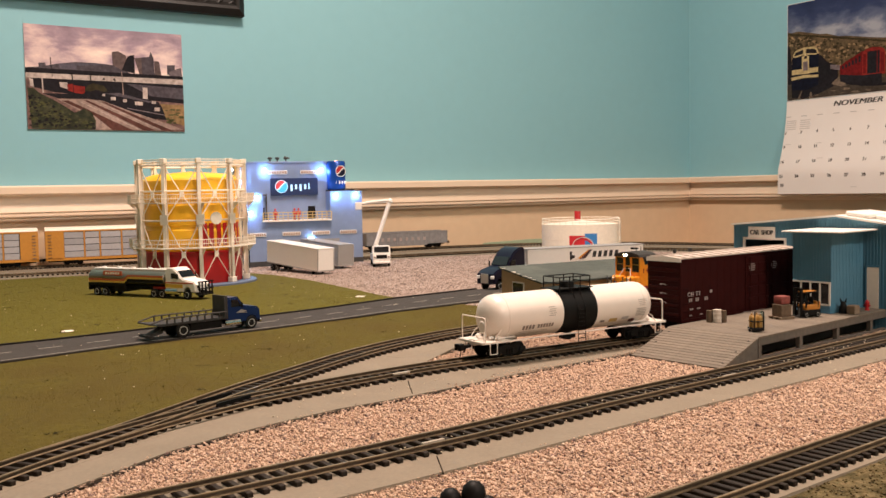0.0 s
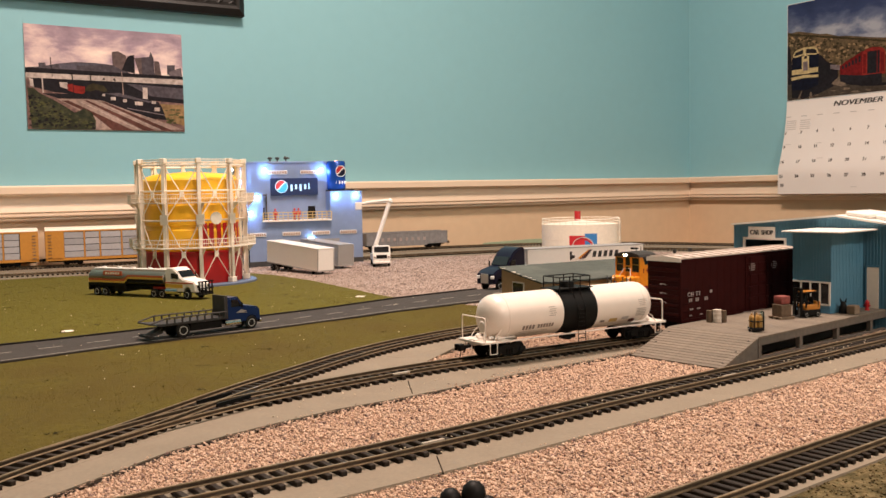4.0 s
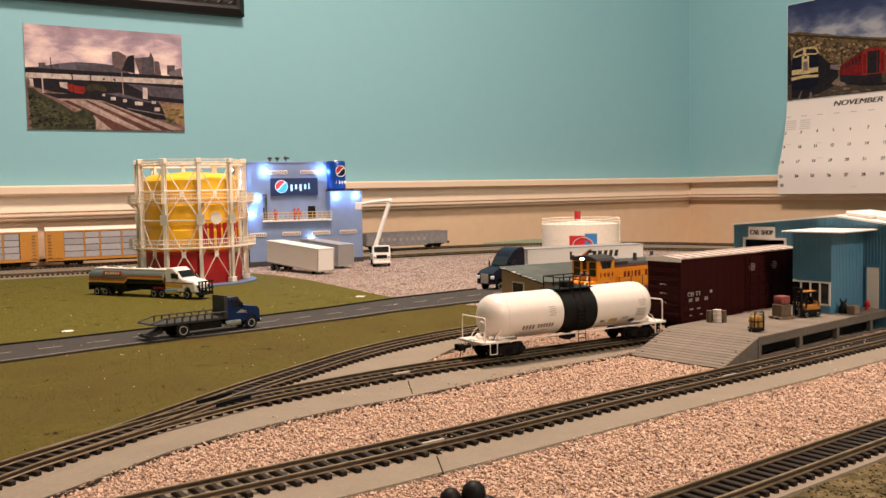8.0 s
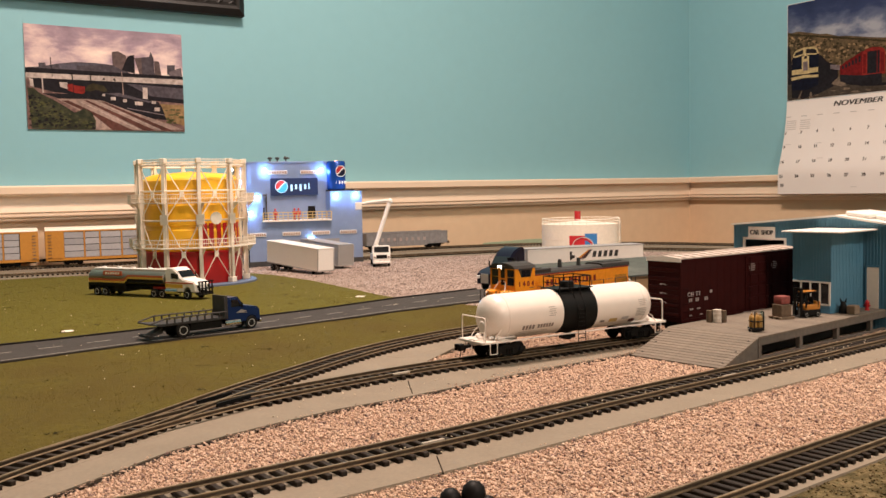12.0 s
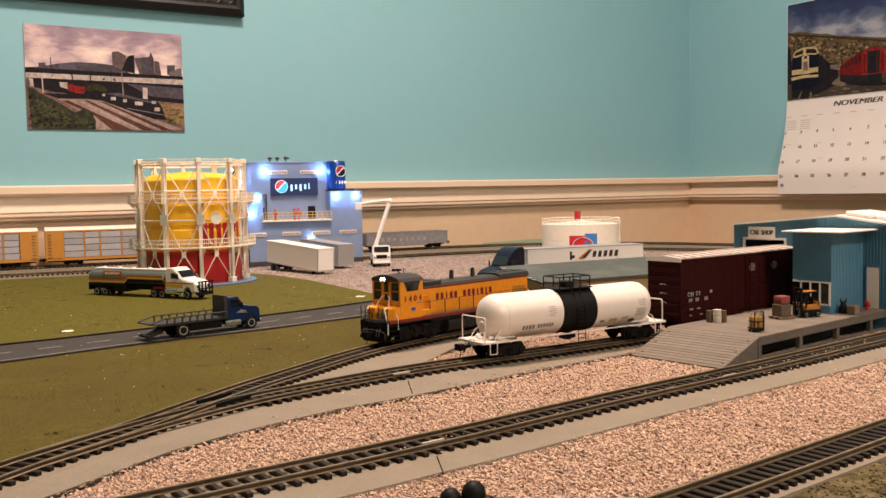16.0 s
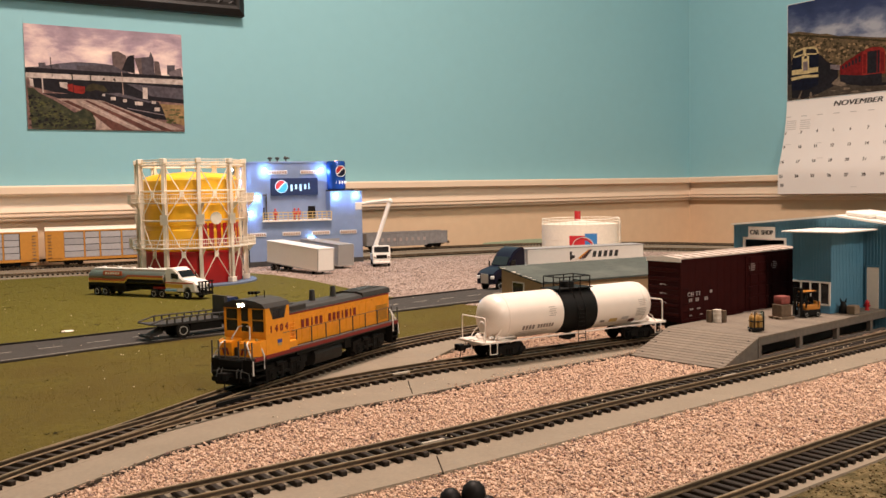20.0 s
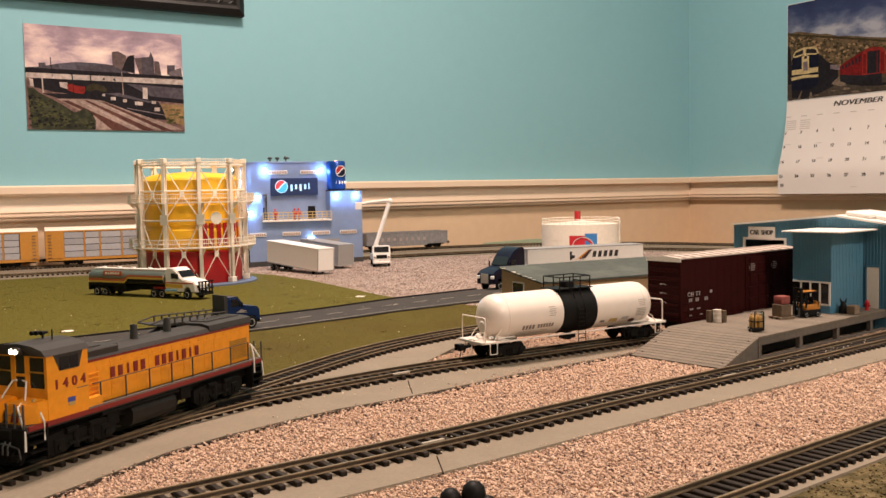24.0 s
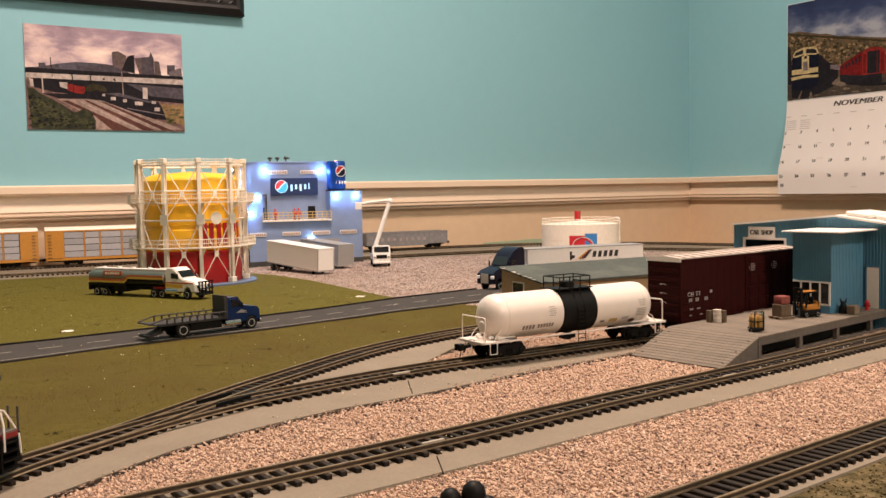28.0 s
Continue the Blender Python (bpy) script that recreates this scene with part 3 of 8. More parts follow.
def boxcar():
    t = thing("boxcar", place(249, 806, 0, 37.4), "dark red fifty foot boxcar standing on the siding", "freight car")
    L, Wd, z0, z1 = 178.0, 34.0, 9.5, 62.8
    x0, x1 = -L / 2, L / 2
    bm = box(BM(), x0, x1, -Wd / 2, Wd / 2, z0, z1 - 2.5, 0.5)
    # side panels and rivet battens
    for s in (-1, 1):
        y = s * Wd / 2
        for k in range(1, 19):
            x = x0 + k * L / 19
            if abs(x - 29) < 36:
                continue
            box(bm, x - 0.2, x + 0.2, min(y, y + s * 0.14), max(y, y + s * 0.14), z0 + 2, z1 - 4)
        box(bm, x0, x1, min(y, y + s * 0.7), max(y, y + s * 0.7), z0, z0 + 2.4)
        box(bm, x0, x1, min(y, y + s * 0.6), max(y, y + s * 0.6), z1 - 5, z1 - 3)
    part("body", bm, OXIDE, t)
    # corrugated ends
    for s in (-1, 1):
        e = BM()
        for k in range(6):
            z = z0 + 4 + k * 7.2
            box(e, -0.4, 0.9, -15, 15, z, z + 3.4, 0.8, 3)
        # small brackets, pale to paint in the highlights on the ribs
        for k in range(3):
            part("end_grip", rod(BM(), [(0.4, -2.5, z0 + 15 + k * 7.2), (2.2, -2.2, z0 + 16 + k * 7.2), (2.2, 2.2, z0 + 16 + k * 7.2), (0.4, 2.5, z0 + 15 + k * 7.2)], 0.3, 5), PALEPRINT, t, "small bracket on the car end, its highlight put into the pale colour", place(s * L / 2, 0, 0, 0 if s > 0 else 180))
        p = part("end_corrugation", e, OXIDE, t, "pressed ribs of the car end", place(s * L / 2, 0, 0, 0 if s > 0 else 180), True)
    # roof with cross panels
    bm = prism(BM(), [(-Wd / 2 - 0.5, z1 - 2.6), (-Wd / 2 - 0.5, z1 - 1.6), (0, z1), (Wd / 2 + 0.5, z1 - 1.6), (Wd / 2 + 0.5, z1 - 2.6)], x0 - 0.4, x1 + 0.4, "x")
    r = part("roof", bm, ROOFPALE, t, "pale galvanised roof with cross ribs")
    for k in range(15):
        x = x0 + 5 + k * (L - 10) / 14
        part("roof_rib", prism(BM(), [(-Wd / 2 - 0.5, z1 - 1.6), (-Wd / 2 - 0.5, z1 - 0.8), (0, z1 + 0.7), (Wd / 2 + 0.5, z1 - 0.8), (Wd / 2 + 0.5, z1 - 1.6), (0, z1 - 0.4)], x - 0.9, x + 0.9, "x"), ROOFPALE, r)
    for s in (-1, 1):
        part("roof_end", prism(BM(), [(-Wd / 2 - 0.4, z1 - 4.8), (-Wd / 2 - 0.4, z1 - 1.8), (0, z1 - 0.3), (Wd / 2 + 0.4, z1 - 1.8), (Wd / 2 + 0.4, z1 - 4.8)], s * (x1 + 0.5) - 0.5, s * (x1 + 0.5) + 0.5, "x"), WHITE, r, "white roof end plate")
    # sliding doors
    for s in (-1, 1):
        bm = box(BM(), -33, 33, 0, 0.9, z0 + 2.5, z1 - 5.5, 0.3)
        d = part("door", bm, OXIDE, t, "ribbed sliding door", place(29, s * Wd / 2, 0) if s > 0 else place(29, -Wd / 2, 0, 180))
        for k in range(4):
            for j in range(4):
                zz = z0 + 5.5 + k * 9.8
                part("door_panel", box(BM(), -32 + j * 16.2, -17.4 + j * 16.2, 0.8, 1.35, zz, zz + 7.4, 0.35), OXIDE, d)
        bm = BM()
        for k in (-28, -4, 4, 28):
            cyl(bm, (k, 2.0, z0 + 1), (k, 2.0, z1 - 6), 0.4, n=6)
        for k in (-28, -4, 4, 28):
            for zz in (z0 + 12, z0 + 22, z0 + 34):
                rod(bm, [(k - 2.5, 2.2, zz), (k + 2.5, 2.2, zz)], 0.45)
        part("door_rod", bm, OXIDE, d, "locking rods")
    part("door_track", box(BM(), -8, 66, -Wd / 2 - 1.5, -Wd / 2 - 0.8, z0 + 0.4, z0 + 1.3), PALEPRINT, t, "pale worn lower door track")
    # ladders, steps
    for s in (-1, 1):
        for e in (-1, 1):
            bm = BM()
            for k in range(7 if s > 0 else 5):
                rod(bm, [(x1 * e - e * 2, 0, z0 + 3 + k * 6), (x1 * e - e * 9, 0, z0 + 3 + k * 6)], 0.35)
            rod(bm, [(x1 * e - e * 2, 0, z0), (x1 * e - e * 2, 0, z0 - 5), (x1 * e - e * 8, 0, z0 - 5), (x1 * e - e * 8, 0, z0)], 0.4)
            part("ladder", bm, OXIDE, t, "grab irons and stirrup step", place(0, s * (Wd / 2 + 1.0), 0))
    part("underframe", box(box(BM(), x0 + 2, x1 - 2, -6, 6, 6.5, 9.5), -30, 30, -13, 13, 7, 9.5), UNDER, t)
    truck(t, -62)
    truck(t, 62)
    coupler(t, x0 - 1, 9, -1)
    coupler(t, x1 + 1, 9, 1)
    # side with data bars facing the layout's front
    y = -Wd / 2 - 0.9
    for x, z, w, h in [(-80, 25.5, 4.6, 2.8), (-71.5, 25.5, 4.6, 2.8), (-60, 25.5, 4.6, 2.8), (-53, 31, 3.4, 2.4), (-79, 19, 5, 1.2), (-70, 19, 5, 1.2), (-79.5, 14, 4, 1), (-66, 14, 4, 1)]:
        bm = BM()
        for j in range(2):
            box(bm, x + j * w * 0.5, x + j * w * 0.5 + w * 0.36, y, y + 0.3, z, z + h)
        part("data_mark", bm, PALEPRINT, t, "faded white stencil marks")
    words("reporting_mark", "CH TT", 5.2, MARKWHITE, t, place(-73.5, y, 31.4) @ pose(0, 0, 0, 90), "faded white reporting mark", 0.95, gap=1.25)
    y = -Wd / 2 - 1.8
    for x in (4, 36):
        bm = BM()
        for k in range(4):
            w = (3.2, 4.2, 4.2, 3.2)[k]
            box(bm, x - w, x + w, y, y + 0.3, 45.5 + k * 1.7, 46.3 + k * 1.7)
        part("oval_mark", bm, PALEPRINT, t, "faded oval stencil")
    return t


ROOFPALE = mat("weathered_pale_roof", (0.54, 0.46, 0.4), 0.6, grain=0.1, scale=150)
MARKWHITE = mat("white_stencil", (0.55, 0.48, 0.45), 0.6, grain=0.15, scale=600)
PALEPRINT = mat("faded_white_print", (0.33, 0.27, 0.25), 0.6, grain=0.2, scale=600)
boxcar()


def tank_car():
    t = thing("tank_car", place(92.5, 699.2, 0, 32.2), "white cylindrical tank car with a black centre band", "freight car")
    R, zc, hl = 16.4, 27.6, 77.5
    prof = [(0.01, -hl), (6, -hl + 0.5), (11, -hl + 2.0), (14.3, -hl + 4.6), (15.8, -hl + 7.5), (R, -hl + 11), (R, hl - 11), (15.8, hl - 7.5), (14.3, hl - 4.6), (11, hl - 2.0), (6, hl - 0.5), (0.01, hl)]
    part("tank", lathe(BM(), prof, 40, "x", (0, 0, zc)), TANKWHITE, t, "glossy white tank shell", smooth=True)
    part("centre_band", lathe(BM(), [(R - 1, -16.3), (R + 0.35, -16), (R + 0.35, 16), (R - 1, 16.3)], 40, "x", (0, 0, zc)), BLACK, t, "black band round the tank", smooth=True)
    for x in (-64.5, 64.5):
        part("weld_ring", lathe(BM(), [(R - 1, -0.5), (R + 0.18, -0.3), (R + 0.18, 0.3), (R - 1, 0.5)], 40, "x", (x, 0, zc)), TANKWHITE, t, smooth=True)
    # dome fittings and walkway cage
    bm = lathe(BM(), [(0.01, 42), (5.5, 42), (5.5, 48), (5, 49), (0.01, 49)], 20, "z")
    part("hatch", bm, BLACK, t, "black dome housing", smooth=True)
    bm = box(BM(), -17, 17, -10, 10, 43.8, 44.6)
    part("walkway", bm, BLACK, t)
    for s in (-1, 1):
        bm = BM()
        for x in (-14.5, -5, 5, 14.5):
            rod(bm, [(x, s * 9.6, 42), (x, s * 9.6, 53)], 0.45)
        rod(bm, [(-14.5, s * 9.6, 53), (14.5, s * 9.6, 53)], 0.45)
        part("guard_rail", bm, BLACK, t, "thin black safety rail")
        bm = BM()
        rod(bm, [(s * 14.5, -9.6, 53), (s * 14.5, 9.6, 53)], 0.45)
        rod(bm, [(s * 14.5, -9.6, 48.5), (s * 14.5, 9.6, 48.5)], 0.4)
        part("guard_rail", bm, BLACK, t, "thin black safety rail")
        bm = BM()
        for dx in (-3.5, 3.5):
            rod(bm, [(dx, s * 9.6, 45), (dx, s * 17.2, 30), (dx, s * 17.2, 4)], 0.4)
        for k in range(9):
            z = 5 + k * 3.0
            rod(bm, [(-3.5, s * 17.2, z), (3.5, s * 17.2, z)], 0.35)
        part("ladder", bm, BLACK, t, "thin black side ladder")
    # end platforms
    for s in (-1, 1):
        bm = box(BM(), 74, 98, -15.5, 15.5, 9.0, 10.2, 0.2)
        box(bm, 60, 97, -4, 4, 7, 11, 0.3)
        box(bm, 96.5, 98.2, -15.5, 15.5, 8.6, 10.3, 0.2)
        for y in (-1, 1):
            prism(bm, [(66, 10.6), (84, 10.6), (80, 19), (70, 15.5)], y * 9 - 0.8, y * 9 + 0.8, "y")
            box(bm, 60, 97, y * 15.5 - 0.6, y * 15.5 + 0.6, 8.9, 10.1)
        e = part("end_sill", bm, TANKWHITE, t, "white end platform with saddle", place(-10 * s, 0, 2.6, 0 if s > 0 else 180))
        bm = BM()
        rod(bm, [(95, -14.5, 10), (95, -14.5, 25.5), (95, -14, 26.6), (95, -13, 27), (95, 13, 27), (95, 14, 26.6), (95, 14.5, 25.5), (95, 14.5, 10)], 0.5)
        rod(bm, [(88, -14.5, 10), (84, -14.5, 15), (80, -13, 18)], 0.4)
        rod(bm, [(88, 14.5, 10), (84, 14.5, 15), (80, 13, 18)], 0.4)
        part("handrail", bm, TANKWHITE, e, "thin white end handrail")
        bm = lathe(BM(), [(0.01, 0), (3.6, 0), (4.4, 0.5), (3.6, 1), (0.01, 1)], 16, "x", (92, 7, 20))
        rod(bm, [(91, 7, 10), (91, 7, 20)], 0.8)
        part("brake_wheel", bm, TANKWHITE, e, "white brake wheel")
        bm = BM()
        for vx, vy, vh in ((84, -9, 4.5), (88, -4, 6), (91, 2, 4), (86, 8, 5), (82, 12, 3.5)):
            ball(bm, (vx, vy, 10.4 + vh * 0.3), vh * 0.36, 1.2, 1, 0.9, 8, 6)
            cyl(bm, (vx - 2.4, vy, 11.6), (vx + 2.4, vy + 1, 11.6), 0.8, n=6)
        part("valve_cluster", bm, TANKWHITE, e, "white brake valves and pipes on the platform", smooth=True)
        part("brake_hose", rod(BM(), [(97, -3, 8), (100, -4, 4), (101, -4, 1.5)], 0.7), UNDER, e, "dark air hose")
        bm = BM()
        for y in (-1, 1):
            rod(bm, [(92, y * 15.8, 9), (92, y * 15.8, 1.5), (86, y * 15.8, 1.5), (86, y * 15.8, 9)], 0.5)
        part("step", bm, TANKWHITE, e, "white stirrup steps")
        truck(t, s * 63.5)
        coupler(t, s * 88, 9, s)
    for s in (-1, 1):
        part("side_rod", rod(BM(), [(-70, s * 15.5, 12.2), (70, s * 15.5, 12.2)], 0.55), TANKWHITE, t, "thin white side rail")
    part("bottom_outlet", box(cyl(BM(), (0, 0, 12), (0, 0, 5), 3, n=12), -6, 6, -3, 3, 6, 9, 0.4), BLACK, t)
    # print on the near side
    def mark(x, dz, w, h, m, label):
        a = math.asin(max(-0.98, min(0.98, dz / R)))
        bm = BM()
        n = 4
        top, bot = math.asin(min(0.98, (dz + h / 2) / R)), math.asin(max(-0.98, (dz - h / 2) / R))
        for k in range(n):
            a0, a1 = bot + (top - bot) * k / n, bot + (top - bot) * (k + 1) / n
            r = R + 0.14
            flat(bm, [(x - w / 2, -r * math.cos(a0), zc + r * math.sin(a0)), (x + w / 2, -r * math.cos(a0), zc + r * math.sin(a0)), (x + w / 2, -r * math.cos(a1), zc + r * math.sin(a1)), (x - w / 2, -r * math.cos(a1), zc + r * math.sin(a1))])
        part("stencil_mark", bm, m, t, label)
    for k in range(4):
        mark(-52 + k * 2.9, -7.6, 2.0, 3.2, PALEDARK, "dark stencil mark")
    for k in range(6):
        mark(-38.5 + k * 2.5, -7.4, 1.7, 2.8, PALEDARK, "dark stencil mark")
    for k in range(3):
        mark(-42, -10.8 - k * 1.3, 26 - 5 * k, 0.45, STENCILPALE, "fine stencil lines")
    for k in range(5):
        mark(-27 + (k % 2), 5.5 - k * 1.5, 6, 0.6, STENCILPALE, "fine stencil lines")
    for k in range(4):
        mark(62, 4 - k * 1.4, 9 - k, 0.5, STENCILPALE, "fine stencil lines")
    for k in range(5):
        mark(61, -2.8 - k * 1.3, 10, 0.9, STENCILPALE, "fine stencil lines")
    mark(23, -9.8, 4.5, 1.6, PALEDARK, "small dark placard")
    mark(34, -9.8, 8, 2.8, OCHRE, "ochre placard")
    mark(46, -9, 7, 2.2, PALEINK, "grey placard")
    mark(54, -11.6, 6, 2.6, RUSTY, "dark red placard")
    return t


PALEDARK = mat("stencil_dark_grey", (0.2, 0.17, 0.15), 0.6)
STENCILPALE = mat("stencil_pale_grey", (0.46, 0.41, 0.36), 0.6)
OCHRE = mat("ochre_print", (0.45, 0.3, 0.1), 0.6)
RUSTY = mat("rust_print", (0.12, 0.03, 0.025), 0.6)
tank_car()


def locomotive():
    t = thing("switcher_locomotive", place(0, 0), "yellow and grey diesel switcher locomotive with cab leading", "locomotive")
    # walkway deck with red edge
    part("deck", box(BM(), -97, 80, -16, 16, 16.2, 19.6, 0.3), LOCO_GREY, t, "grey walkway deck")
    for s in (-1, 1):
        part("sill", box(BM(), -96, 79, s * 16.3 - 0.4, s * 16.3 + 0.4, 17.3, 19.5), LOCO_RED, t, "red stripe along the sill")
        part("walkway_edge", box(BM(), -96, 43.5, s * 15.9 - 0.6, s * 15.9 + 0.6, 19.5, 20.3), SCUFF, t, "scuffed grey walkway edge")
    # hood
    hx0, hx1, hw = -91.5, 43.0, 11.8
    bm = box(BM(), hx0, hx1, -hw, hw, 19.6, 41.5, 0.5)
    for s in (-1, 1):
        for k in range(11):
            x = hx0 + 27 + k * 9
            box(bm, x, x + 7.6, s * hw - 0.14, s * hw + 0.14, 21.5, 37.5, 0.1)
            for z in (25, 29.5):
                box(bm, x + 6.4, x + 7.1, s * hw - 0.45, s * hw + 0.45, z, z + 0.8)
        for k in range(15):
            x = hx0 + 10 + k * 7.5
            box(bm, x, x + 1.0, s * hw - 0.4, s * hw + 0.4, 38.2, 38.9)
    hood = part("hood", bm, LOCO_YELLOW, t, "yellow long hood with access doors")
    for s in (-1, 1):
        bm = BM()
        for k in range(11):
            box(bm, hx0 + 3.5, hx0 + 20, s * hw - 0.35, s * hw + 0.35, 22 + k * 1.05, 22.8 + k * 1.05)
        part("grille", bm, OLIVEGRILLE, hood, "louvred radiator shutter")
        part("roof_line", box(BM(), hx0, hx1, s * hw - 0.35, s * hw + 0.35, 40.4, 41.3), LOCO_RED, hood, "thin red line under the hood roof")
    # end grille of the nose
    bm = BM()
    for k in range(12):
        box(bm, hx0 - 0.6, hx0, -8, 8, 20 + k * 1.5, 20.9 + k * 1.5)
    part("end_grille", bm, LOCO_GREY, hood)
    # hood roof
    bm = prism(BM(), [(-hw - 0.3, 41.5), (-hw + 1.2, 43.4), (-5, 44.6), (5, 44.6), (hw - 1.2, 43.4), (hw + 0.3, 41.5)], hx0 - 1.6, hx1, "x")
    roof = part("hood_roof", bm, LOCO_GREY, t, "dark grey hood roof")
    bm = prism(BM(), [(-hw - 0.2, 42.0), (-hw + 0.6, 45.0), (-6, 46.0), (6, 46.0), (hw - 0.6, 45.0), (hw + 0.2, 42.0)], hx0 - 1.6, hx0 + 38, "x")
    cover = part("radiator_cover", bm, LOCO_GREY, roof, "raised radiator housing")
    bm = BM()
    for k in range(14):
        box(bm, hx0 + 3 + k * 2.2, hx0 + 4.2 + k * 2.2, -6, 6, 45.9, 46.5)
    part("radiator_grille", bm, DARKGREY, cover, "dark radiator grille bars")
    bm = box(BM(), 17, 43.5, -hw + 0.5, hw - 0.5, 42.2, 46.0, 0.6)
    box(bm, 11, 17, -5, 5, 44, 45.4, 0.3)
    box(bm, 24, 38, -6, 6, 45.9, 46.7, 0.3)
    part("roof_box", bm, LOCO_GREY, roof)
    for x in (-6, -32):
        bm = lathe(BM(), [(1.9, 43.5), (1.6, 46), (1.35, 52.0), (0.95, 52.0), (0.95, 50)], 16, "z", (x, 0, 0))
        bmesh.ops.scale(bm, vec=(1, 1.5, 1), verts=bm.verts)
        part("exhaust_stack", bm, DARKGREY, roof, "sooty exhaust stack", smooth=True)
    # cab
    cx0, cx1, cw = 43.0, 67.5, 16.2
    bm = BM()
    # walls with real window openings: pillars and panels
    walls = []
    def panel(x0, x1, y0, y1, z0, z1):
        box(bm, min(x0, x1), max(x0, x1), min(y0, y1), max(y0, y1), z0, z1)
    for s in (-1, 1):
        y0, y1 = s * (cw - 1), s * cw
        panel(cx0, cx1, y0, y1, 19.4, 41)
        panel(cx0, cx0 + 5.8, y0, y1, 41, 49)
        panel(cx1 - 7.2, cx1, y0, y1, 41, 49)
        panel(cx0 + 5.8, cx1 - 7.2, y0, y1, 47, 49)
        walls.append(bm)
        bm = BM()
    # front: two tall windows either side of a narrow door
    panel(cx1 - 1, cx1, -cw + 1, cw - 1, 19.4, 33.6)
    for y0, y1 in ((-cw + 1, -cw + 1.6), (-5.6, -2.9), (2.9, 5.6), (cw - 1.6, cw - 1)):
        panel(cx1 - 1, cx1, y0, y1, 33.6, 48.2)
    panel(cx1 - 1, cx1, -cw + 1.6, -5.6, 47.6, 48.2)
    panel(cx1 - 1, cx1, 5.6, cw - 1.6, 47.6, 48.2)
    panel(cx1 - 1, cx1, -2.9, 2.9, 38.6, 39.8)
    walls.append(bm)
    bm = BM()
    # rear
    panel(cx0, cx0 + 1, -cw + 1, cw - 1, 19.4, 42)
    for y0, y1 in ((-cw + 1, -13.4), (-5.5, 5.5), (13.4, cw - 1)):
        panel(cx0, cx0 + 1, y0, y1, 42, 49)
    cab = part("cab", bm, LOCO_YELLOW, t, "yellow driver's cab")
    for w, n in zip(walls, ("cab_side", "cab_side", "cab_front")):
        part(n, w, LOCO_YELLOW, cab)
    bm = prism(BM(), [(-cw - 0.7, 48.4), (-cw + 1.6, 51), (-8, 52.9), (0, 53.6), (8, 52.9), (cw - 1.6, 51), (cw + 0.7, 48.4), (cw - 0.6, 48.4), (0, 51.2), (-cw + 0.6, 48.4)], cx0 - 0.8, cx1 + 1.2, "x")
    part("cab_roof", bm, LOCO_GREY, cab, "arched grey cab roof")
    for x in (cx0 + 0.1, cx1 - 1.1):
        part("cab_fascia", prism(BM(), [(-cw + 0.4, 48.2), (cw - 0.4, 48.2), (8, 51.0), (0, 51.6), (-8, 51.0)], x, x + 1.3, "x"), LOCO_GREY, cab, "grey arched panel over the cab windows")
    for s in (-1, 1):
        bm = prism(BM(), [(cx0 + 3, 48.8), (cx0 + 5, 43), (cx0 + 5.6, 40.8), (cx1 - 7.0, 40.8), (cx1 - 6.4, 43), (cx1 - 3.6, 48.8)], s * (cw + 0.12) - 0.12, s * (cw + 0.12) + 0.12, "y")
        part("window_surround", bm, LOCO_GREY, cab, "grey panel round the side windows")
        for x in (cx0 + 6.2, cx0 + 11.9):
            part("side_window", box(BM(), x, x + 5.2, s * (cw + 0.25) - 0.15, s * (cw + 0.25) + 0.15, 41.2, 47.0), GLASS, cab, "dark cab side window")
    for y0, y1 in ((-cw + 1.6, -5.6), (5.6, cw - 1.6)):
        w = part("front_window", box(BM(), cx1 - 0.7, cx1 - 0.4, y0, y1, 33.6, 47.6), GLASS, cab, "tall dark cab window")
        part("window_bar", box(BM(), cx1 - 0.4, cx1 + 0.15, y0, y1, 40.6, 41.2), OLIVEGRILLE, w, "thin cross bar of the cab window")
    for z0, z1 in ((33.6, 38.6), (39.8, 48.0)):
        part("door_window", box(BM(), cx1 - 0.7, cx1 - 0.4, -2.9, 2.9, z0, z1), GLASS, cab, "dark window of the cab door")
    for y0, y1 in ((-13.4, -5.5), (5.5, 13.4)):
        part("rear_window", box(BM(), cx0 + 0.3, cx0 + 0.6, y0, y1, 42.0, 48.2), GLASS, cab, "dark cab window")
    part("cab_floor", box(BM(), cx0 + 1, cx1 - 1, -cw + 1, cw - 1, 29, 29.6), DARKGREY, cab)
    part("headlight_housing", box(BM(), cx1 - 0.5, cx1 + 3.4, -2.9, 2.9, 48.7, 51.9, 0.8, 2), LOCO_GREY, cab, "grey headlight box", smooth=True)
    for y in (-1.35, 1.35):
        part("headlight", ball(BM(), (cx1 + 3.3, y, 50.3), 1.15, 0.6, 1, 1), HEADLIGHT, cab, "lit warm white headlight", smooth=True)
    bm = cyl(BM(), (cx0 + 9, 4, 52), (cx0 + 9, 4, 58), 0.35, n=6)
    for k, y in enumerate((-3, -1, 1)):
        cyl(bm, (cx0 + 6, y - 3, 56), (cx0 + 12 - k, y - 3, 56), 0.6, 1.1, n=8)
    cyl(bm, (cx0 + 8, -3, 52.5), (cx0 + 8, -3, 56), 0.5, n=6)
    part("air_horn", bm, BLACK, cab, "black roof horn")
    # two low boxes in front of the cab with a step between them
    nose = part("nose", box(BM(), cx1, cx1 + 8, -2.4, 2.4, 19.6, 24.6, 0.3), LOCO_GREY, t, "grey step between the nose boxes")
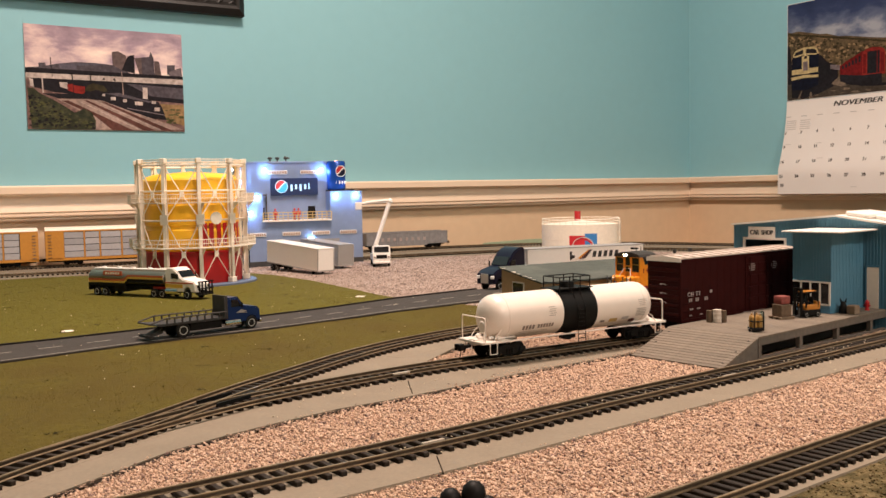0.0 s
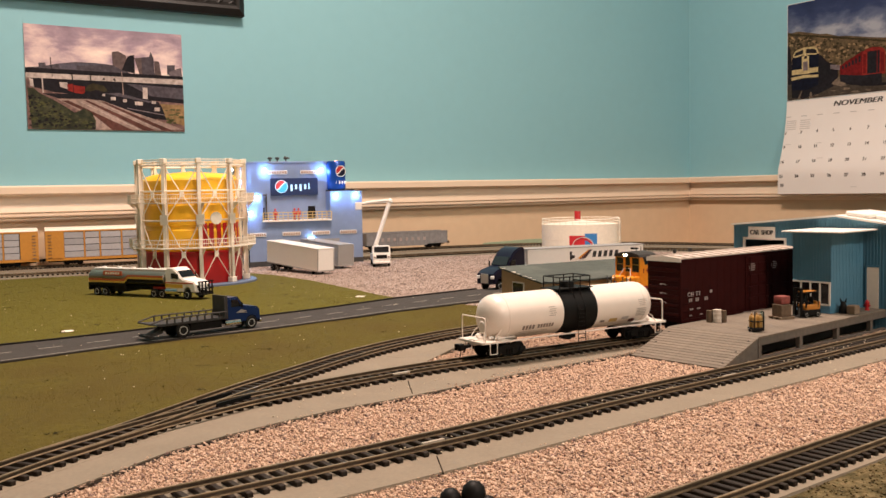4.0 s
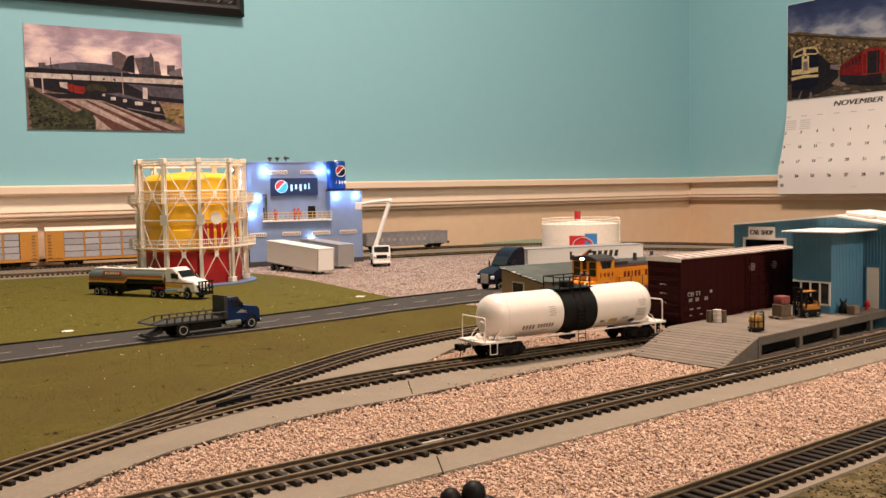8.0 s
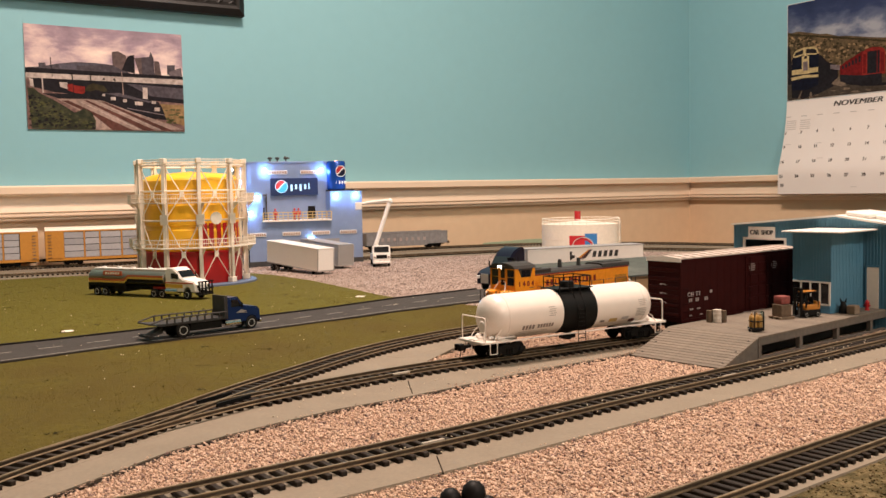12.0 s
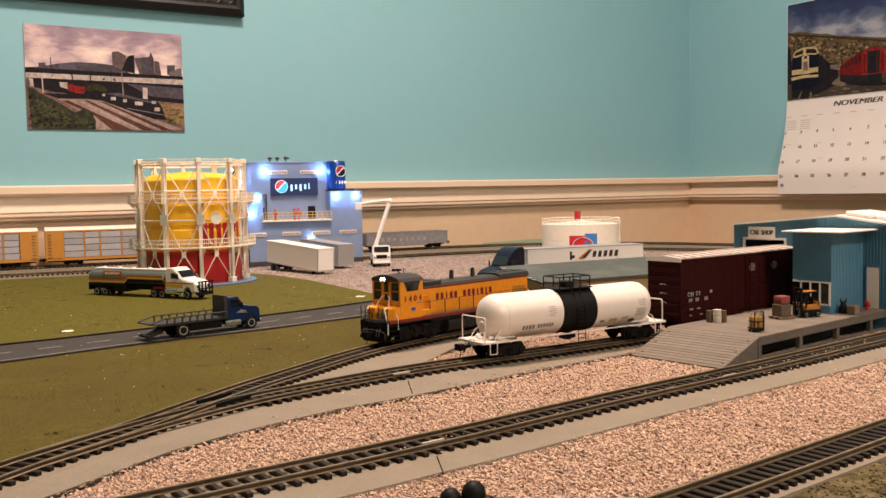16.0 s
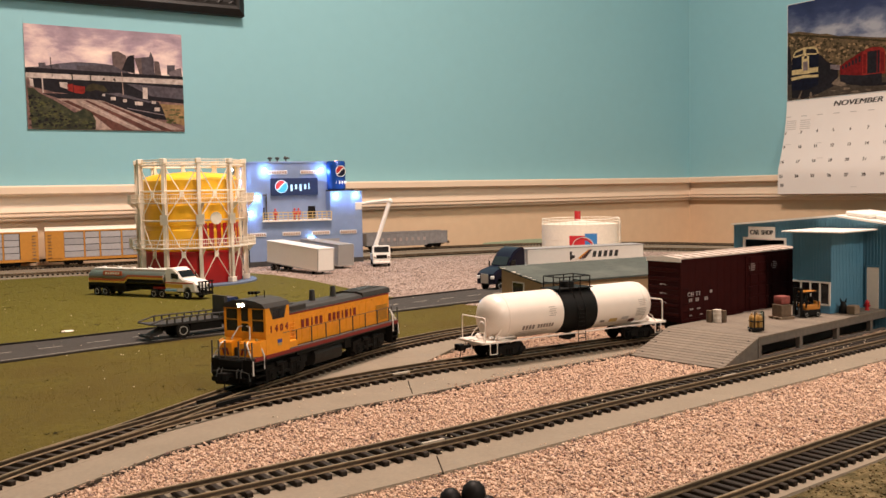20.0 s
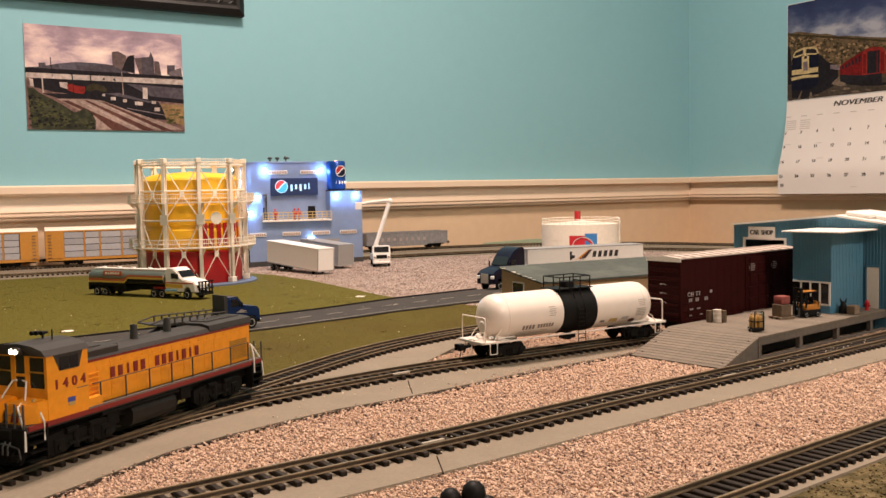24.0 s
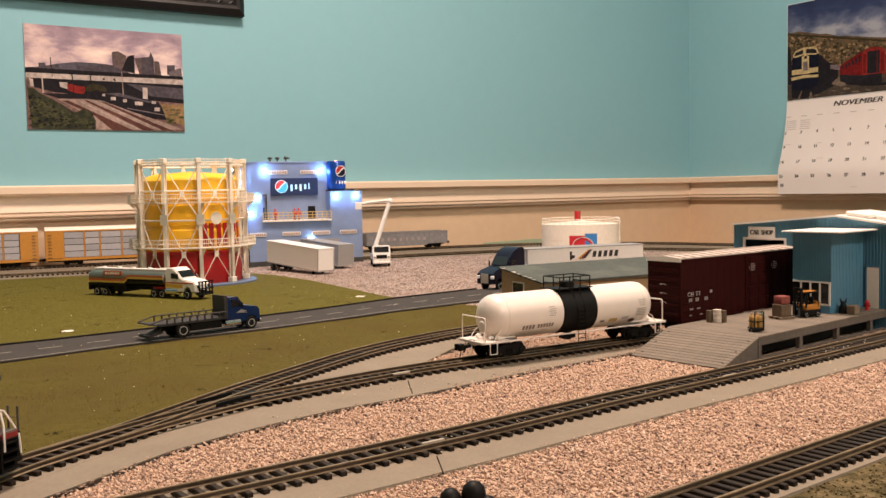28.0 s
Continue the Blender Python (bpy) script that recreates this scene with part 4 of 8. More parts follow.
    for s in (-1, 1):
        bm = BM()
        q = [(cx1, s * 2.4), (cx1 + 10.2, s * 2.4), (cx1 + 10.2, s * 11.5), (cx1 + 5.5, s * (cw - 0.2)), (cx1, s * (cw - 0.2))]
        low, high = [bm.verts.new((x, y, 19.6)) for x, y in q], [bm.verts.new((x, y, 29.6 - 0.12 * (x - cx1))) for x, y in q]
        for k in range(5):
            bm.faces.new((low[k], low[(k + 1) % 5], high[(k + 1) % 5], high[k]))
        bm.faces.new(low[::-1])
        bm.faces.new(high)
        bmesh.ops.recalc_face_normals(bm, faces=bm.faces)
        bmesh.ops.bevel(bm, geom=[x for x in bm.edges if x.verts[0].co.z > 24 and x.verts[1].co.z > 24], offset=0.6, segments=2, affect="EDGES")
        b = part("nose_box", bm, LOCO_YELLOW, nose, "yellow battery box with a chamfered corner", smooth=True)
        part("class_lamp", ball(BM(), (cx1 + 4.5, s * 12.4, 29.3), 0.9), OCHRE, b, "small ochre class lamp", smooth=True)
        bm = BM()
        for y in (4.4, 7.4):
            prism(bm, [(s * y, 20.4), (s * (y + 1.5), 20.4), (s * (y + 2.6), 24.6), (s * (y + 1.1), 24.6)], cx1 + 10.2, cx1 + 10.38, "x")
        part("nose_stripe", bm, LOCO_RED, b, "red slanted warning stripes")
    # pilots, steps
    for s in (-1, 1):
        bm = box(BM(), 79, 81.5, -15.8, 15.8, 9.0, 18.6, 0.3)
        prism(bm, [(-15.8, 9.2), (15.8, 9.2), (12.5, 2.4), (-12.5, 2.4)], 79.2, 81.2, "x")
        box(bm, 70, 79, -4, 4, 7, 16.2)
        box(bm, 81, 82.4, -9, 9, 13.5, 18.2, 0.4)
        for y in (-12, 12):
            box(bm, 81, 83.6, y - 2.2, y + 2.2, 4.8, 7.4, 0.3)
        p = part("pilot", bm, UNDER, t, "black end plate", place(0 if s > 0 else -17, 0, 0, 0 if s > 0 else 180))
        for y in (-1, 1):
            bm = BM()
            for k in range(4):
                box(bm, 70, 79, y * 14.4 - 2.6, y * 14.4 + 2.6, 3.4 + k * 3.8, 4.1 + k * 3.8)
            box(bm, 68.8, 69.6, y * 14.4 - 2.6, y * 14.4 + 2.6, 3.4, 19)
            part("steps", bm, UNDER, p, "black side steps")
            bm = BM()
            for yy in (5.2, 10.2, 15.4):
                rod(bm, [(80.6, y * yy, 18.6), (80.6, y * yy, 29.5)], 0.5)
            rod(bm, [(80.6, y * 5.2, 24.5), (80.6, y * 15.4, 24.5)], 0.2)
            part("end_rail", bm, DARKGREY, p, "thin dark end stanchions")
            bm = rod(BM(), [(80.8, y * 16.2, 9), (80.4, y * 15.8, 17), (80.0, y * 13.6, 21), (78.6, y * 10.0, 27.4), (75.5, y * 9.0, 28.6)], 0.5)
            rod(bm, [(70.8, y * 17.0, 12), (70.8, y * 17.0, 20), (71.6, y * 16.2, 23), (72.4, y * 14.0, 28.6)], 0.48)
            part("step_rail", bm, PALEGREY, p, "white step handrail")
        bm = BM()
        for k in (-10, -7, 7, 10):
            rod(bm, [(81.5, k, 9), (83, k, 7), (83, k * 0.95, 4.5)], 0.5)
        part("air_hose", bm, UNDER, p, "black air hoses")
        bm = BM()
        rod(bm, [(82.6, -14, 10.5), (83.2, -8, 12), (83.2, 8, 12), (82.6, 14, 10.5), (82.6, 15, 6)], 0.4)
        for k in (-9, -6, 6, 9):
            rod(bm, [(82.4, k, 13), (84, k, 11), (84.4, k * 1.05, 7.6)], 0.42)
        part("cut_lever", bm, DARKGREY, p, "dark uncoupling lever and brake pipes")
        coupler(t, 80 if s > 0 else -97, 9, s)
    bm = BM()
    for y in (-6, 6):
        rod(bm, [(cx1 + 4.5, y * 1.2, 28.6), (cx1 + 4, y * 1.15, 30.0), (cx1 + 0.6, y * 0.7, 36.5), (cx1 + 0.4, y * 0.3, 37)], 0.42)
    part("porch_rail", bm, PALEGREY, t, "white curved grab rail")
    # side handrails
    for s in (-1, 1):
        bm = BM()
        for k in range(8):
            x = -84 + k * 17.0
            rod(bm, [(x, s * 15.6, 19.6), (x, s * 15.6, 30.8)], 0.42)
        rod(bm, [(-84, s * 15.6, 30.8), (40, s * 15.6, 30.8)], 0.22)
        part("side_rail", bm, DARKGREY, t, "thin grey walkway handrail")
        bm = box(BM(), 34, 43.5, s * 13.8 - 2.2, s * 13.8 + 2.2, 19.6, 24.5, 0.3)
        for k in range(5):
            box(bm, 32, 43.8, s * hw - 0.9, s * hw + 0.9, 25.5 + k * 2.2, 26.2 + k * 2.2)
        part("side_box", bm, LOCO_YELLOW, t, "yellow equipment box and ladder rungs")
    # fuel tank, frame, bogies
    bm = box(BM(), -91, 78, -11.5, 11.5, 10.5, 16.2)
    for s in (-1, 1):
        box(bm, 22, 30, s * 13 - 1.5, s * 13 + 1.5, 8, 16.2, 0.3)
        box(bm, -32, -24, s * 13 - 1.5, s * 13 + 1.5, 9, 16.2, 0.3)
    part("frame", bm, UNDER, t)
    bm = prism(BM(), [(-11.5, 3.4), (-13.6, 4.6), (-14.6, 7), (-14.6, 11), (-13.4, 13.2), (13.4, 13.2), (14.6, 11), (14.6, 7), (13.6, 4.6), (11.5, 3.4)], -20, 13, "x")
    part("fuel_tank", bm, TANKGREY, t, "dark grey fuel tank with rounded sides, lightened for sheen")
    for s in (-1, 1):
        part("air_pipe", rod(BM(), [(-22, s * 14.2, 14.8), (34, s * 14.2, 14.8)], 1.1, 8), BOGIEDARK, t, "dark air reservoir pipe", smooth=True)
    for x in (-57, 46):
        b = part("bogie", loco_bogie(), BOGIEDARK, t, "black sprung locomotive bogie", place(x, 0, 0))
        wheelset(b, -14.5, 5.8)
        wheelset(b, 14.5, 5.8)
    # lettering: brand as plain bars, number as digits
    for s in (-1, 1):
        turn = 90
        for i in range(13):
            if i == 5:
                continue
            x, y = 23.2 - i * 5.35, s * (hw + 0.55)
            w = 0.65 if i in (2, 9, 11) else 1.5
            bm = box(BM(), x - w, x + w, y - 0.12, y + 0.12, 30.6, 35.8)
            part("name_bar", bm, LOCO_RED, hood, "red lettering shown as plain bars")
        words("road_number", "1404", 6.4, LOCO_RED, cab, place(54.6, s * (cw + 0.15), 34.6, 180 if s > 0 else 0) @ pose(0, 0, 0, 90), "red cab number", 0.95, gap=1.75, bold=0.4)
        bd = part("cab_badge", box(BM(), 51.5, 56, s * (cw + 0.1) - 0.1, s * (cw + 0.1) + 0.1, 25.4, 27.6), BADGE, cab, "small blue badge")
        part("badge_lower", box(BM(), 51.9, 55.6, s * (cw + 0.1) - 0.1, s * (cw + 0.1) + 0.1, 23.8, 25.4), OCHRE, bd, "faded lower half of the badge")
        part("door_line", box(BM(), 43.6, 50.4, s * (cw + 0.06) - 0.06, s * (cw + 0.06) + 0.06, 30.8, 31.2), SCUFF, cab, "thin dark seam under the number")
    return t


def loco_bogie():
    bm = BM()
    for s in (-1, 1):
        prism(bm, [(-22, 11.5), (-22, 5.5), (-18, 2.6), (-11, 2.6), (-7, 4.8), (7, 4.8), (11, 2.6), (18, 2.6), (22, 5.5), (22, 11.5), (11, 13.2), (5, 11.4), (-5, 11.4), (-11, 13.2)], s * 12.8 - 1.3, s * 12.8 + 1.3, "y")
        for k in (-14.5, 14.5):
            box(bm, k - 3, k + 3, s * 14.2 - 0.8, s * 14.2 + 0.8, 3, 9.6, 0.5)
            cyl(bm, (k, s * 14.6, 5.6), (k, s * 15.8, 5.6), 1.7, n=10)
        for k in (-4.5, 4.5):
            cyl(bm, (k, s * 14.2, 3.4), (k, s * 14.2, 11), 1.6, n=10)
        cyl(bm, (-10, s * 14.8, 12.2), (-3, s * 14.8, 12.2), 1.5, n=10)
        cyl(bm, (4, s * 14.8, 12.2), (11, s * 14.8, 12.2), 1.5, n=10)
        box(bm, -9, 9, s * 14.6 - 0.8, s * 14.6 + 0.8, 5.2, 6.8, 0.3)
    box(bm, -4, 4, -12, 12, 4.5, 9, 0.4)
    return bm


SCUFF = mat("scuffed_grey_edge", (0.15, 0.13, 0.115), 0.6, grain=0.25, scale=200)
# lighter than the underframe: the tank's reflection is put into its colour
TANKGREY = mat("dusty_tank_grey", (0.02, 0.0165, 0.014), 0.55, spec=0.2, grain=0.2, scale=200)
# black deepened to carry the shade under the locomotive body
BOGIEDARK = mat("sooty_bogie_black", (0.008, 0.007, 0.006), 0.6, spec=0.12, grain=0.3, scale=300)
OLIVEGRILLE = mat("olive_yellow_grille", (0.42, 0.19, 0.015), 0.55, grain=0.1)
PALEGREY = mat("pale_grey_wire", (0.72, 0.68, 0.62), 0.5)
BADGE = mat("blue_badge", (0.03, 0.06, 0.3), 0.5)
loco = locomotive()


# ---- the gas holder ----
def gas_holder():
    cx, cy = -355.5, 1326.0
    t = thing("gas_holder", place(cx, cy, -5, 0), "yellow and red gas holder in an ivory lattice frame", "gas tank")
    turn = math.degrees(math.atan2(-cy, -cx))   # towards the viewer
    R, RT = 74.0, 65.8
    part("base_plate", lathe(BM(), [(0.01, 0), (88, 0), (88, 2.2), (86, 3), (0.01, 3)], 48), BASEBLUE, t, "blue-grey round base", smooth=True)
    part("red_tank", lathe(BM(), [(0.01, 3), (RT + 1.5, 3), (RT + 1.5, 46), (RT - 0.5, 47), (0.01, 47)], 64), RED, t, "red lower tank shell", smooth=True)
    prof = [(0.01, 47)]
    for a, b in ((47, 78), (82, 112), (116, 146)):
        prof += [(RT - 2.5, a), (RT - 0.6, a + 1), (RT - 0.6, b - 2), (RT - 2.2, b)]
    prof += [(RT - 6, 150), (RT - 16, 153), (0.01, 157)]
    part("gas_bell", lathe(BM(), prof, 64), YELLOW, t, "yellow telescopic gas bell", smooth=True)
    n = 10
    ang = [radians(turn + 8.0 + 36 * k) for k in range(n)]
    post = None
    for a in ang:
        m = pose(0, 0, 0, 0, 0, math.degrees(a))
        if post is None:
            bm = box(BM(), R - 2.6, R + 2.6, -0.6, 0.6, 3, 169)
            box(bm, R - 3.2, R - 2.4, -2.3, 2.3, 3, 169)
            box(bm, R + 2.4, R + 3.2, -2.3, 2.3, 3, 169)
            box(bm, R - 4.5, R + 4.5, -4.5, 4.5, 3, 10, 0.5)
            box(bm, R - 4.0, R + 4.0, -3.4, 3.4, 167, 173.5, 0.6)
            box(bm, R + 2.9, R + 4.2, -5.6, 5.6, 84, 98, 0.4)
            post = part("column", bm, OFFWHITE, t, "ivory lattice column", m)
        else:
            again(post, m)
    # rings, braces, walkways between neighbouring columns
    def ring(z, r, name="tie_ring", label="thin ivory ring girder"):
        bm = rod(BM(), [(r * math.cos(a), r * math.sin(a), z) for a in ang + ang[:1]], 1.25, 5)
        part(name, bm, OFFWHITE, t, label)
    for z in (52, 89.5, 129.5, 164.5):
        ring(z, R)
    first = {}
    for k in range(n):
        a, b = ang[k], ang[(k + 1) % n]
        am = (a + b) / 2 if abs(a - b) < 3 else (a + b) / 2 + math.pi
        c = R * math.cos(radians(18))
        w = R * math.sin(radians(18))
        m = pose(0, 0, 0, 0, 0, math.degrees(am))
        def brace(key, build, name, label, mat_=OFFWHITE):
            if key in first:
                again(first[key], m)
            else:
                first[key] = part(name, build(), mat_, t, label, m)
        for key, z0, z1, zm in (("b1", 5, 90, 43), ("b2", 91, 164, 125)):
            def build(z0=z0, z1=z1, zm=zm):
                bm = BM()
                rod(bm, [(c, -w, z1), (c, 0, zm), (c, w, z0)], 0.8, 5)
                rod(bm, [(c, -w, z0), (c, 0, zm), (c, w, z1)], 0.8, 5)
                box(bm, c - 1.0, c + 1.0, -3, 3, zm - 4, zm + 4, 0.4)
                return bm
            brace(key, build, "cross_brace", "thin ivory cross brace")
        # walkways
        for key, z in (("w1", 52), ("w2", 113)):
            def build(z=z):
                bm = BM()
                r0, r1 = R + 2, R + 10
                h = math.tan(radians(18))
                bm2 = [(r0, -r0 * h), (r1, -r1 * h), (r1, r1 * h), (r0, r0 * h)]
                sheet(bm, bm2, z, z + 1.1)
                return bm
            brace(key, build, "walkway", "ivory walkway plate")
            def rail(z=z):
                bm = BM()
                r1 = R + 9.6
                h = math.tan(radians(18)) * r1
                for zz in (z + 6.5, z + 12.0):
                    rod(bm, [(r1, -h, zz), (r1, h, zz)], 0.5, 5)
                for j in range(19):
                    y = -h + 2 * h * j / 18
                    rod(bm, [(r1, y, z + 1), (r1, y, z + 12)], 0.3, 4)
                return bm
            brace("r" + key, rail, "railing", "fine ivory walkway railing")
            def strut(z=z):
                bm = BM()
                prism(bm, [(R + 1, z - 9), (R + 1, z), (R + 9, z)], -w - 0.7 + 0.7, -w + 1.4, "y")
                return bm
            brace("s" + key, strut, "bracket", "ivory walkway bracket")
        def toprail():
            bm = BM()
            h = w
            for zz in (164, 168.5, 172):
                rod(bm, [(c, -h, zz), (c, h, zz)], 0.8 if zz < 166 else 0.55, 5)
            for j in range(19):
                y = -h + 2 * h * j / 18
                rod(bm, [(c, y, 164), (c, y, 172)], 0.36, 4)
            return bm
        brace("top", toprail, "top_girder", "ivory lattice top girder")
    # gauge disc and brand letters as plain bars on the side turned to the right
    def on_bell(az, z, r=RT + 0.2):
        return pose(0, 0, 0, 0, 0, turn + az) @ pose(r * MM, 0, z * MM)
    part("gauge_disc", lathe(BM(), [(0.01, 0), (8, 0), (8.6, 0.8), (8, 1.6), (0.01, 1.6)], 24, "x"), OFFWHITE, t, "round ivory gauge plate", on_bell(24, 92, R + 3.0), True)
    for az in (14.5, 22.5, 32.5, 41.5, 52.0, 60.0, 70.0):
        bm = box(BM(), -0.5, 0.5, -3.3, 3.3, -14, 17)
        part("letter_bar", bm, RED, t, "red lettering shown as plain bars", on_bell(az, 68, RT - 0.6))
    b = part("lamp_bulb", ball(BM(), (0, 0, 0), 2.4), glow("white_led", (1.0, 0.95, 0.85), 14.0), t, "small lit white lamp", pose(0, 0, 0, 0, 0, turn + 54) @ place(R - 6, 0, 158), True)


BASEBLUE = mat("blue_grey_base", (0.1, 0.13, 0.2), 0.6, grain=0.1)
gas_holder()


# ---- the factory ----
FB = Vector((-325.0, 1576.0))
FDIR = Vector((183.0, 79.0)).normalized()
FANG = math.degrees(math.atan2(FDIR.y, FDIR.x))


def siding(bm, x0, x1, y, z0, z1, s=-1, pitch=3.4):
    """Vertical ribs on a wall in the plane y."""
    n = max(1, int((x1 - x0) / pitch))
    for k in range(n + 1):
        x = x0 + (x1 - x0) * k / n
        box(bm, max(x0, x - 0.45), min(x1, x + 0.45), min(y, y + s * 0.45), max(y, y + s * 0.45), z0, z1)
    return bm


def factory():
    # local frame: x along the front, y into the building, z up from the ground
    t = thing("factory_building", place(FB.x, FB.y, -5.6, FANG), "pale blue corrugated factory lit by blue-white lamps", "factory")
    D = 95.0
    WL, WR, W = 23.0, 141.0, 199.0
    def ribs(bm):
        tagged(part("siding_ribs", bm, PALEBLUE, t), kind="stuff")
    part("left_wing", box(BM(), -8, WL, 0, D, 0, 126), PALEBLUE, t, "pale blue corrugated wing")
    ribs(siding(BM(), -8, WL, 0, 6, 126))
    part("right_wing", box(BM(), WR, W, 0, D, 0, 126), PALEBLUE, t, "pale blue corrugated wing")
    ribs(siding(BM(), WR, W, 0, 6, 123.5))
    part("parapet_trim", box(BM(), WR, W, -1, 0, 123.5, 126.5), PALEBLUE, t)
    part("dock_front", box(BM(), WL, WR, 0, D, 0, 76), PALEBLUE, t, "pale blue corrugated dock wall")
    ribs(siding(BM(), WL, WR, 0, 6, 76))
    part("upper_block", box(BM(), -8, WR + 3, 26, D, 78, 176.5), PALEBLUE, t, "pale blue upper storey")
    ribs(siding(siding(BM(), -8, WR + 3, 26, 126, 176), WL, WR - 2, 26, 79, 126))
    part("roof_slab", box(BM(), -9.5, WR + 4.5, 24.5, D + 1.5, 176.5, 179.5, 0.3), PALEBLUE, t)
    bm = BM()
    for k in range(20):
        y = 27 + k * 3.4
        box(bm, -8.5, -8, y - 0.5, y + 0.5, 126, 176)
    ribs(bm)
    part("plinth", box(BM(), -8.6, W + 0.6, -0.8, D, 0, 9), DARKGREY, t, "dark plinth strip")
    # balcony
    part("balcony_floor", box(BM(), WL - 2, WR + 1, -6, 26, 76, 78.6), OFFWHITE, t, "balcony slab")
    bm = BM()
    for z in (81.5, 86, 91):
        box(bm, WL - 2, WR + 1, -6, -5, z, z + 1.2)
    for k in range(15):
        x = WL - 2 + (WR - WL + 2) * k / 14
        box(bm, x, x + 1.1, -6.2, -5, 78, 92)
    part("balcony_railing", bm, RAILYELLOW, t, "yellow balcony railing")
    # windows in strips
    def window(x0, x1, z0, z1, y, panes=7):
        w = part("window", box(BM(), x0 - 0.8, x1 + 0.8, y - 1.0, y + 0.2, z0 - 0.8, z1 + 0.8, 0.2), WHITE, t, "white strip window")
        for k in range(panes):
            a = x0 + (x1 - x0) * k / panes
            part("pane", box(BM(), a + 0.5, a + (x1 - x0) / panes - 0.5, y - 1.3, y - 1.0, z0 + 0.3, z1 - 0.3), WINWARM, w, "dim warm window pane")
    window(0, 26, 52, 57, -0.2)
    window(56, 86, 52, 57, -0.2)
    window(108, 138, 52, 57, -0.2)
    window(158, 187, 52, 57, -0.2)
    window(40, 72, 158, 163, 25.8)
    window(97, 129, 158, 163, 25.8)
    # balcony doors and dark openings
    part("balcony_door", box(BM(), 108, 121, 24.6, 25.9, 79, 101), BLACK, t, "dark balcony doorway")
    part("balcony_door", box(BM(), WL + 1.5, WL + 8, 24.6, 25.9, 79, 100), BLACK, t, "dark balcony doorway")
    for x in (62, 122):
        d = part("dock_door", box(BM(), x, x + 34, -1.2, -0.4, 9, 44), GREY, t, "grey dock door")
    bm = cyl(BM(), (-4, -2, 0), (-4, -2, 52), 1.6, n=10)
    part("drain_pipe", bm, BLACK, t, "dark drain pipe")
    bm = cyl(BM(), (34, 22, 79), (34, 22, 124), 1.2, n=10)
    cyl(bm, (WL, 22, 122), (34, 22, 122), 1.2, n=10)
    part("drain_pipe", bm, DARKGREY, t, "dark drain pipe")
    # brand sign: plain shapes
    s = part("sign_board", box(BM(), 42.5, 126, 21.5, 25.5, 120.5, 150.5, 0.4), SIGNBLUE, t, "dark blue illuminated sign board")
    disc(s, 61, 21.2, 136, 11.2)
    for k, (x, z0, z1) in enumerate(((76, 128, 140), (84, 131, 140), (92, 128, 140), (100.5, 131, 140), (108, 131, 142))):
        bm = box(BM(), x + 0.8, x + (4.4 if k < 4 else 2.6), 20.9, 21.4, z0, z1 - 0.5, 0.6)
        part("sign_bar", bm, SIGN_LIT, s, "lit lettering shown as plain bars")
    # drinks can on the roof
    c = part("roof_can", lathe(BM(), [(0.01, 0), (15.4, 0), (16.6, 1.4), (16.6, 47), (15.4, 49.5), (14.8, 50), (14.0, 49), (0.01, 49)], 32, "z", (0, 0, 0)), CANBLUE, t, "blue cylindrical drinks can", place(158.5, 18, 129), True)
    part("can_base", box(BM(), 141.5, 186, 2, 36, 126.5, 129, 0.4), BLACK, t, "black base slab under the can")
    part("can_emblem_white", roundel(10.0, 0), WHITE, c, "white disc of the emblem", place(3.6, -16.6, 32, 12))
    part("can_emblem_red", roundel(8.8, 1), CANRED, c, "red half of the emblem", place(3.6, -17.0, 32, 12, 0, -30))
    part("can_emblem_blue", roundel(8.8, -1), NAVY, c, "blue half of the emblem", place(3.6, -17.0, 32, 12, 0, -30))
    for k in range(4):
        part("can_bar", box(BM(), -8 + k * 5, -5.4 + k * 5, -0.2, 0.6, 10, 15), WHITE, c, "white lettering shown as plain bars", place(3, -16.9 + 0.5 * (k - 1.5) ** 2, 0, 0))
    part("can_light", ball(BM(), (0, 0, 51), 1.3), glow("red_beacon", (1.0, 0.35, 0.2), 8.0), c, "tiny red beacon")
    # LED lamps
    def led(x, y, z, power=0.045):
        part("wall_lamp", ball(BM(), (0, 0, 0), 2.5, 1, 0.7, 1), LED, t, "bright blue-white wall lamp", place(x, y, z), True)
        d = bpy.data.lights.new("factory_led", "POINT")
        d.energy, d.color, d.shadow_soft_size = power, (0.3, 0.55, 1.0), 0.004
        o = new("factory_led", d)
        o.matrix_basis = place(FB.x, FB.y, -5.6, FANG) @ place(x, y - 5.5, z - 3)
        return o
    led(33, 23, 165)
    led(133, 23, 165)
    led(12, -3, 119)
    led(151, -3, 120)
    led(187, -3, 121)
    led(-11, 32, 166)
    led(-11, 22, 146)
    led(1, -3, 92, 0.06)
    part("wall_lamp", box(BM(), 101, 109, -5, -1.5, 44.5, 46.5), LED, t, "blue-white lamp over the dock")


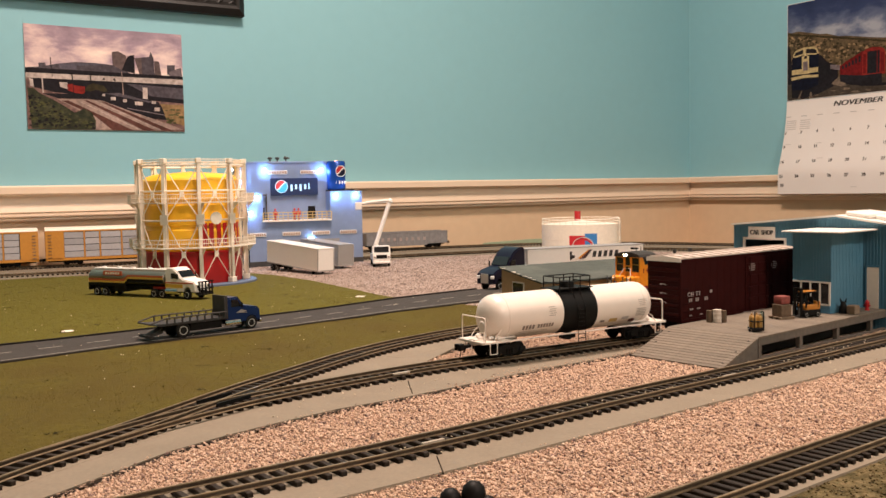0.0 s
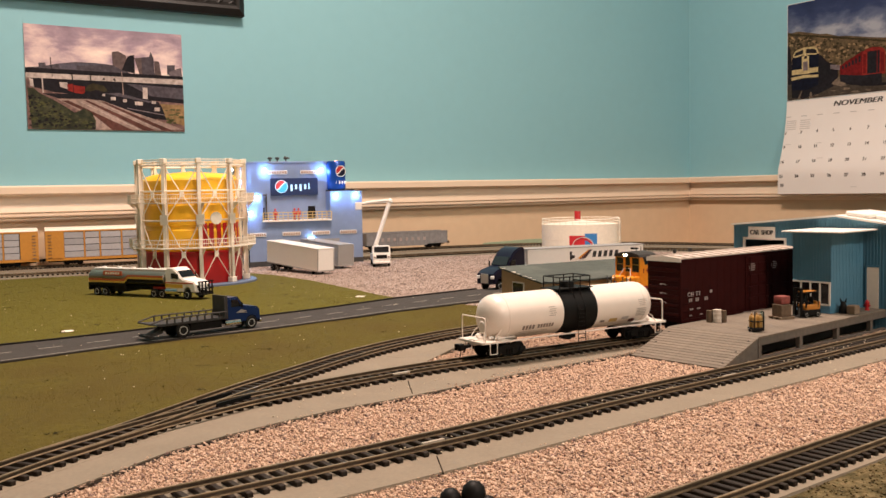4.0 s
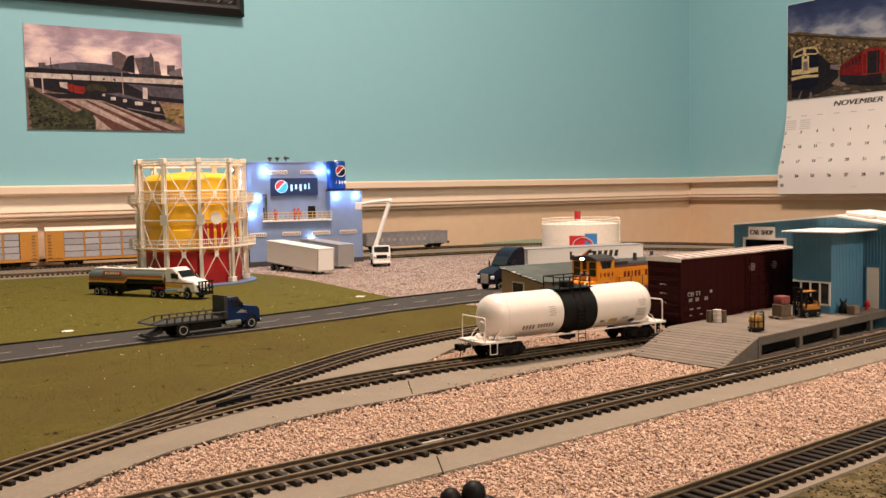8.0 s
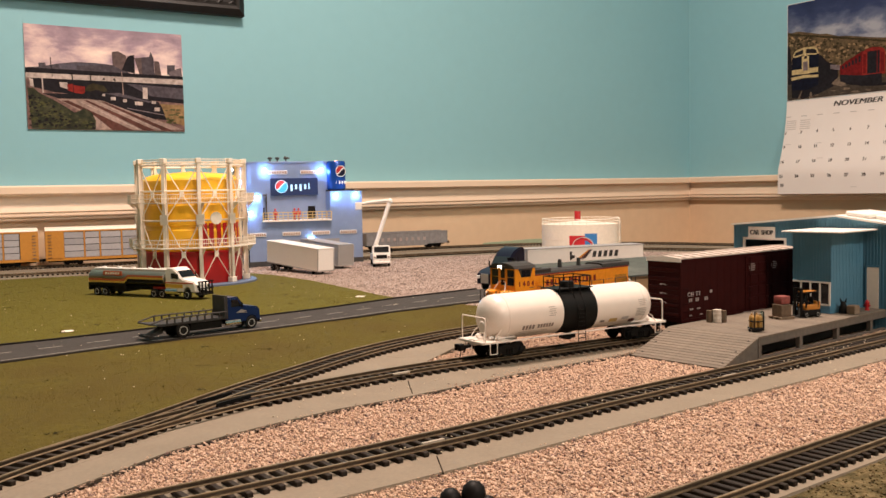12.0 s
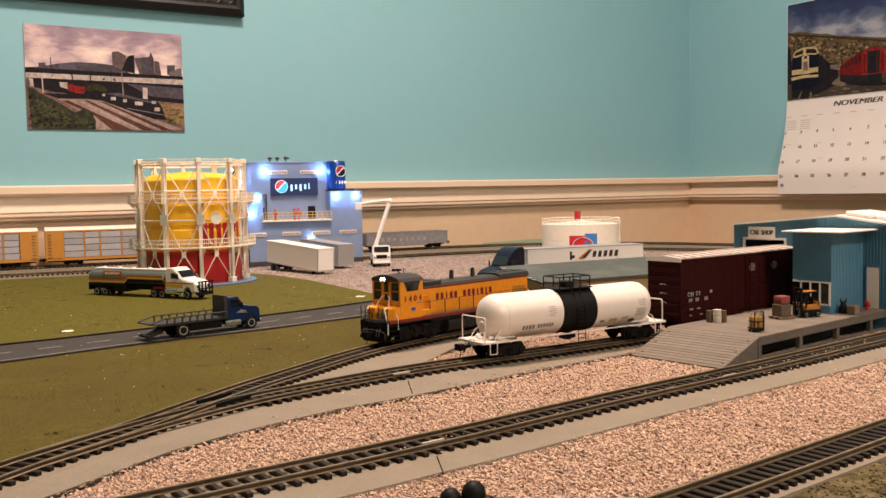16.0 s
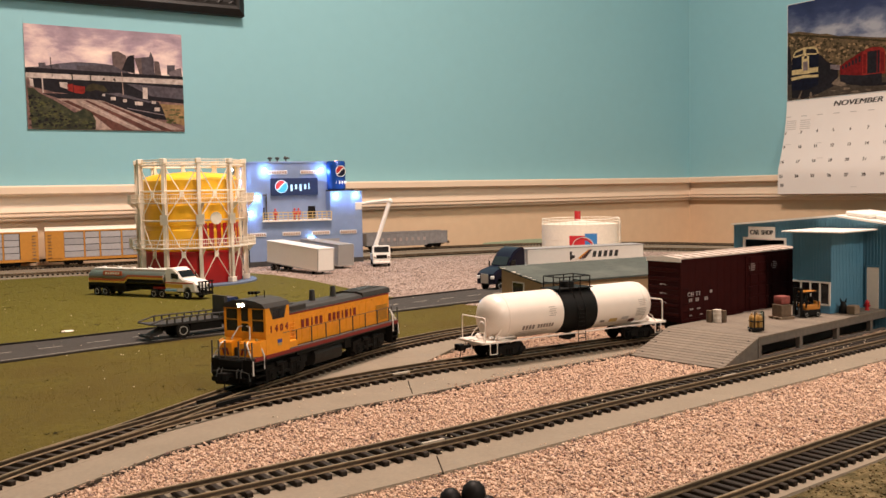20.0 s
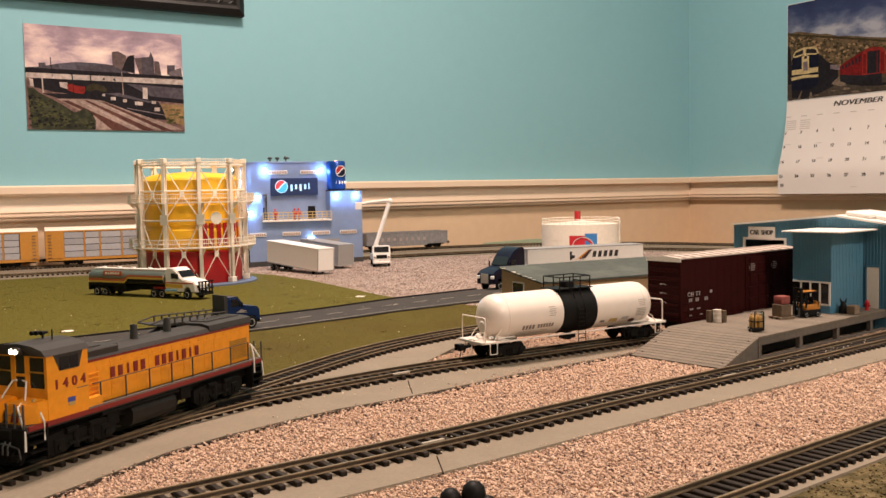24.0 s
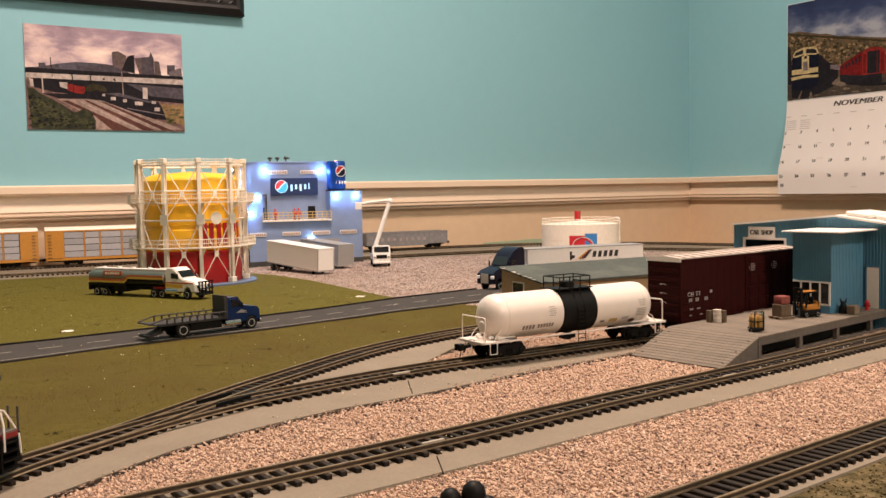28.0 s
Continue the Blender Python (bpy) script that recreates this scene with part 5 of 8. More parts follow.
def roundel(r, half):
    """A disc (half 0), or its upper (1) or lower (-1) wavy part, in the x, z plane."""
    bm = BM()
    def wave(x):
        return 1.2 * math.sin(x / r * 2.4) + 0.8
    n = 28
    if half == 0:
        pts = [(r * math.cos(k * math.tau / n), r * math.sin(k * math.tau / n)) for k in range(n)]
    else:
        xs = [-r * 0.97 + 1.94 * r * k / 20 for k in range(21)]
        arc = [(x, half * math.sqrt(max(0.0, r * r - x * x))) for x in xs]
        arc = [(x, max(z, wave(x) + 1.0) if half > 0 else min(z, wave(x) - 1.2)) for x, z in arc]
        low = [(x, wave(x) + (1.0 if half > 0 else -1.2)) for x in xs]
        pts = arc + low[::-1]
    prism(bm, pts, -0.25, 0.25, "y")
    bmesh.ops.remove_doubles(bm, verts=bm.verts, dist=0.001)
    return bm


def disc(parent, x, y, z, r):
    part("emblem_white", roundel(r, 0), SIGN_LIT, parent, "lit white disc", place(x, y, z))
    part("emblem_red", roundel(r * 0.9, 1), SIGN_RED, parent, "lit red upper emblem", place(x, y - 0.5, z, 0, 0, -35))
    part("emblem_blue", roundel(r * 0.9, -1), SIGN_CYAN, parent, "lit blue lower emblem", place(x, y - 0.5, z, 0, 0, -35))


RAILYELLOW = mat("pale_yellow_rail", (0.6, 0.42, 0.16), 0.5)
WINWARM = glow("dim_warm_pane", (0.32, 0.2, 0.14), 0.05)
CANBLUE = mat("metallic_blue_can", (0.01, 0.06, 0.3), 0.25, 0.3, grain=0.05)
CANRED = mat("emblem_red", (0.34, 0.012, 0.012), 0.4)
factory()

# things on the factory: roof ornaments and balcony figurines
fm = place(FB.x, FB.y, -5.6, FANG)
for x, k in ((45, 0), (58, 1), (73, 2)):
    bm = lathe(BM(), [(0.01, 0), (2.2, 0), (1.2, 1.5), (1.2, 3), (3.6, 4.2), (4.4, 6.5), (3.4, 7.5), (0.01, 7.5)], 14)
    if k == 2:
        box(bm, -5, 5, -0.6, 0.6, 6, 8.4, 0.4, 1, Matrix.Rotation(radians(18), 4, "Y"))
    solo("roof_vent", bm, DARKGREY, fm @ place(x, 34, 179.5), "small dark mushroom roof vent on the factory", "roof vent", "factory roof vents", smooth=True)
for x in (43.5, 77, 84):
    bm = cyl(BM(), (-0.9, 0, 0), (-0.7, 0, 8), 1.0, 1.3, n=8)
    cyl(bm, (0.9, 0, 0), (0.7, 0, 8), 1.0, 1.3, n=8)
    box(bm, -2.4, 2.4, -1.3, 1.3, 8, 15.5, 0.8, 2)
    cyl(bm, (-2.9, 0, 15), (-3.2, -0.8, 8.5), 0.8, 0.6, n=6)
    cyl(bm, (2.9, 0, 15), (3.2, -0.8, 8.5), 0.8, 0.6, n=6)
    ball(bm, (0, 0, 18), 1.9, 1, 1, 1.15)
    solo("figurine", bm, mat("red_figurine_%d" % int(x), (0.5, 0.04, 0.035), 0.5, grain=0.15, scale=500), fm @ place(x, -1, 78.6), "tiny red plastic figurine on the factory balcony", "figurine", "balcony figurines", smooth=True)


# ---- road vehicles ----
RIMPALE = mat("pale_rim_ring", (0.5, 0.48, 0.45), 0.35, 0.2)
LAMPGLASS = mat("clear_lamp_glass", (0.75, 0.75, 0.74), 0.15)
RIMDARK = mat("dark_wheel_rim", (0.06, 0.055, 0.05), 0.45, 0.3)

def tyre(parent, x, y, r=5.6, w=3.4, rim=None, name="wheel"):
    s = 1 if y > 0 else -1
    bm = lathe(BM(), [(r * 0.55, -w / 2), (r * 0.92, -w / 2), (r, -w / 2 + 0.6), (r, w / 2 - 0.6), (r * 0.92, w / 2), (r * 0.55, w / 2)], 22, "x")
    wv = part(name, bm, RUBBER, parent, "black tyre", place(x, y, r, 90 * s), True)
    bm = lathe(BM(), [(0.01, -w / 2 + 0.6), (r * 0.58, -w / 2 + 0.4), (r * 0.58, w / 2 - 0.2), (r * 0.45, w / 2 - 0.9), (r * 0.3, w / 2 - 0.4), (0.01, w / 2 - 0.2)], 16, "x")
    disc = part("rim", bm, rim or RIMDARK, wv, "dark dished wheel rim", smooth=True)
    part("rim_ring", lathe(BM(), [(r * 0.5, w / 2 - 0.4), (r * 0.5, w / 2 + 0.05), (r * 0.6, w / 2 + 0.05), (r * 0.6, w / 2 - 0.4)], 20, "x"), RIMPALE, wv, "bright rim ring", smooth=True)
    return wv


TANKMETAL = mat("polished_tank_metal", (0.27, 0.25, 0.2), 0.33, 0.85, grain=0.08, scale=60)


def tank_truck():
    t = thing("tank_truck", place(-361, 1146, -5, -27.5), "white semi tractor with a silver striped fuel tank trailer", "truck")
    # trailer tank: oval section
    def oval(x, s=1.0):
        return [(x, 13.5 * s * math.cos(a), 23.6 + 9.8 * s * math.sin(a)) for a in [k * math.tau / 28 for k in range(28)]]
    bm = BM()
    rings = [[bm.verts.new(p) for p in oval(x, s)] for x, s in ((-93, 0.9), (-92, 1), (33, 1), (34, 0.9))]
    for a, b in zip(rings, rings[1:]):
        for k in range(28):
            bm.faces.new((a[k], a[(k + 1) % 28], b[(k + 1) % 28], b[k]))
    bm.faces.new(rings[0][::-1])
    bm.faces.new(rings[-1])
    part("trailer_tank", bm, TANKMETAL, t, "dull silver oval tank", smooth=True)
    for s in (-1, 1):
        y = s * 13.6
        for name, z0, z1, m in (("stripe_red", 21.5, 23.6, STRIPERED), ("stripe_yellow", 19, 21.3, STRIPEYEL), ("skirt_stripe", 14.8, 18.6, BLACK)):
            part(name, prism(BM(), [(-92, z0 - 2), (-30, z0 - 2), (-24, z0 + 3.5), (33, z0 + 3.5), (33, z1 + 3.5), (-25, z1 + 3.5), (-31, z1 - 2), (-92, z1 - 2)], y - 0.2, y + 0.2, "y"), m, t, "painted stripe along the tank")
        part("name_panel", box(BM(), -66, -34, y - 0.35, y + 0.35, 26, 31.5), STRIPERED, t, "faded red name panel with plain bars")
        for k in range(6):
            part("name_bar", box(BM(), -62 + k * 4.2, -59 + k * 4.2, y - 0.5, y + 0.5, 27.3, 30), OFFWHITE, t)
    bm = box(BM(), -90, 32, -5, 5, 32.8, 34.4, 0.3)
    for x in (-78, -52, -28, 0, 22):
        cyl(bm, (x, 0, 34), (x, 0, 35.8), 3.2, n=12)
    part("catwalk", bm, WHITE, t, "white walkway with hatches")
    part("trailer_frame", box(box(BM(), -92, 32, -6, 6, 9, 14), -93, -90, -13, 13, 7, 14), UNDER, t)
    part("trailer_box", box(BM(), -50, -30, -12, 12, 6, 13, 0.5), BLACK, t)
    for x in (-78, -64):
        for y in (-12, 12):
            tyre(t, x, y)
    # tractor
    part("chassis", box(BM(), 8, 86, -5, 5, 7, 11), UNDER, t)
    part("rear_deck", box(BM(), 12, 36, -9, 9, 10.5, 13.5, 0.5), RED, t, "red deck behind the cab")
    bm = prism(BM(), [(36, 9), (36, 33), (40, 37), (48, 37), (54.5, 33.6), (61.5, 25.6), (64, 24), (81, 21), (84, 18), (84, 9), (76, 9), (74, 13), (70, 15), (66, 13), (64, 9)], -13, 13, "y")
    bmesh.ops.bevel(bm, geom=[e for e in bm.edges if abs(e.verts[0].co.y - e.verts[1].co.y) < 1], offset=1.2, segments=2, affect="EDGES")
    cab = part("cab", bm, WHITE, t, "white bonneted cab", smooth=True)
    for s in (-1, 1):
        part("cab_stripe", box(BM(), 36.5, 64, s * 13.1 - 0.25, s * 13.1 + 0.25, 13.5, 18), STRIPEYEL, cab, "yellow door stripe")
        part("cab_stripe", box(BM(), 36.5, 80, s * 13.1 - 0.22, s * 13.1 + 0.22, 18.6, 20.2), STRIPERED, cab, "orange-red cab stripe")
        part("side_window", prism(BM(), [(46, 24.5), (46, 31), (52.5, 31), (57.5, 26), (57.5, 24.5)], s * 13.1 - 0.2, s * 13.1 + 0.2, "y"), GLASS, cab, "dark side window")
        part("mirror", box(BM(), 58, 59, s * 16 - 1, s * 16 + 1, 24, 31, 0.3), BLACK, cab)
        part("fuel_tank", cyl(BM(), (38, s * 11.5, 9), (56, s * 11.5, 9), 4, n=14), CHROME, t, "chrome fuel tank", smooth=True)
        part("headlight", box(BM(), 84, 84.7, s * 9 - 2, s * 9 + 2, 14, 17, 0.3), CHROME, cab)
    part("windscreen", prism(BM(), [(55.4, 33.4), (61.6, 26.2), (62.1, 26.6), (55.9, 33.8)], -11, 11, "y"), GLASS, cab, "dark windscreen")
    bm = BM()
    for y in (-11, -6, 0, 6, 11):
        cyl(bm, (88, y, 5), (88, y, 22), 0.9, n=6)
    for z in (6, 13, 21):
        cyl(bm, (88, -13, z), (88, 13, z), 0.9, n=6)
    box(bm, 84, 88, -13, 13, 6, 9)
    part("bull_bar", bm, BLACK, t, "black tube bull bar")
    for x, ys in ((18, (-12, 12)), (31, (-12, 12)), (70, (-11.5, 11.5))):
        for y in ys:
            tyre(t, x, y)
    return t


def rollback_truck():
    t = thing("rollback_truck", place(-208.4, 825.8, -3.4, 44.0), "dark blue rollback tow truck with a black open deck", "truck")
    t.scale = (0.85, 0.85, 0.85)
    bm = box(BM(), -62, 12, -14, 14, 14, 16.4, 0.3)
    prism(bm, [(-62, 14), (-62, 16.4), (-74, 17.6), (-74, 16.4)], -14, 14, "y")
    deck = part("deck", bm, DECKDARK, t, "black flat deck with ramp tail")
    for s in (-1, 1):
        bm = BM()
        rod(bm, [(-73, s * 13.6, 17.8), (-56, s * 13.6, 22), (12, s * 13.6, 21.5)], 0.8, 6)
        for k in range(9):
            x = -56 + k * 8.4
            box(bm, x - 0.7, x + 0.7, s * 13.6 - 0.6, s * 13.6 + 0.6, 16, 21.5)
        part("deck_rail", bm, DECKDARK, deck, "low black side rail")
    part("headboard", box(box(BM(), 11, 13, -14, 14, 14, 38, 0.4), 9, 11, -14, -10, 14, 36), DECKDARK, t, "black headboard")
    part("chassis", box(BM(), -58, 48, -5, 5, 8, 13), UNDER, t)
    part("tow_bar", prism(BM(), [(-56, 6), (-72, 3), (-72, 5), (-56, 12)], -5, 5, "y"), DECKDARK, t, "black wheel-lift arm")
    part("tow_cross", box(BM(), -74, -70, -12, 12, 3, 5.6, 0.3), DECKDARK, t)
    for s in (-1, 1):
        part("side_box", box(BM(), -30, 6, s * 9 - 4, s * 9 + 4, 6, 13.6, 0.4), UNDER, t, "dark locker under the deck")
        part("step_tank", cyl(BM(), (10, s * 11, 9), (28, s * 11, 9), 3.6, n=14), CHROME, t, "chrome side tank", smooth=True)
    bm = prism(BM(), [(13, 11), (13, 33), (15, 35.5), (26, 35.5), (33, 26), (50, 23.5), (53, 20), (53.5, 9), (47.5, 9), (46, 13), (42, 14.8), (38, 13), (36.5, 9), (30, 9)], -12.5, 12.5, "y")
    bmesh.ops.bevel(bm, geom=[e for e in bm.edges if abs(e.verts[0].co.y - e.verts[1].co.y) < 1], offset=1.2, segments=2, affect="EDGES")
    cab = part("cab", bm, TRUCKBLUE, t, "glossy dark blue bonneted cab", smooth=True)
    part("windscreen", prism(BM(), [(26.4, 35.2), (33.0, 26.6), (33.5, 27.0), (26.9, 35.6)], -10.5, 10.5, "y"), GLASS, cab)
    for s in (-1, 1):
        part("side_window", prism(BM(), [(18, 25.5), (18, 33), (25, 33), (30, 26.5), (30, 25.5)], s * 12.6 - 0.2, s * 12.6 + 0.2, "y"), GLASS, cab, "dark side window")
        part("flame_mark", prism(BM(), [(24, 19), (30, 22), (37, 20), (33, 19.4), (38, 18), (30, 18.6)], s * 12.62 - 0.15, s * 12.62 + 0.15, "y"), SILVER, cab, "pale door graphic")
        part("headlight", ball(BM(), (53, s * 8, 17), 1.8), CHROME, cab, smooth=True)
        part("mirror", box(BM(), 29, 30, s * 15 - 1, s * 15 + 1, 24, 30, 0.3), BLACK, cab)
    part("bumper", box(BM(), 53, 55, -12.5, 12.5, 6, 10, 0.5), CHROME, cab)
    for x, y in ((-38, -11), (-38, 11), (42, -10.8), (42, 10.8)):
        tyre(t, x, y, 7.6 if x < 0 else 6.8, 4.2)
    return t


def semi_trailer():
    t = thing("semi_trailer", place(180.4, 1218.5, -5, 201.6), "long white box trailer with a grey roof behind the depot", "trailer")
    # +x is the direction of travel
    bm = box(BM(), -86, 86, -15, 15, 13, 47, 0.5)
    tr = part("trailer_box", bm, WHITE, t, "white box trailer")
    part("trailer_roof", box(BM(), -86.3, 86.3, -15.3, 15.3, 46.6, 47.8, 0.3), GREY, tr, "grey roof edge")
    part("trailer_sill", box(BM(), -86.2, 86.2, -15.2, 15.2, 12.4, 14), SILVER, tr)
    for s in (-1, 1):
        part("corner_trim", box(BM(), 85.4, 86.6, s * 15 - 0.6, s * 15 + 0.6, 14, 46.6), SILVER, tr, "silver corner trim")
    for k in range(5):
        x = -8 - k * 8.2
        bm = prism(BM(), [(x, 33.5), (x - 4.8, 33.5), (x - 6.6, 41.5), (x - 1.8, 41.5)], 15.05, 15.3, "y")
        part("name_bar", bm, INK, tr, "black brand lettering as plain bars")
    for k in range(3):
        part("name_flash", prism(BM(), [(16 - k * 4, 31), (-2 - k * 2, 43.5), (-4 - k * 2, 43.5), (10 - k * 4, 33)], 15.05, 15.3 + 0.05 * k, "y"), (ORANGE, RUSTY, INK)[k], tr, "orange and black slanted flash")
    part("name_emblem", box(box(BM(), 22, 25, 15.05, 15.3, 31, 42), 18, 25, 15.05, 15.25, 33, 37), INK, tr, "small dark emblem as plain bars")
    part("trailer_frame", box(BM(), -82, 60, -6, 6, 9, 13), UNDER, t)
    part("landing_gear", box(box(BM(), 30, 33, -10, -7, 0, 13), 30, 33, 7, 10, 0, 13), UNDER, t)
    for x in (-74, -60):
        for y in (-12, 12):
            tyre(t, x, y)
    return t


def semi_truck():
    t = thing("semi_truck", place(161.8, 1243.8, -5, 224.0) @ Matrix.Diagonal((1.04, 1.04, 1.04, 1)), "dark blue sleeper tractor coupled to the white trailer", "truck")
    part("chassis", box(BM(), 66, 148, -5, 5, 7, 11), UNDER, t)
    bm = prism(BM(), [(92, 10), (92, 45), (94, 48.4), (99, 49.2), (106, 47.4), (113, 43), (118, 37.5), (124, 28), (142, 24), (148, 20), (149, 8), (142, 8), (140, 13), (136, 15), (132, 13), (130, 8), (122, 8)], -14, 14, "y")
    bmesh.ops.bevel(bm, geom=[e for e in bm.edges if abs(e.verts[0].co.y - e.verts[1].co.y) < 1], offset=1.6, segments=2, affect="EDGES")
    cab = part("cab", bm, NAVY, t, "glossy dark blue sleeper cab", smooth=True)
    part("windscreen", prism(BM(), [(117.4, 38.2), (124.2, 28.4), (124.8, 28.8), (118, 38.6)], -12, 12, "y"), GLASS, cab)
    part("grille", box(BM(), 148.8, 149.8, -6, 6, 9, 20, 0.3), SILVER, cab, "silver grille")
    for s in (-1, 1):
        part("headlight", box(BM(), 145.5, 149.4, s * 11 - 2.5, s * 11 + 2.5, 14, 18, 0.8), LAMPGLASS, cab, "clear headlight")
        part("side_window", prism(BM(), [(110, 28.5), (110, 35), (116, 35), (121, 28.5)], s * 14.1 - 0.2, s * 14.1 + 0.2, "y"), GLASS, cab)
        part("mirror", box(BM(), 122, 123, s * 17 - 1, s * 17 + 1, 26, 33, 0.3), BLACK, cab)
        part("fuel_tank", cyl(BM(), (98, s * 11.5, 8.6), (118, s * 11.5, 8.6), 4, n=14), CHROME, t, smooth=True)
        tyre(t, 136, s * 11.5)
        for x in (74, 88):
            tyre(t, x, s * 11.8)
    return t


def box_trailer(m, colour, label, L=146.0):
    # near end is at local x = 0, the trailer runs back along -x and stands on landing gear in front
    t = thing("box_trailer", m, label, "trailer", "factory trailers")
    tilt = pose(0, 0, 0, 0, 3.4, 0)
    b = part("box_body", box(BM(), -L, 0, -15, 15, 5.5, 39.5, 0.5), colour, t, "", tilt)
    part("roof_panel", box(BM(), -L - 0.3, 0.3, -15.3, 15.3, 39.2, 40.2, 0.3), colour, b)
    for y in (-15.3, 13.8):
        part("corner_trim", box(BM(), -0.4, 0.5, y, y + 1.5, 5.5, 39.5), SILVER, b)
    part("floor_rail", box(BM(), -L, 0.3, -15.4, 15.4, 5, 6.6), SILVER, b)
    part("landing_gear", box(box(BM(), -22, -20, -10, -7, 0, 6), -22, -20, 7, 10, 0, 6), UNDER, t)
    part("axle_frame", box(BM(), -L + 4, -L + 40, -6, 6, 6, 13), UNDER, t)
    for x in (-L + 14, -L + 28):
        for y in (-12, 12):
            tyre(t, x, y, 5.4)
    return t


def bucket_truck():
    t = thing("bucket_truck", place(-104, 1552, -5.6, -82.0) @ Matrix.Diagonal((1.1, 1.1, 1.1, 1)), "small white bucket truck with its boom raised", "truck")
    part("chassis", box(BM(), -50, 20, -5, 5, 6, 10), UNDER, t)
    part("bed", box(BM(), -52, -2, -13, 13, 9, 19, 0.6), WHITE, t, "white service body")
    bm = prism(BM(), [(0, 7), (0, 30), (3, 31.5), (15, 31.5), (18, 22), (20, 18), (20, 7)], -13, 13, "y")
    bmesh.ops.bevel(bm, geom=[e for e in bm.edges if abs(e.verts[0].co.y - e.verts[1].co.y) < 1], offset=1, segments=2, affect="EDGES")
    cab = part("cab", bm, WHITE, t, "white flat-fronted cab", smooth=True)
    part("windscreen", prism(BM(), [(15.3, 30.3), (18.2, 22.3), (18.8, 22.5), (15.9, 30.5)], -11, 11, "y"), GLASS, cab, "dark windscreen")
    part("grille", box(BM(), 19.8, 20.5, -8, 8, 13, 18.5, 0.2), BLACK, cab, "black grille")
    part("bumper", box(BM(), 19.6, 21.4, -13, 13, 5.5, 8.5, 0.4), WHITE, cab)
    for s in (-1, 1):
        part("headlight", box(BM(), 19.8, 20.6, s * 10.4 - 1.6, s * 10.4 + 1.6, 13.5, 16.5), CHROME, cab)
        part("mirror", box(BM(), 13, 14, s * 15.6 - 1.3, s * 15.6 + 1.3, 21, 28, 0.3), BLACK, cab)
        tyre(t, 10, s * 11.2, 5.4)
        tyre(t, -38, s * 11.2, 5.4)
    part("turret", cyl(BM(), (-10, -6, 18), (-10, -6, 33), 4.5, 3.6, n=14), WHITE, t, smooth=True)
    # boom in the truck's frame: up and then across towards the factory
    knee = (-14, 17, 98)
    part("lower_boom", rod(BM(), [(-10, -7, 30), knee], 3.2, 8), WHITE, t, "white lower boom")
    part("knee_joint", ball(BM(), knee, 4.2), WHITE, t, smooth=True)
    part("upper_boom", rod(BM(), [(-14, 16, 99), (-18, -12, 97), (-20, -27, 94)], 2.4, 8), WHITE, t, "white upper boom")
    part("bucket", box(BM(), -26, -15, -36, -26, 86, 97, 0.8), WHITE, t, "white work bucket")
    return t


STRIPERED = mat("stripe_orange_red", (0.5, 0.1, 0.03), 0.45)
STRIPEYEL = mat("stripe_yellow", (0.62, 0.38, 0.05), 0.45)
DECKDARK = mat("weathered_black_deck", (0.034, 0.03, 0.029), 0.55, grain=0.25, scale=200)
TRAILERGREY = mat("trailer_grey", (0.3, 0.285, 0.27), 0.5, grain=0.04, scale=60)
tank_truck()
rollback_truck()
semi_trailer()
semi_truck()
box_trailer(place(-178.5, 1411, -5.6, -48.6), WHITE, "plain white box trailer parked at the factory dock")
box_trailer(place(-158, 1509, -5.6, -48.6), TRAILERGREY, "plain grey box trailer parked at the factory dock", 112.0)
bucket_truck()


# ---- cars on the far track ----
def along(track, x):
    X, Y, H = curve_points(track, 3.0)
    i = int(np.argmin(np.abs(X - x)))
    return X[i], Y[i], math.degrees(H[i])


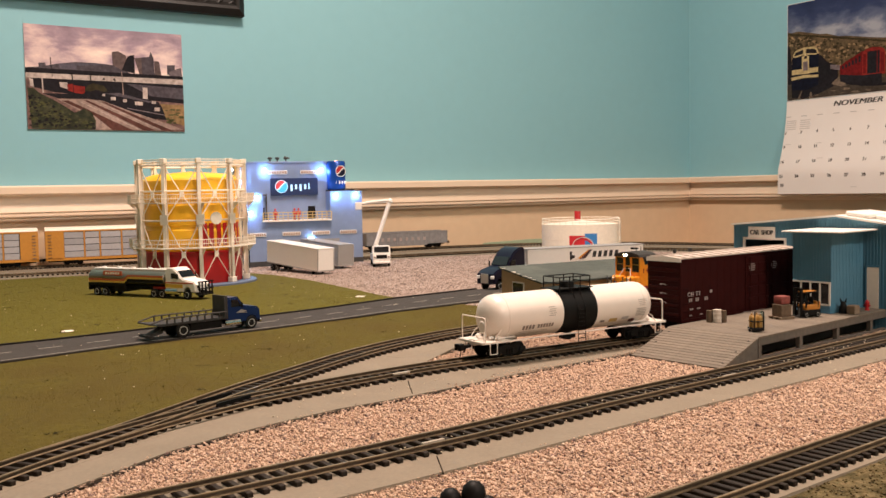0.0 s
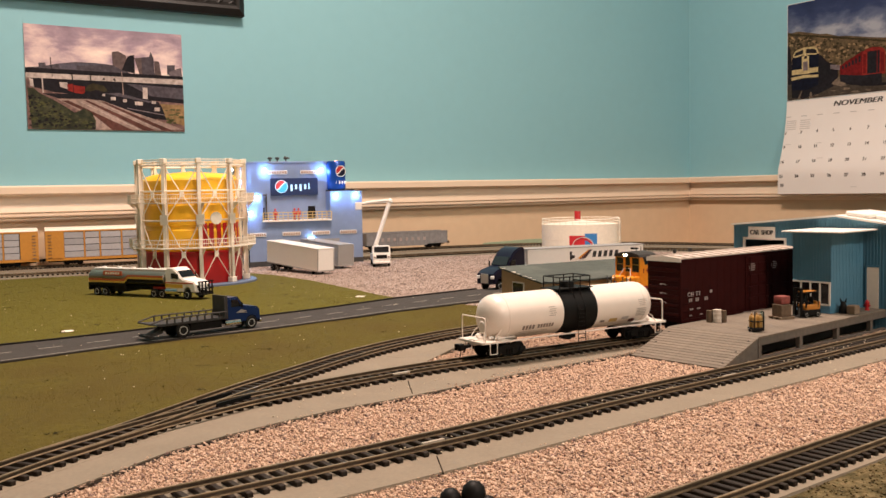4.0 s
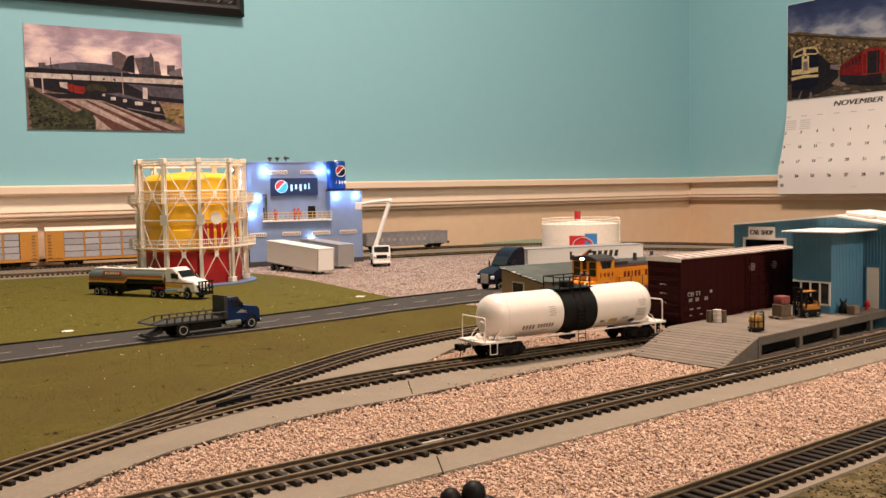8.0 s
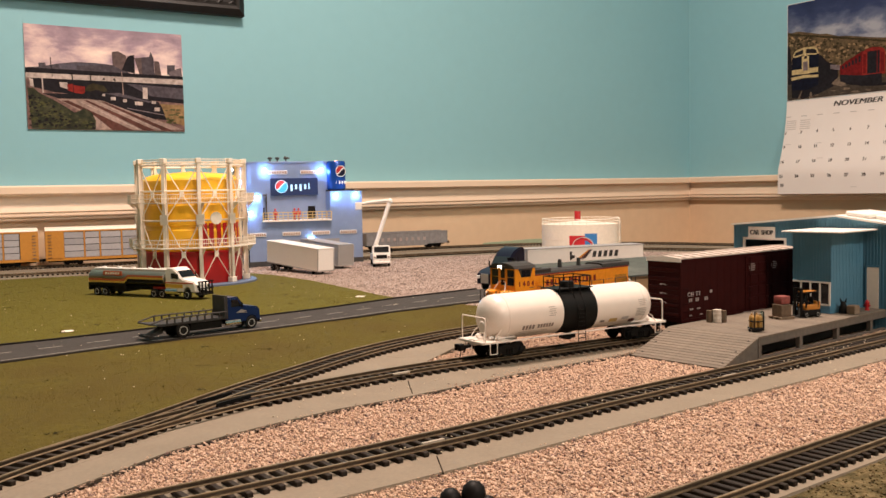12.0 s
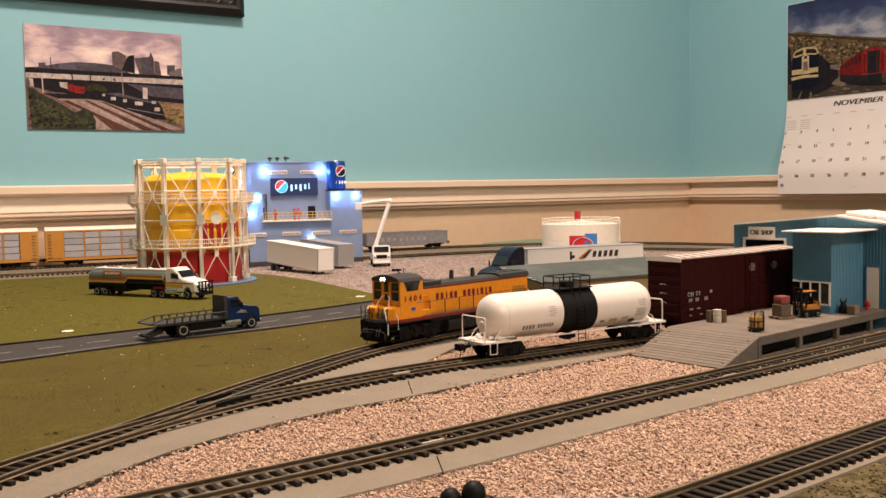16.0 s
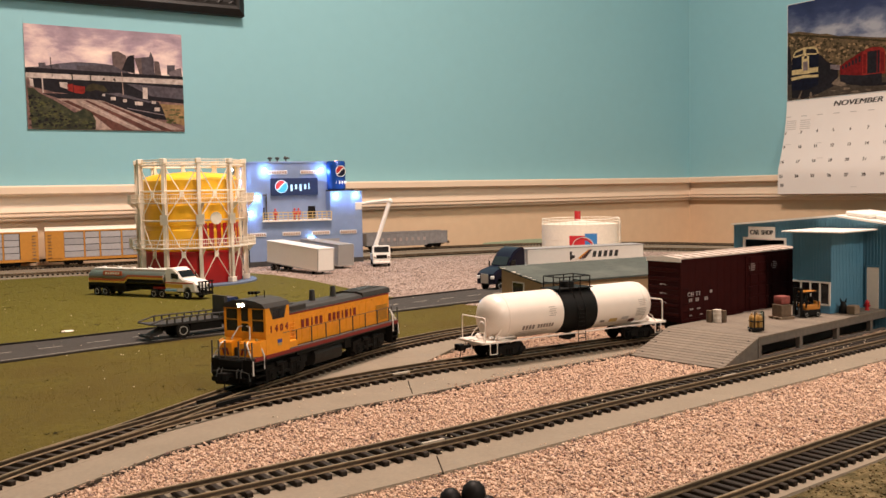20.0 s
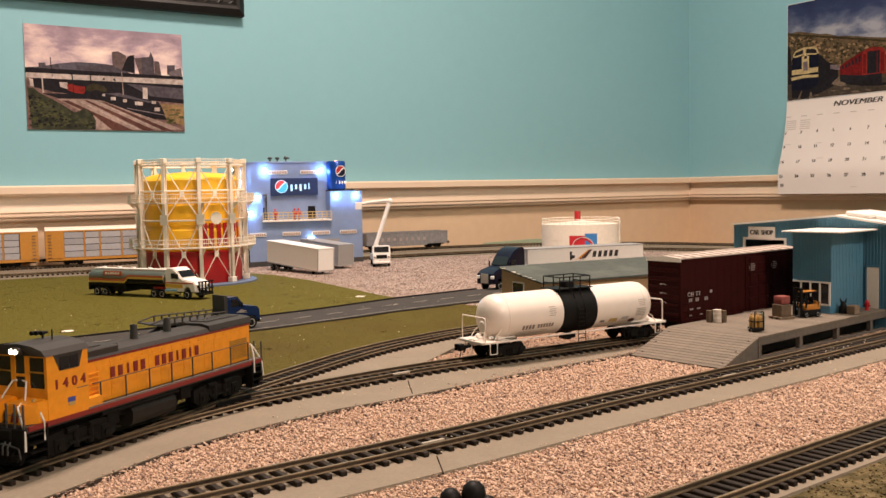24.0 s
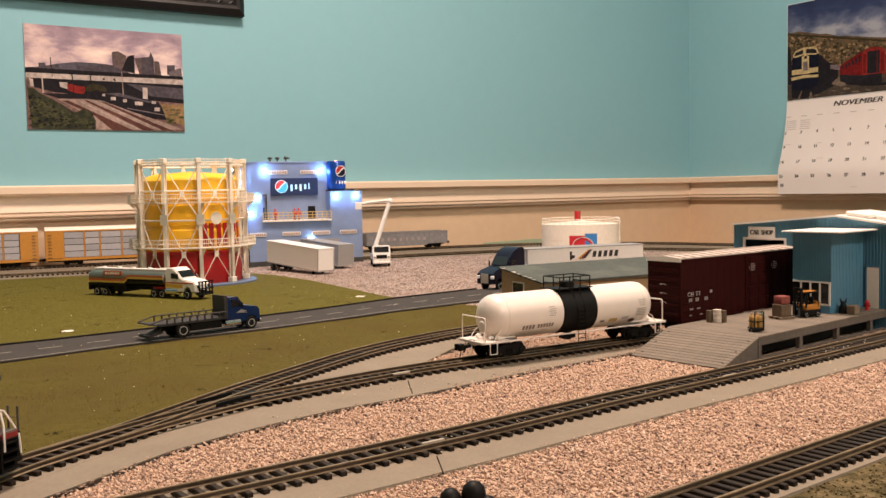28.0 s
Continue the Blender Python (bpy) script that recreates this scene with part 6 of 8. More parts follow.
def autorack(x):
    px_, py_, h = along(OUTER, x)
    t = thing("autorack_car", place(px_, py_, 0, h), "yellow and silver autorack car on the far track", "freight car", "autoracks by the wall")
    L, hw = 306.0, 17.5
    part("body_core", box(BM(), -L / 2 + 2, L / 2 - 2, -hw + 1.5, hw - 1.5, 9, 62), DARKGREY, t)
    part("roof", prism(BM(), [(-hw - 0.6, 61), (-hw + 1, 64.5), (-5, 67), (5, 67), (hw - 1, 64.5), (hw + 0.6, 61)], -L / 2, L / 2, "x"), OFFWHITE, t, "pale curved roof")
    part("side_sill", box(BM(), -L / 2, L / 2, -hw - 0.5, hw + 0.5, 8.5, 13), RACKYELLOW, t, "yellow side sill")
    part("top_rail", box(BM(), -L / 2, L / 2, -hw - 0.4, hw + 0.4, 58.5, 61.4), RACKYELLOW, t, "yellow top rail")
    for s in (-1, 1):
        for e in (-1, 1):
            p = part("end_panel", box(BM(), min(e * 124, e * L / 2), max(e * 124, e * L / 2), s * hw - 0.5, s * hw + 0.5, 10, 59), RACKYELLOW, t, "yellow end panel")
            bm = BM()
            for k in range(8):
                rod(bm, [(e * 149, s * (hw + 1.1), 14 + k * 5.6), (e * 143, s * (hw + 1.1), 14 + k * 5.6)], 0.5, 5)
            part("ladder", bm, DARKGREY, p, "side ladder")
        wide = (1.12, 0.84, 1.18, 0.95, 1.05, 0.9, 1.1, 0.86)
        for k in range(8):
            x0 = -124 + 31 * sum(wide[:k])
            x1 = x0 + 31 * wide[k]
            part("post", box(BM(), x0 - 1.2, x0 + 1.2, s * hw - 0.7, s * hw + 0.7, 12, 59), RACKYELLOW, t, "yellow side post")
            for j in range(4):
                z = 13.5 + j * 11.3
                part("side_screen", box(BM(), x0 + 1.6, x1 - 1.6, s * (hw - 0.4) - 0.3, s * (hw - 0.4) + 0.3, z, z + 10.2, 0.2), RACKSILVER, t)
    part("underframe", box(BM(), -L / 2 + 4, L / 2 - 4, -9, 9, 5.5, 8.6), UNDER, t)
    truck(t, -108, 21, 5.2)
    truck(t, 108, 21, 5.2)
    coupler(t, -L / 2, 9, -1)
    coupler(t, L / 2, 9, 1)
    return t


RACKYELLOW = mat("rack_yellow", (0.5, 0.22, 0.03), 0.5, grain=0.06)
RACKSILVER = mat("galvanised_screen", (0.37, 0.36, 0.37), 0.5, 0.0, grain=0.08, obvary=0.16)
autorack(-559)
autorack(-845)


def gondola(x):
    px_, py_, h = along(OUTER, x)
    t = thing("gondola_car", place(px_, py_, 0, h), "long grey open gondola car on the far track", "freight car")
    L, hw = 182.0, 16.0
    bm = BM()
    for s in (-1, 1):
        box(bm, -L / 2, L / 2, s * hw - 0.7, s * hw + 0.7, 9, 33)
        box(bm, -L / 2, L / 2, s * hw - 1.3, s * hw + 1.3, 32, 34.4)
        box(bm, s * L / 2 - 0.7, s * L / 2 + 0.7, -hw, hw, 9, 33)
        for k in range(15):
            xx = -L / 2 + 2 + (L - 4) * k / 14
            box(bm, xx - 0.8, xx + 0.8, s * (hw + 0.7) - 0.7, s * (hw + 0.7) + 0.7, 9, 32)
    box(bm, -L / 2, L / 2, -hw, hw, 8, 9.6)
    for s in (-1, 1):
        prism(bm, [(-50, 9.2), (-40, 5.4), (40, 5.4), (50, 9.2)], s * hw - 0.6, s * hw + 0.6, "y")
    part("tub", bm, GONDGREY, t, "grey ribbed tub")
    for k in range(8):
        part("name_bar", box(BM(), -60 + k * 13.5, -54 + k * 13.5, -hw - 1.55, -hw - 1.42, 16, 23), PALEPRINT, t)
    part("underframe", box(BM(), -L / 2 + 4, L / 2 - 4, -7, 7, 5.5, 8), UNDER, t)
    truck(t, -64)
    truck(t, 64)
    coupler(t, -L / 2, 9, -1)
    coupler(t, L / 2, 9, 1)


GONDGREY = mat("weathered_gondola_grey", (0.21, 0.2, 0.2), 0.6, grain=0.15, scale=120)
gondola(-78)


# ---- the car shop, its dock and what stands on it ----
TRK = Vector((0.76, 0.65)).normalized()
TANG = math.degrees(math.atan2(TRK.y, TRK.x))
SHOP = Vector((361.0, 795.0))      # where the office meets the gable wall


def car_shop():
    # local frame: x along the tracks, y across to the left (away from the viewer), z from the ground
    t = thing("car_shop_building", place(SHOP.x, SHOP.y, -6, TANG), "blue corrugated car shop with white trim and office", "workshop")
    YL, YR, L = 127.0, -24.0, 220.0
    ridge, ez, rz = 26.0, 86.5, 95.0
    ezr = 88.0
    # gable wall with the train door
    d0, d1, dz = 75.0, 114.5, 73.0
    bm = BM()
    prism(bm, [(YR, 0), (YR, ezr), (ridge, rz), (d0, rz - (rz - ez) * (d0 - ridge) / (YL - ridge)), (d0, 0)], 0, 2.5, "x")
    prism(bm, [(d0, dz), (d0, rz - (rz - ez) * (d0 - ridge) / (YL - ridge)), (d1, rz - (rz - ez) * (d1 - ridge) / (YL - ridge)), (d1, dz)], 0, 2.5, "x")
    prism(bm, [(d1, 0), (d1, rz - (rz - ez) * (d1 - ridge) / (YL - ridge)), (YL, ez), (YL, 0)], 0, 2.5, "x")
    part("gable_wall", bm, BLUEPLATE, t, "blue corrugated gable wall")
    bm = BM()
    y = YR + 1
    while y < YL:
        top = (rz - (rz - ez) * (y - ridge) / (YL - ridge)) if y > ridge else (rz - (rz - ezr) * (ridge - y) / (ridge - YR))
        lo = dz + 1 if d0 - 2 < y < d1 + 2 else 0
        box(bm, -0.5, 0, y - 0.45, y + 0.45, lo, top - 2)
        y += 2.7
    part("gable_ribs", bm, BLUEPLATE, t)
    part("side_wall", box(BM(), 2.5, L, YL - 2.5, YL, 0, ez), BLUEPLATE, t)
    part("side_wall", box(BM(), 2.5, L, YR, YR + 2.5, 0, ezr), BLUEPLATE, t)
    part("back_wall", box(BM(), L - 2.5, L, YR + 2.5, YL - 2.5, 0, ez), BLUEPLATE, t)
    for a, b in (((YL + 0.8, ez - 0.2), (ridge, rz + 0.2)), ((ridge, rz + 0.2), (YR - 3, ezr - 0.4))):
        part("roof_slope", prism(BM(), [a, b, (b[0], b[1] + 1.6), (a[0], a[1] + 1.6)], -3.5, L + 3, "x"), WHITE, t, "white roof slope")
    bm = box(BM(), -0.9, 0.6, d0 - 2.2, d0, 0, dz + 2)
    box(bm, -0.9, 0.6, d1, d1 + 2.2, 0, dz + 2)
    box(bm, -0.9, 0.6, d0 - 2.2, d1 + 2.2, dz, dz + 2.2)
    part("door_frame", bm, WHITE, t, "white train door frame")
    # added black sheet standing in for the shade inside the doorway
    part("inner_dark", box(BM(), 60, 62, d0 - 10, d1 + 10, 0, 80), BLACK, t, "black sheet added for the dark of the interior")
    # sign
    s = part("sign", box(BM(), -2.2, -0.7, 83.5, 110.5, 74.2, 85.2, 0.2), WHITE, t, "white sign with black lettering")
    words("sign_text", "CAR  SHOP", 6.2, INK, s, place(-2.3, 97, 79.7, -90) @ pose(0, 0, 0, 90), "black lettering", 0.74, bold=0.35)
    # white personnel door beside the office
    part("side_door", box(BM(), -1.0, -0.2, -11.4, -1.6, 17.5, 52.5), DOORBEIGE, t, "plain beige door")
    bm = box(BM(), -1.2, 0.1, -1.6, -0.4, 17.5, 53.5)
    box(bm, -1.2, 0.1, -12.6, -0.4, 52.5, 54)
    part("side_door_frame", bm, BLUEPLATE, t)
    # office in front of the gable
    oz, ox, oy = 82.0, -56.0, 35.4
    bm = box(BM(), ox, ox + 2, 2, oy, 17, 84)
    blue_rib = BM()
    k = 2.6
    while k < oy:
        box(blue_rib, ox - 0.4, ox, k - 0.4, k + 0.4, 44.6, 84)
        k += 2.5
    part("office_end_wall", bm, BLUEPLATE, t, "blue office wall")
    part("office_ribs", blue_rib, BLUEPLATE, t)
    part("office_side_wall", box(BM(), ox + 2, -0.6, 2, 4, 17, 84), BLUEPLATE, t)
    bm = BM()
    k = ox + 1.2
    while k < -1:
        box(bm, k - 0.4, k + 0.4, 1.75, 2, 17, 84)
        k += 2.5
    part("office_ribs", bm, BLUEPLATE, t)
    part("office_side_wall", box(BM(), ox + 2, -0.6, oy - 2, oy, 17, 84), BLUEPLATE, t)
    part("office_roof", box(BM(), ox - 7, -0.6, -10.5, oy + 7, 84, 85.3, 0.3), WHITE, t, "white flat roof slab")
    # windows on the end wall
    w = part("window_band", box(box(BM(), ox - 1.4, ox, 2.4, oy - 0.4, 42.4, 43.6), ox - 1.4, ox, 2.4, oy - 0.4, 24, 25.2), WHITE, t, "white window frame")
    for k in range(4):
        y0 = 2.4 + k * 8.3
        part("mullion", box(BM(), ox - 1.4, ox, y0, y0 + 1.2, 25.2, 42.4), WHITE, w)
        part("pane", box(BM(), ox - 0.6, ox - 0.3, y0 + 1.2, y0 + 8.1, 25.2, 42.4), GLASS, w, "dark window pane")
    bm = BM()
    for k in range(2):
        box(bm, ox - 0.8, ox, 2.3, oy - 0.3, 17.6 + k * 3.2, 20.6 + k * 3.2, 0.2)
    part("lap_siding", bm, PALEBLUE2, t, "lighter blue lap boards under the window")
    # white ducts lying on the roof
    for x, y, w in ((6, 11, 22), (12, -13, 22)):
        solo("roof_duct", box(BM(), 0, 46, -w / 2, w / 2, 0, 4.6, 2.0, 3), WHITE, place(SHOP.x, SHOP.y, -6, TANG) @ place(x, y, 96.4 - 0.14 * (26 - y), 0, 7.5), "rounded white duct lying on the car shop roof", "roof duct", "roof ducts", smooth=True)
    return t


PALEBLUE2 = mat("lighter_blue_boards", (0.08, 0.24, 0.4), 0.5, grain=0.06)
DOORBEIGE = mat("beige_door", (0.86, 0.72, 0.58), 0.5, grain=0.03)
car_shop()

# the loading dock: deck planks, ramp planks, face beam and posts
DOCKM = place(221.0, 652.0, -6, TANG)   # local x along the tracks, y away from the near track
dock = thing("loading_dock", DOCKM, "weathered grey timber loading dock with a plank ramp", "loading dock")
DZ = 17.5
DW = 76.0
part("deck_core", box(BM(), 0, 300, 1, DW, DZ - 3, DZ - 1.2), DOCK, dock)
bm = box(BM(), 0, 300, 0, 2.5, DZ - 6.5, DZ - 0.3)
part("edge_beam", bm, DOCK, dock, "dark edge beam")
for k in range(6):
    x = 1 + k * 57
    part("dock_post", box(BM(), x, x + 4, 0.4, 4, 0, DZ - 6.5, 0.2), DOCK, dock, "dark dock post")
# added black sheet behind the posts for the shade beneath the deck
part("dock_back", box(BM(), 0, 300, 14, 16, 0, DZ - 3), BLACK, dock)
part("dock_sill", box(BM(), 0, 300, 0.2, 3, 0, 2.2, 0.2), DOCK, dock)
n = 44
pl = None
for k in range(n):
    m = place(k * 300 / n, 0, 0)
    if pl is None:
        pl = part("deck_plank", box(BM(), 0.15, 300 / n - 0.15, -0.4, DW, DZ - 1.2, DZ, 0.15), PLANK, dock, "", m)
    else:
        again(pl, m)
RL = 46.0
ra = math.degrees(math.atan2(DZ - 1.5, RL))
part("ramp_core", prism(BM(), [(0, 0), (0, DZ - 1.4), (-RL, 0.2), (-RL, 0)], 0.5, DW - 0.5, "y"), DOCK, dock)
n = 13
pl = None
for k in range(n):
    m = place(0, 0, DZ, 0, 0, -ra) @ place(-(k + 1) * RL * 1.06 / n, 0, -1.2)
    if pl is None:
        pl = part("ramp_plank", box(BM(), 0.15, RL * 1.06 / n - 0.15, -0.4, DW, 0, 1.1, 0.15), PLANK, dock, "", m)
    else:
        again(pl, m)
for x, y in ((-8, 3), (-24, 3), (-40, 3), (-8, 70), (-24, 70), (-40, 70)):
    part("bolt_head", lathe(BM(), [(0.01, 0), (0.8, 0), (0.6, 0.4), (0.01, 0.4)], 8), BLACK, dock, "", place(x, y, DZ + x * (DZ - 1.5) / RL + 0.25))


def on_dock(x, y, rz=0.0):
    return DOCKM @ place(x, y, DZ, rz)


def forklift(m):
    t = thing("forklift", m, "orange and black toy forklift on the dock", "forklift")
    part("body", box(box(BM(), -9, 6, -5.0, 5.0, 5.6, 10.4, 0.8), -9.4, -5, -4.9, 4.9, 5.8, 12.6, 1.0, 2), LIFTORANGE, t, "orange body")
    part("floor_pan", box(BM(), -9.4, 9, -5.3, 5.3, 1.2, 5.8, 0.5), BLACK, t, "black chassis skirt")
    for x in (-6.8, 5.6):
        for y in (-4.5, 4.5):
            part("guard_post", rod(BM(), [(x, y, 8), (x * 0.92, y, 20)], 0.75), BLACK, t, "black overhead guard post")
    part("cage_top", box(box(box(BM(), -7.2, 6.2, -5.0, -4.0, 19.4, 20.6, 0.2), -7.2, 6.2, 4.0, 5.0, 19.4, 20.6, 0.2), -7.2, -6.0, -5.0, 5.0, 19.4, 20.6, 0.2), BLACK, t, "black roof frame")
    part("roof_panel", box(BM(), -5.9, 6.1, -3.9, 3.9, 19.9, 20.9, 0.2), LIFTORANGE, t, "orange roof panel")
    part("seat", box(box(BM(), -4, 1, -2.4, 2.4, 10.2, 12, 0.5), -4.6, -3, -2.4, 2.4, 11, 16, 0.5), BLACK, t, "black seat")
    part("steering_column", rod(BM(), [(5, 0, 9), (3, 0, 14.5)], 0.5), BLACK, t)
    for y in (-3.4, 3.4):
        part("mast_channel", box(BM(), 9, 11, y - 0.8, y + 0.8, 1, 24), BLACK, t, "black lifting mast")
    for z in (8, 16, 23):
        part("mast_crossbar", box(BM(), 9.2, 10.8, -2.6, 2.6, z, z + 1), BLACK, t)
    for y in (-2.8, 2.8):
        part("fork", box(box(BM(), 11, 24, y - 0.8, y + 0.8, 1.2, 2), 11, 12, y - 0.8, y + 0.8, 1.2, 8), DARKGREY, t)
    for x in (-6, 6):
        for y in (-4.6, 4.6):
            tyre(t, x, y, 2.4, 2.0)


LIFTORANGE = mat("forklift_orange", (0.44, 0.17, 0.02), 0.45, grain=0.08)


def pallet_load(m):
    t = thing("pallet", m @ Matrix.Diagonal((0.74, 0.74, 0.74, 1)), "wooden pallet under stacked crates on the dock", "pallet")
    for k in range(6):
        part("slat", box(BM(), -10, 10, -9 + k * 3.2, -6.6 + k * 3.2, 2, 2.8), PALLETW, t)
    for y in (-8.5, -0.6, 7.3):
        part("runner", box(BM(), -10, 10, y, y + 1.4, 0, 2), PALLETW, t)
    solo("crate", box(BM(), -7.2, 7.2, -7, 7, 0, 13, 0.5), CRATEBROWN, m @ place(0, 0, 2.1) @ Matrix.Diagonal((0.74, 0.74, 0.74, 1)), "brown wrapped crate on the pallet", "crate")
    solo("cargo_bale", box(BM(), -6.4, 6.4, -6.2, 6.2, 0, 9, 1.6, 2), BALERED, m @ place(0.2, 0, 11.7) @ Matrix.Diagonal((0.74, 0.74, 0.74, 1)), "dull red bale on top of the crate", "bale", smooth=True)


PALLETW = mat("pallet_wood", (0.2, 0.14, 0.09), 0.8, grain=0.15)
CRATEBROWN = mat("crate_brown", (0.11, 0.07, 0.04), 0.7, grain=0.2, scale=300)
BALERED = mat("bale_red", (0.2, 0.045, 0.035), 0.7, grain=0.15, scale=300)
BOTTLE = mat("ochre_bottle", (0.36, 0.2, 0.045), 0.5, grain=0.15)
BOTTLEGREEN = mat("grey_green_bottle", (0.09, 0.12, 0.09), 0.5, grain=0.15)
DRUMW = mat("dirty_white_drum", (0.62, 0.54, 0.46), 0.5, grain=0.1)
forklift(on_dock(116.5, 26, 163))
pallet_load(on_dock(93, 35, -17))
# drums by the ramp
solo("white_drum", lathe(BM(), [(0.01, 0), (3.2, 0), (3.4, 0.4), (3.2, 3), (3.5, 3.4), (3.2, 3.8), (3.2, 6.4), (3.5, 6.8), (3.2, 7.2), (3.2, 9.8), (3.4, 10.2), (0.01, 10.2)], 20), DRUMW, on_dock(41, 60), "dirty white ribbed drum on the dock", "drum", "dock drums", smooth=True)
for x, y in ((39, 65.5), (45.5, 57.5)):
    solo("brown_drum", lathe(BM(), [(0.01, 0), (2.5, 0), (2.7, 4.5), (2.5, 9.2), (0.01, 9.2)], 16), CRATEBROWN, on_dock(x, y), "dark brown drum beside the white drum", "drum", "dock drums", smooth=True)
c = thing("bottle_cart", on_dock(20, 14, 60), "dark hand cart loaded with ochre gas bottles", "cart")
part("cart_base", box(BM(), -4.6, 4.6, -4.2, 4.2, 1, 3.4, 0.4), BLACK, c, "black cart platform")
part("cart_handle", rod(BM(), [(-4.4, -3.6, 3), (-4.8, -3.4, 15), (-4.8, 3.4, 15), (-4.4, 3.6, 3)], 0.5), BLACK, c, "black cart handle")
for x, y in ((-2.1, -2.1), (2.2, -2.0), (-2.0, 2.1), (2.1, 2.2)):
    b = part("bottle", lathe(BM(), [(0.01, 3.4), (1.85, 3.4), (1.95, 4), (1.95, 10.2), (1.4, 11.6), (0.7, 12.2), (0.7, 13.2), (0.01, 13.2)], 14, "z", (x, y, 0)), BOTTLE, c, "ochre gas bottle", smooth=True)
part("bottle_strap", box(BM(), -4.3, 4.3, -4.3, 4.3, 7.4, 8.2, 0.3), BLACK, c, "dark strap round the bottles")
for y in (-4.2, 4.2):
    tyre(c, 1.5, y, 1.5, 1.2)
solo("gas_bottle", lathe(BM(), [(0.01, 0), (2.2, 0), (2.2, 10), (1.5, 12), (0.8, 12.4), (0.8, 14), (0.01, 14)], 16), BOTTLEGREEN, on_dock(31, 16), "grey-green upright gas bottle on the dock", "gas bottle", smooth=True)
solo("crate_bin", box(BM(), -4.3, 4.3, -3.6, 3.6, 0, 7.2, 0.6), PALLETW, on_dock(154, 6.5, 0), "small brown bin against the office wall", "bin")
bm = lathe(BM(), [(0.01, 0), (4.2, 0), (4.6, 2.5), (3.8, 6.5), (2.6, 10), (1.6, 12), (0.01, 12.4)], 14)
for s in (-1, 1):
    cyl(bm, (s * 1.4, -s * 1.2, 11), (s * 2.6, -s * 2.2, 15.2), 1.4, 0.25, n=8)
solo("black_sack", bm, BLACK, on_dock(153, 14.2, 0) @ Matrix.Diagonal((0.8, 0.8, 0.82, 1)), "small black sack with two knotted corners", "sack", smooth=True)
e = thing("fire_hydrant", on_dock(184, 9, 0) @ Matrix.Diagonal((0.8, 0.8, 0.8, 1)), "small red fire hydrant beside the office", "hydrant")
part("hydrant_body", lathe(BM(), [(0.01, 0), (2.6, 0), (2.6, 1), (1.9, 1.4), (1.9, 7), (2.4, 7.4), (2.4, 8.2), (1.4, 10), (0.6, 10.6), (0.01, 11)], 14), RED, e, smooth=True)
part("hydrant_outlet", cyl(BM(), (0, -3.2, 5), (0, 3.2, 5), 1.1, n=10), RED, e, smooth=True)


# ---- the low tan building beyond the loop ----
def depot():
    u = Vector((0.87, 0.49)).normalized()
    t = thing("low_depot", place(99, 938, -5.6, math.degrees(math.atan2(u.y, u.x))), "low tan building with a grey-green sloping roof", "depot")
    L, D, h0, h1 = 210.0, 74.0, 28.5, 39.0
    bm = BM()
    prism(bm, [(0, 0), (D, 0), (D, h1), (0, h0)], 0, 2, "x")
    part("end_wall", bm, TAN, t, "tan stucco end wall")
    part("front_wall", box(BM(), 2, L, 0, 2, 0, h0), TAN, t)
    part("back_wall", box(BM(), 2, L, D - 2, D, 0, h1 - 0.3), TAN, t)
    part("end_wall", prism(BM(), [(2, 0), (D - 2, 0), (D - 2, h1 - 0.3), (2, h0)], L - 2, L, "x"), TAN, t)
    part("roof", prism(BM(), [(-4, h0 - 0.5), (D + 3, h1 + 0.2), (D + 3, h1 + 2), (-4, h0 + 1.4)], -3, L + 3, "x"), ROOFGREEN, t, "grey-green felt roof with worn edge")
    rnd = random.Random(5)
    for k in range(9):
        y = rnd.uniform(8, 70)
        part("roof_chip", box(BM(), -3.4, -3.4 + rnd.uniform(2, 4), y, y + rnd.uniform(2, 5), h0 + 1.5 + y * 0.14, h0 + 2.1 + y * 0.14), OFFWHITE, t, "chipped pale edge")
    w = part("window", box(BM(), -0.6, 0.2, 31, 53, 14, 27, 0.2), WHITE, t, "white framed window")
    part("pane", box(BM(), -0.9, -0.6, 32.4, 51.6, 15.4, 25.6), GLASS, w, "dark pane")


depot()


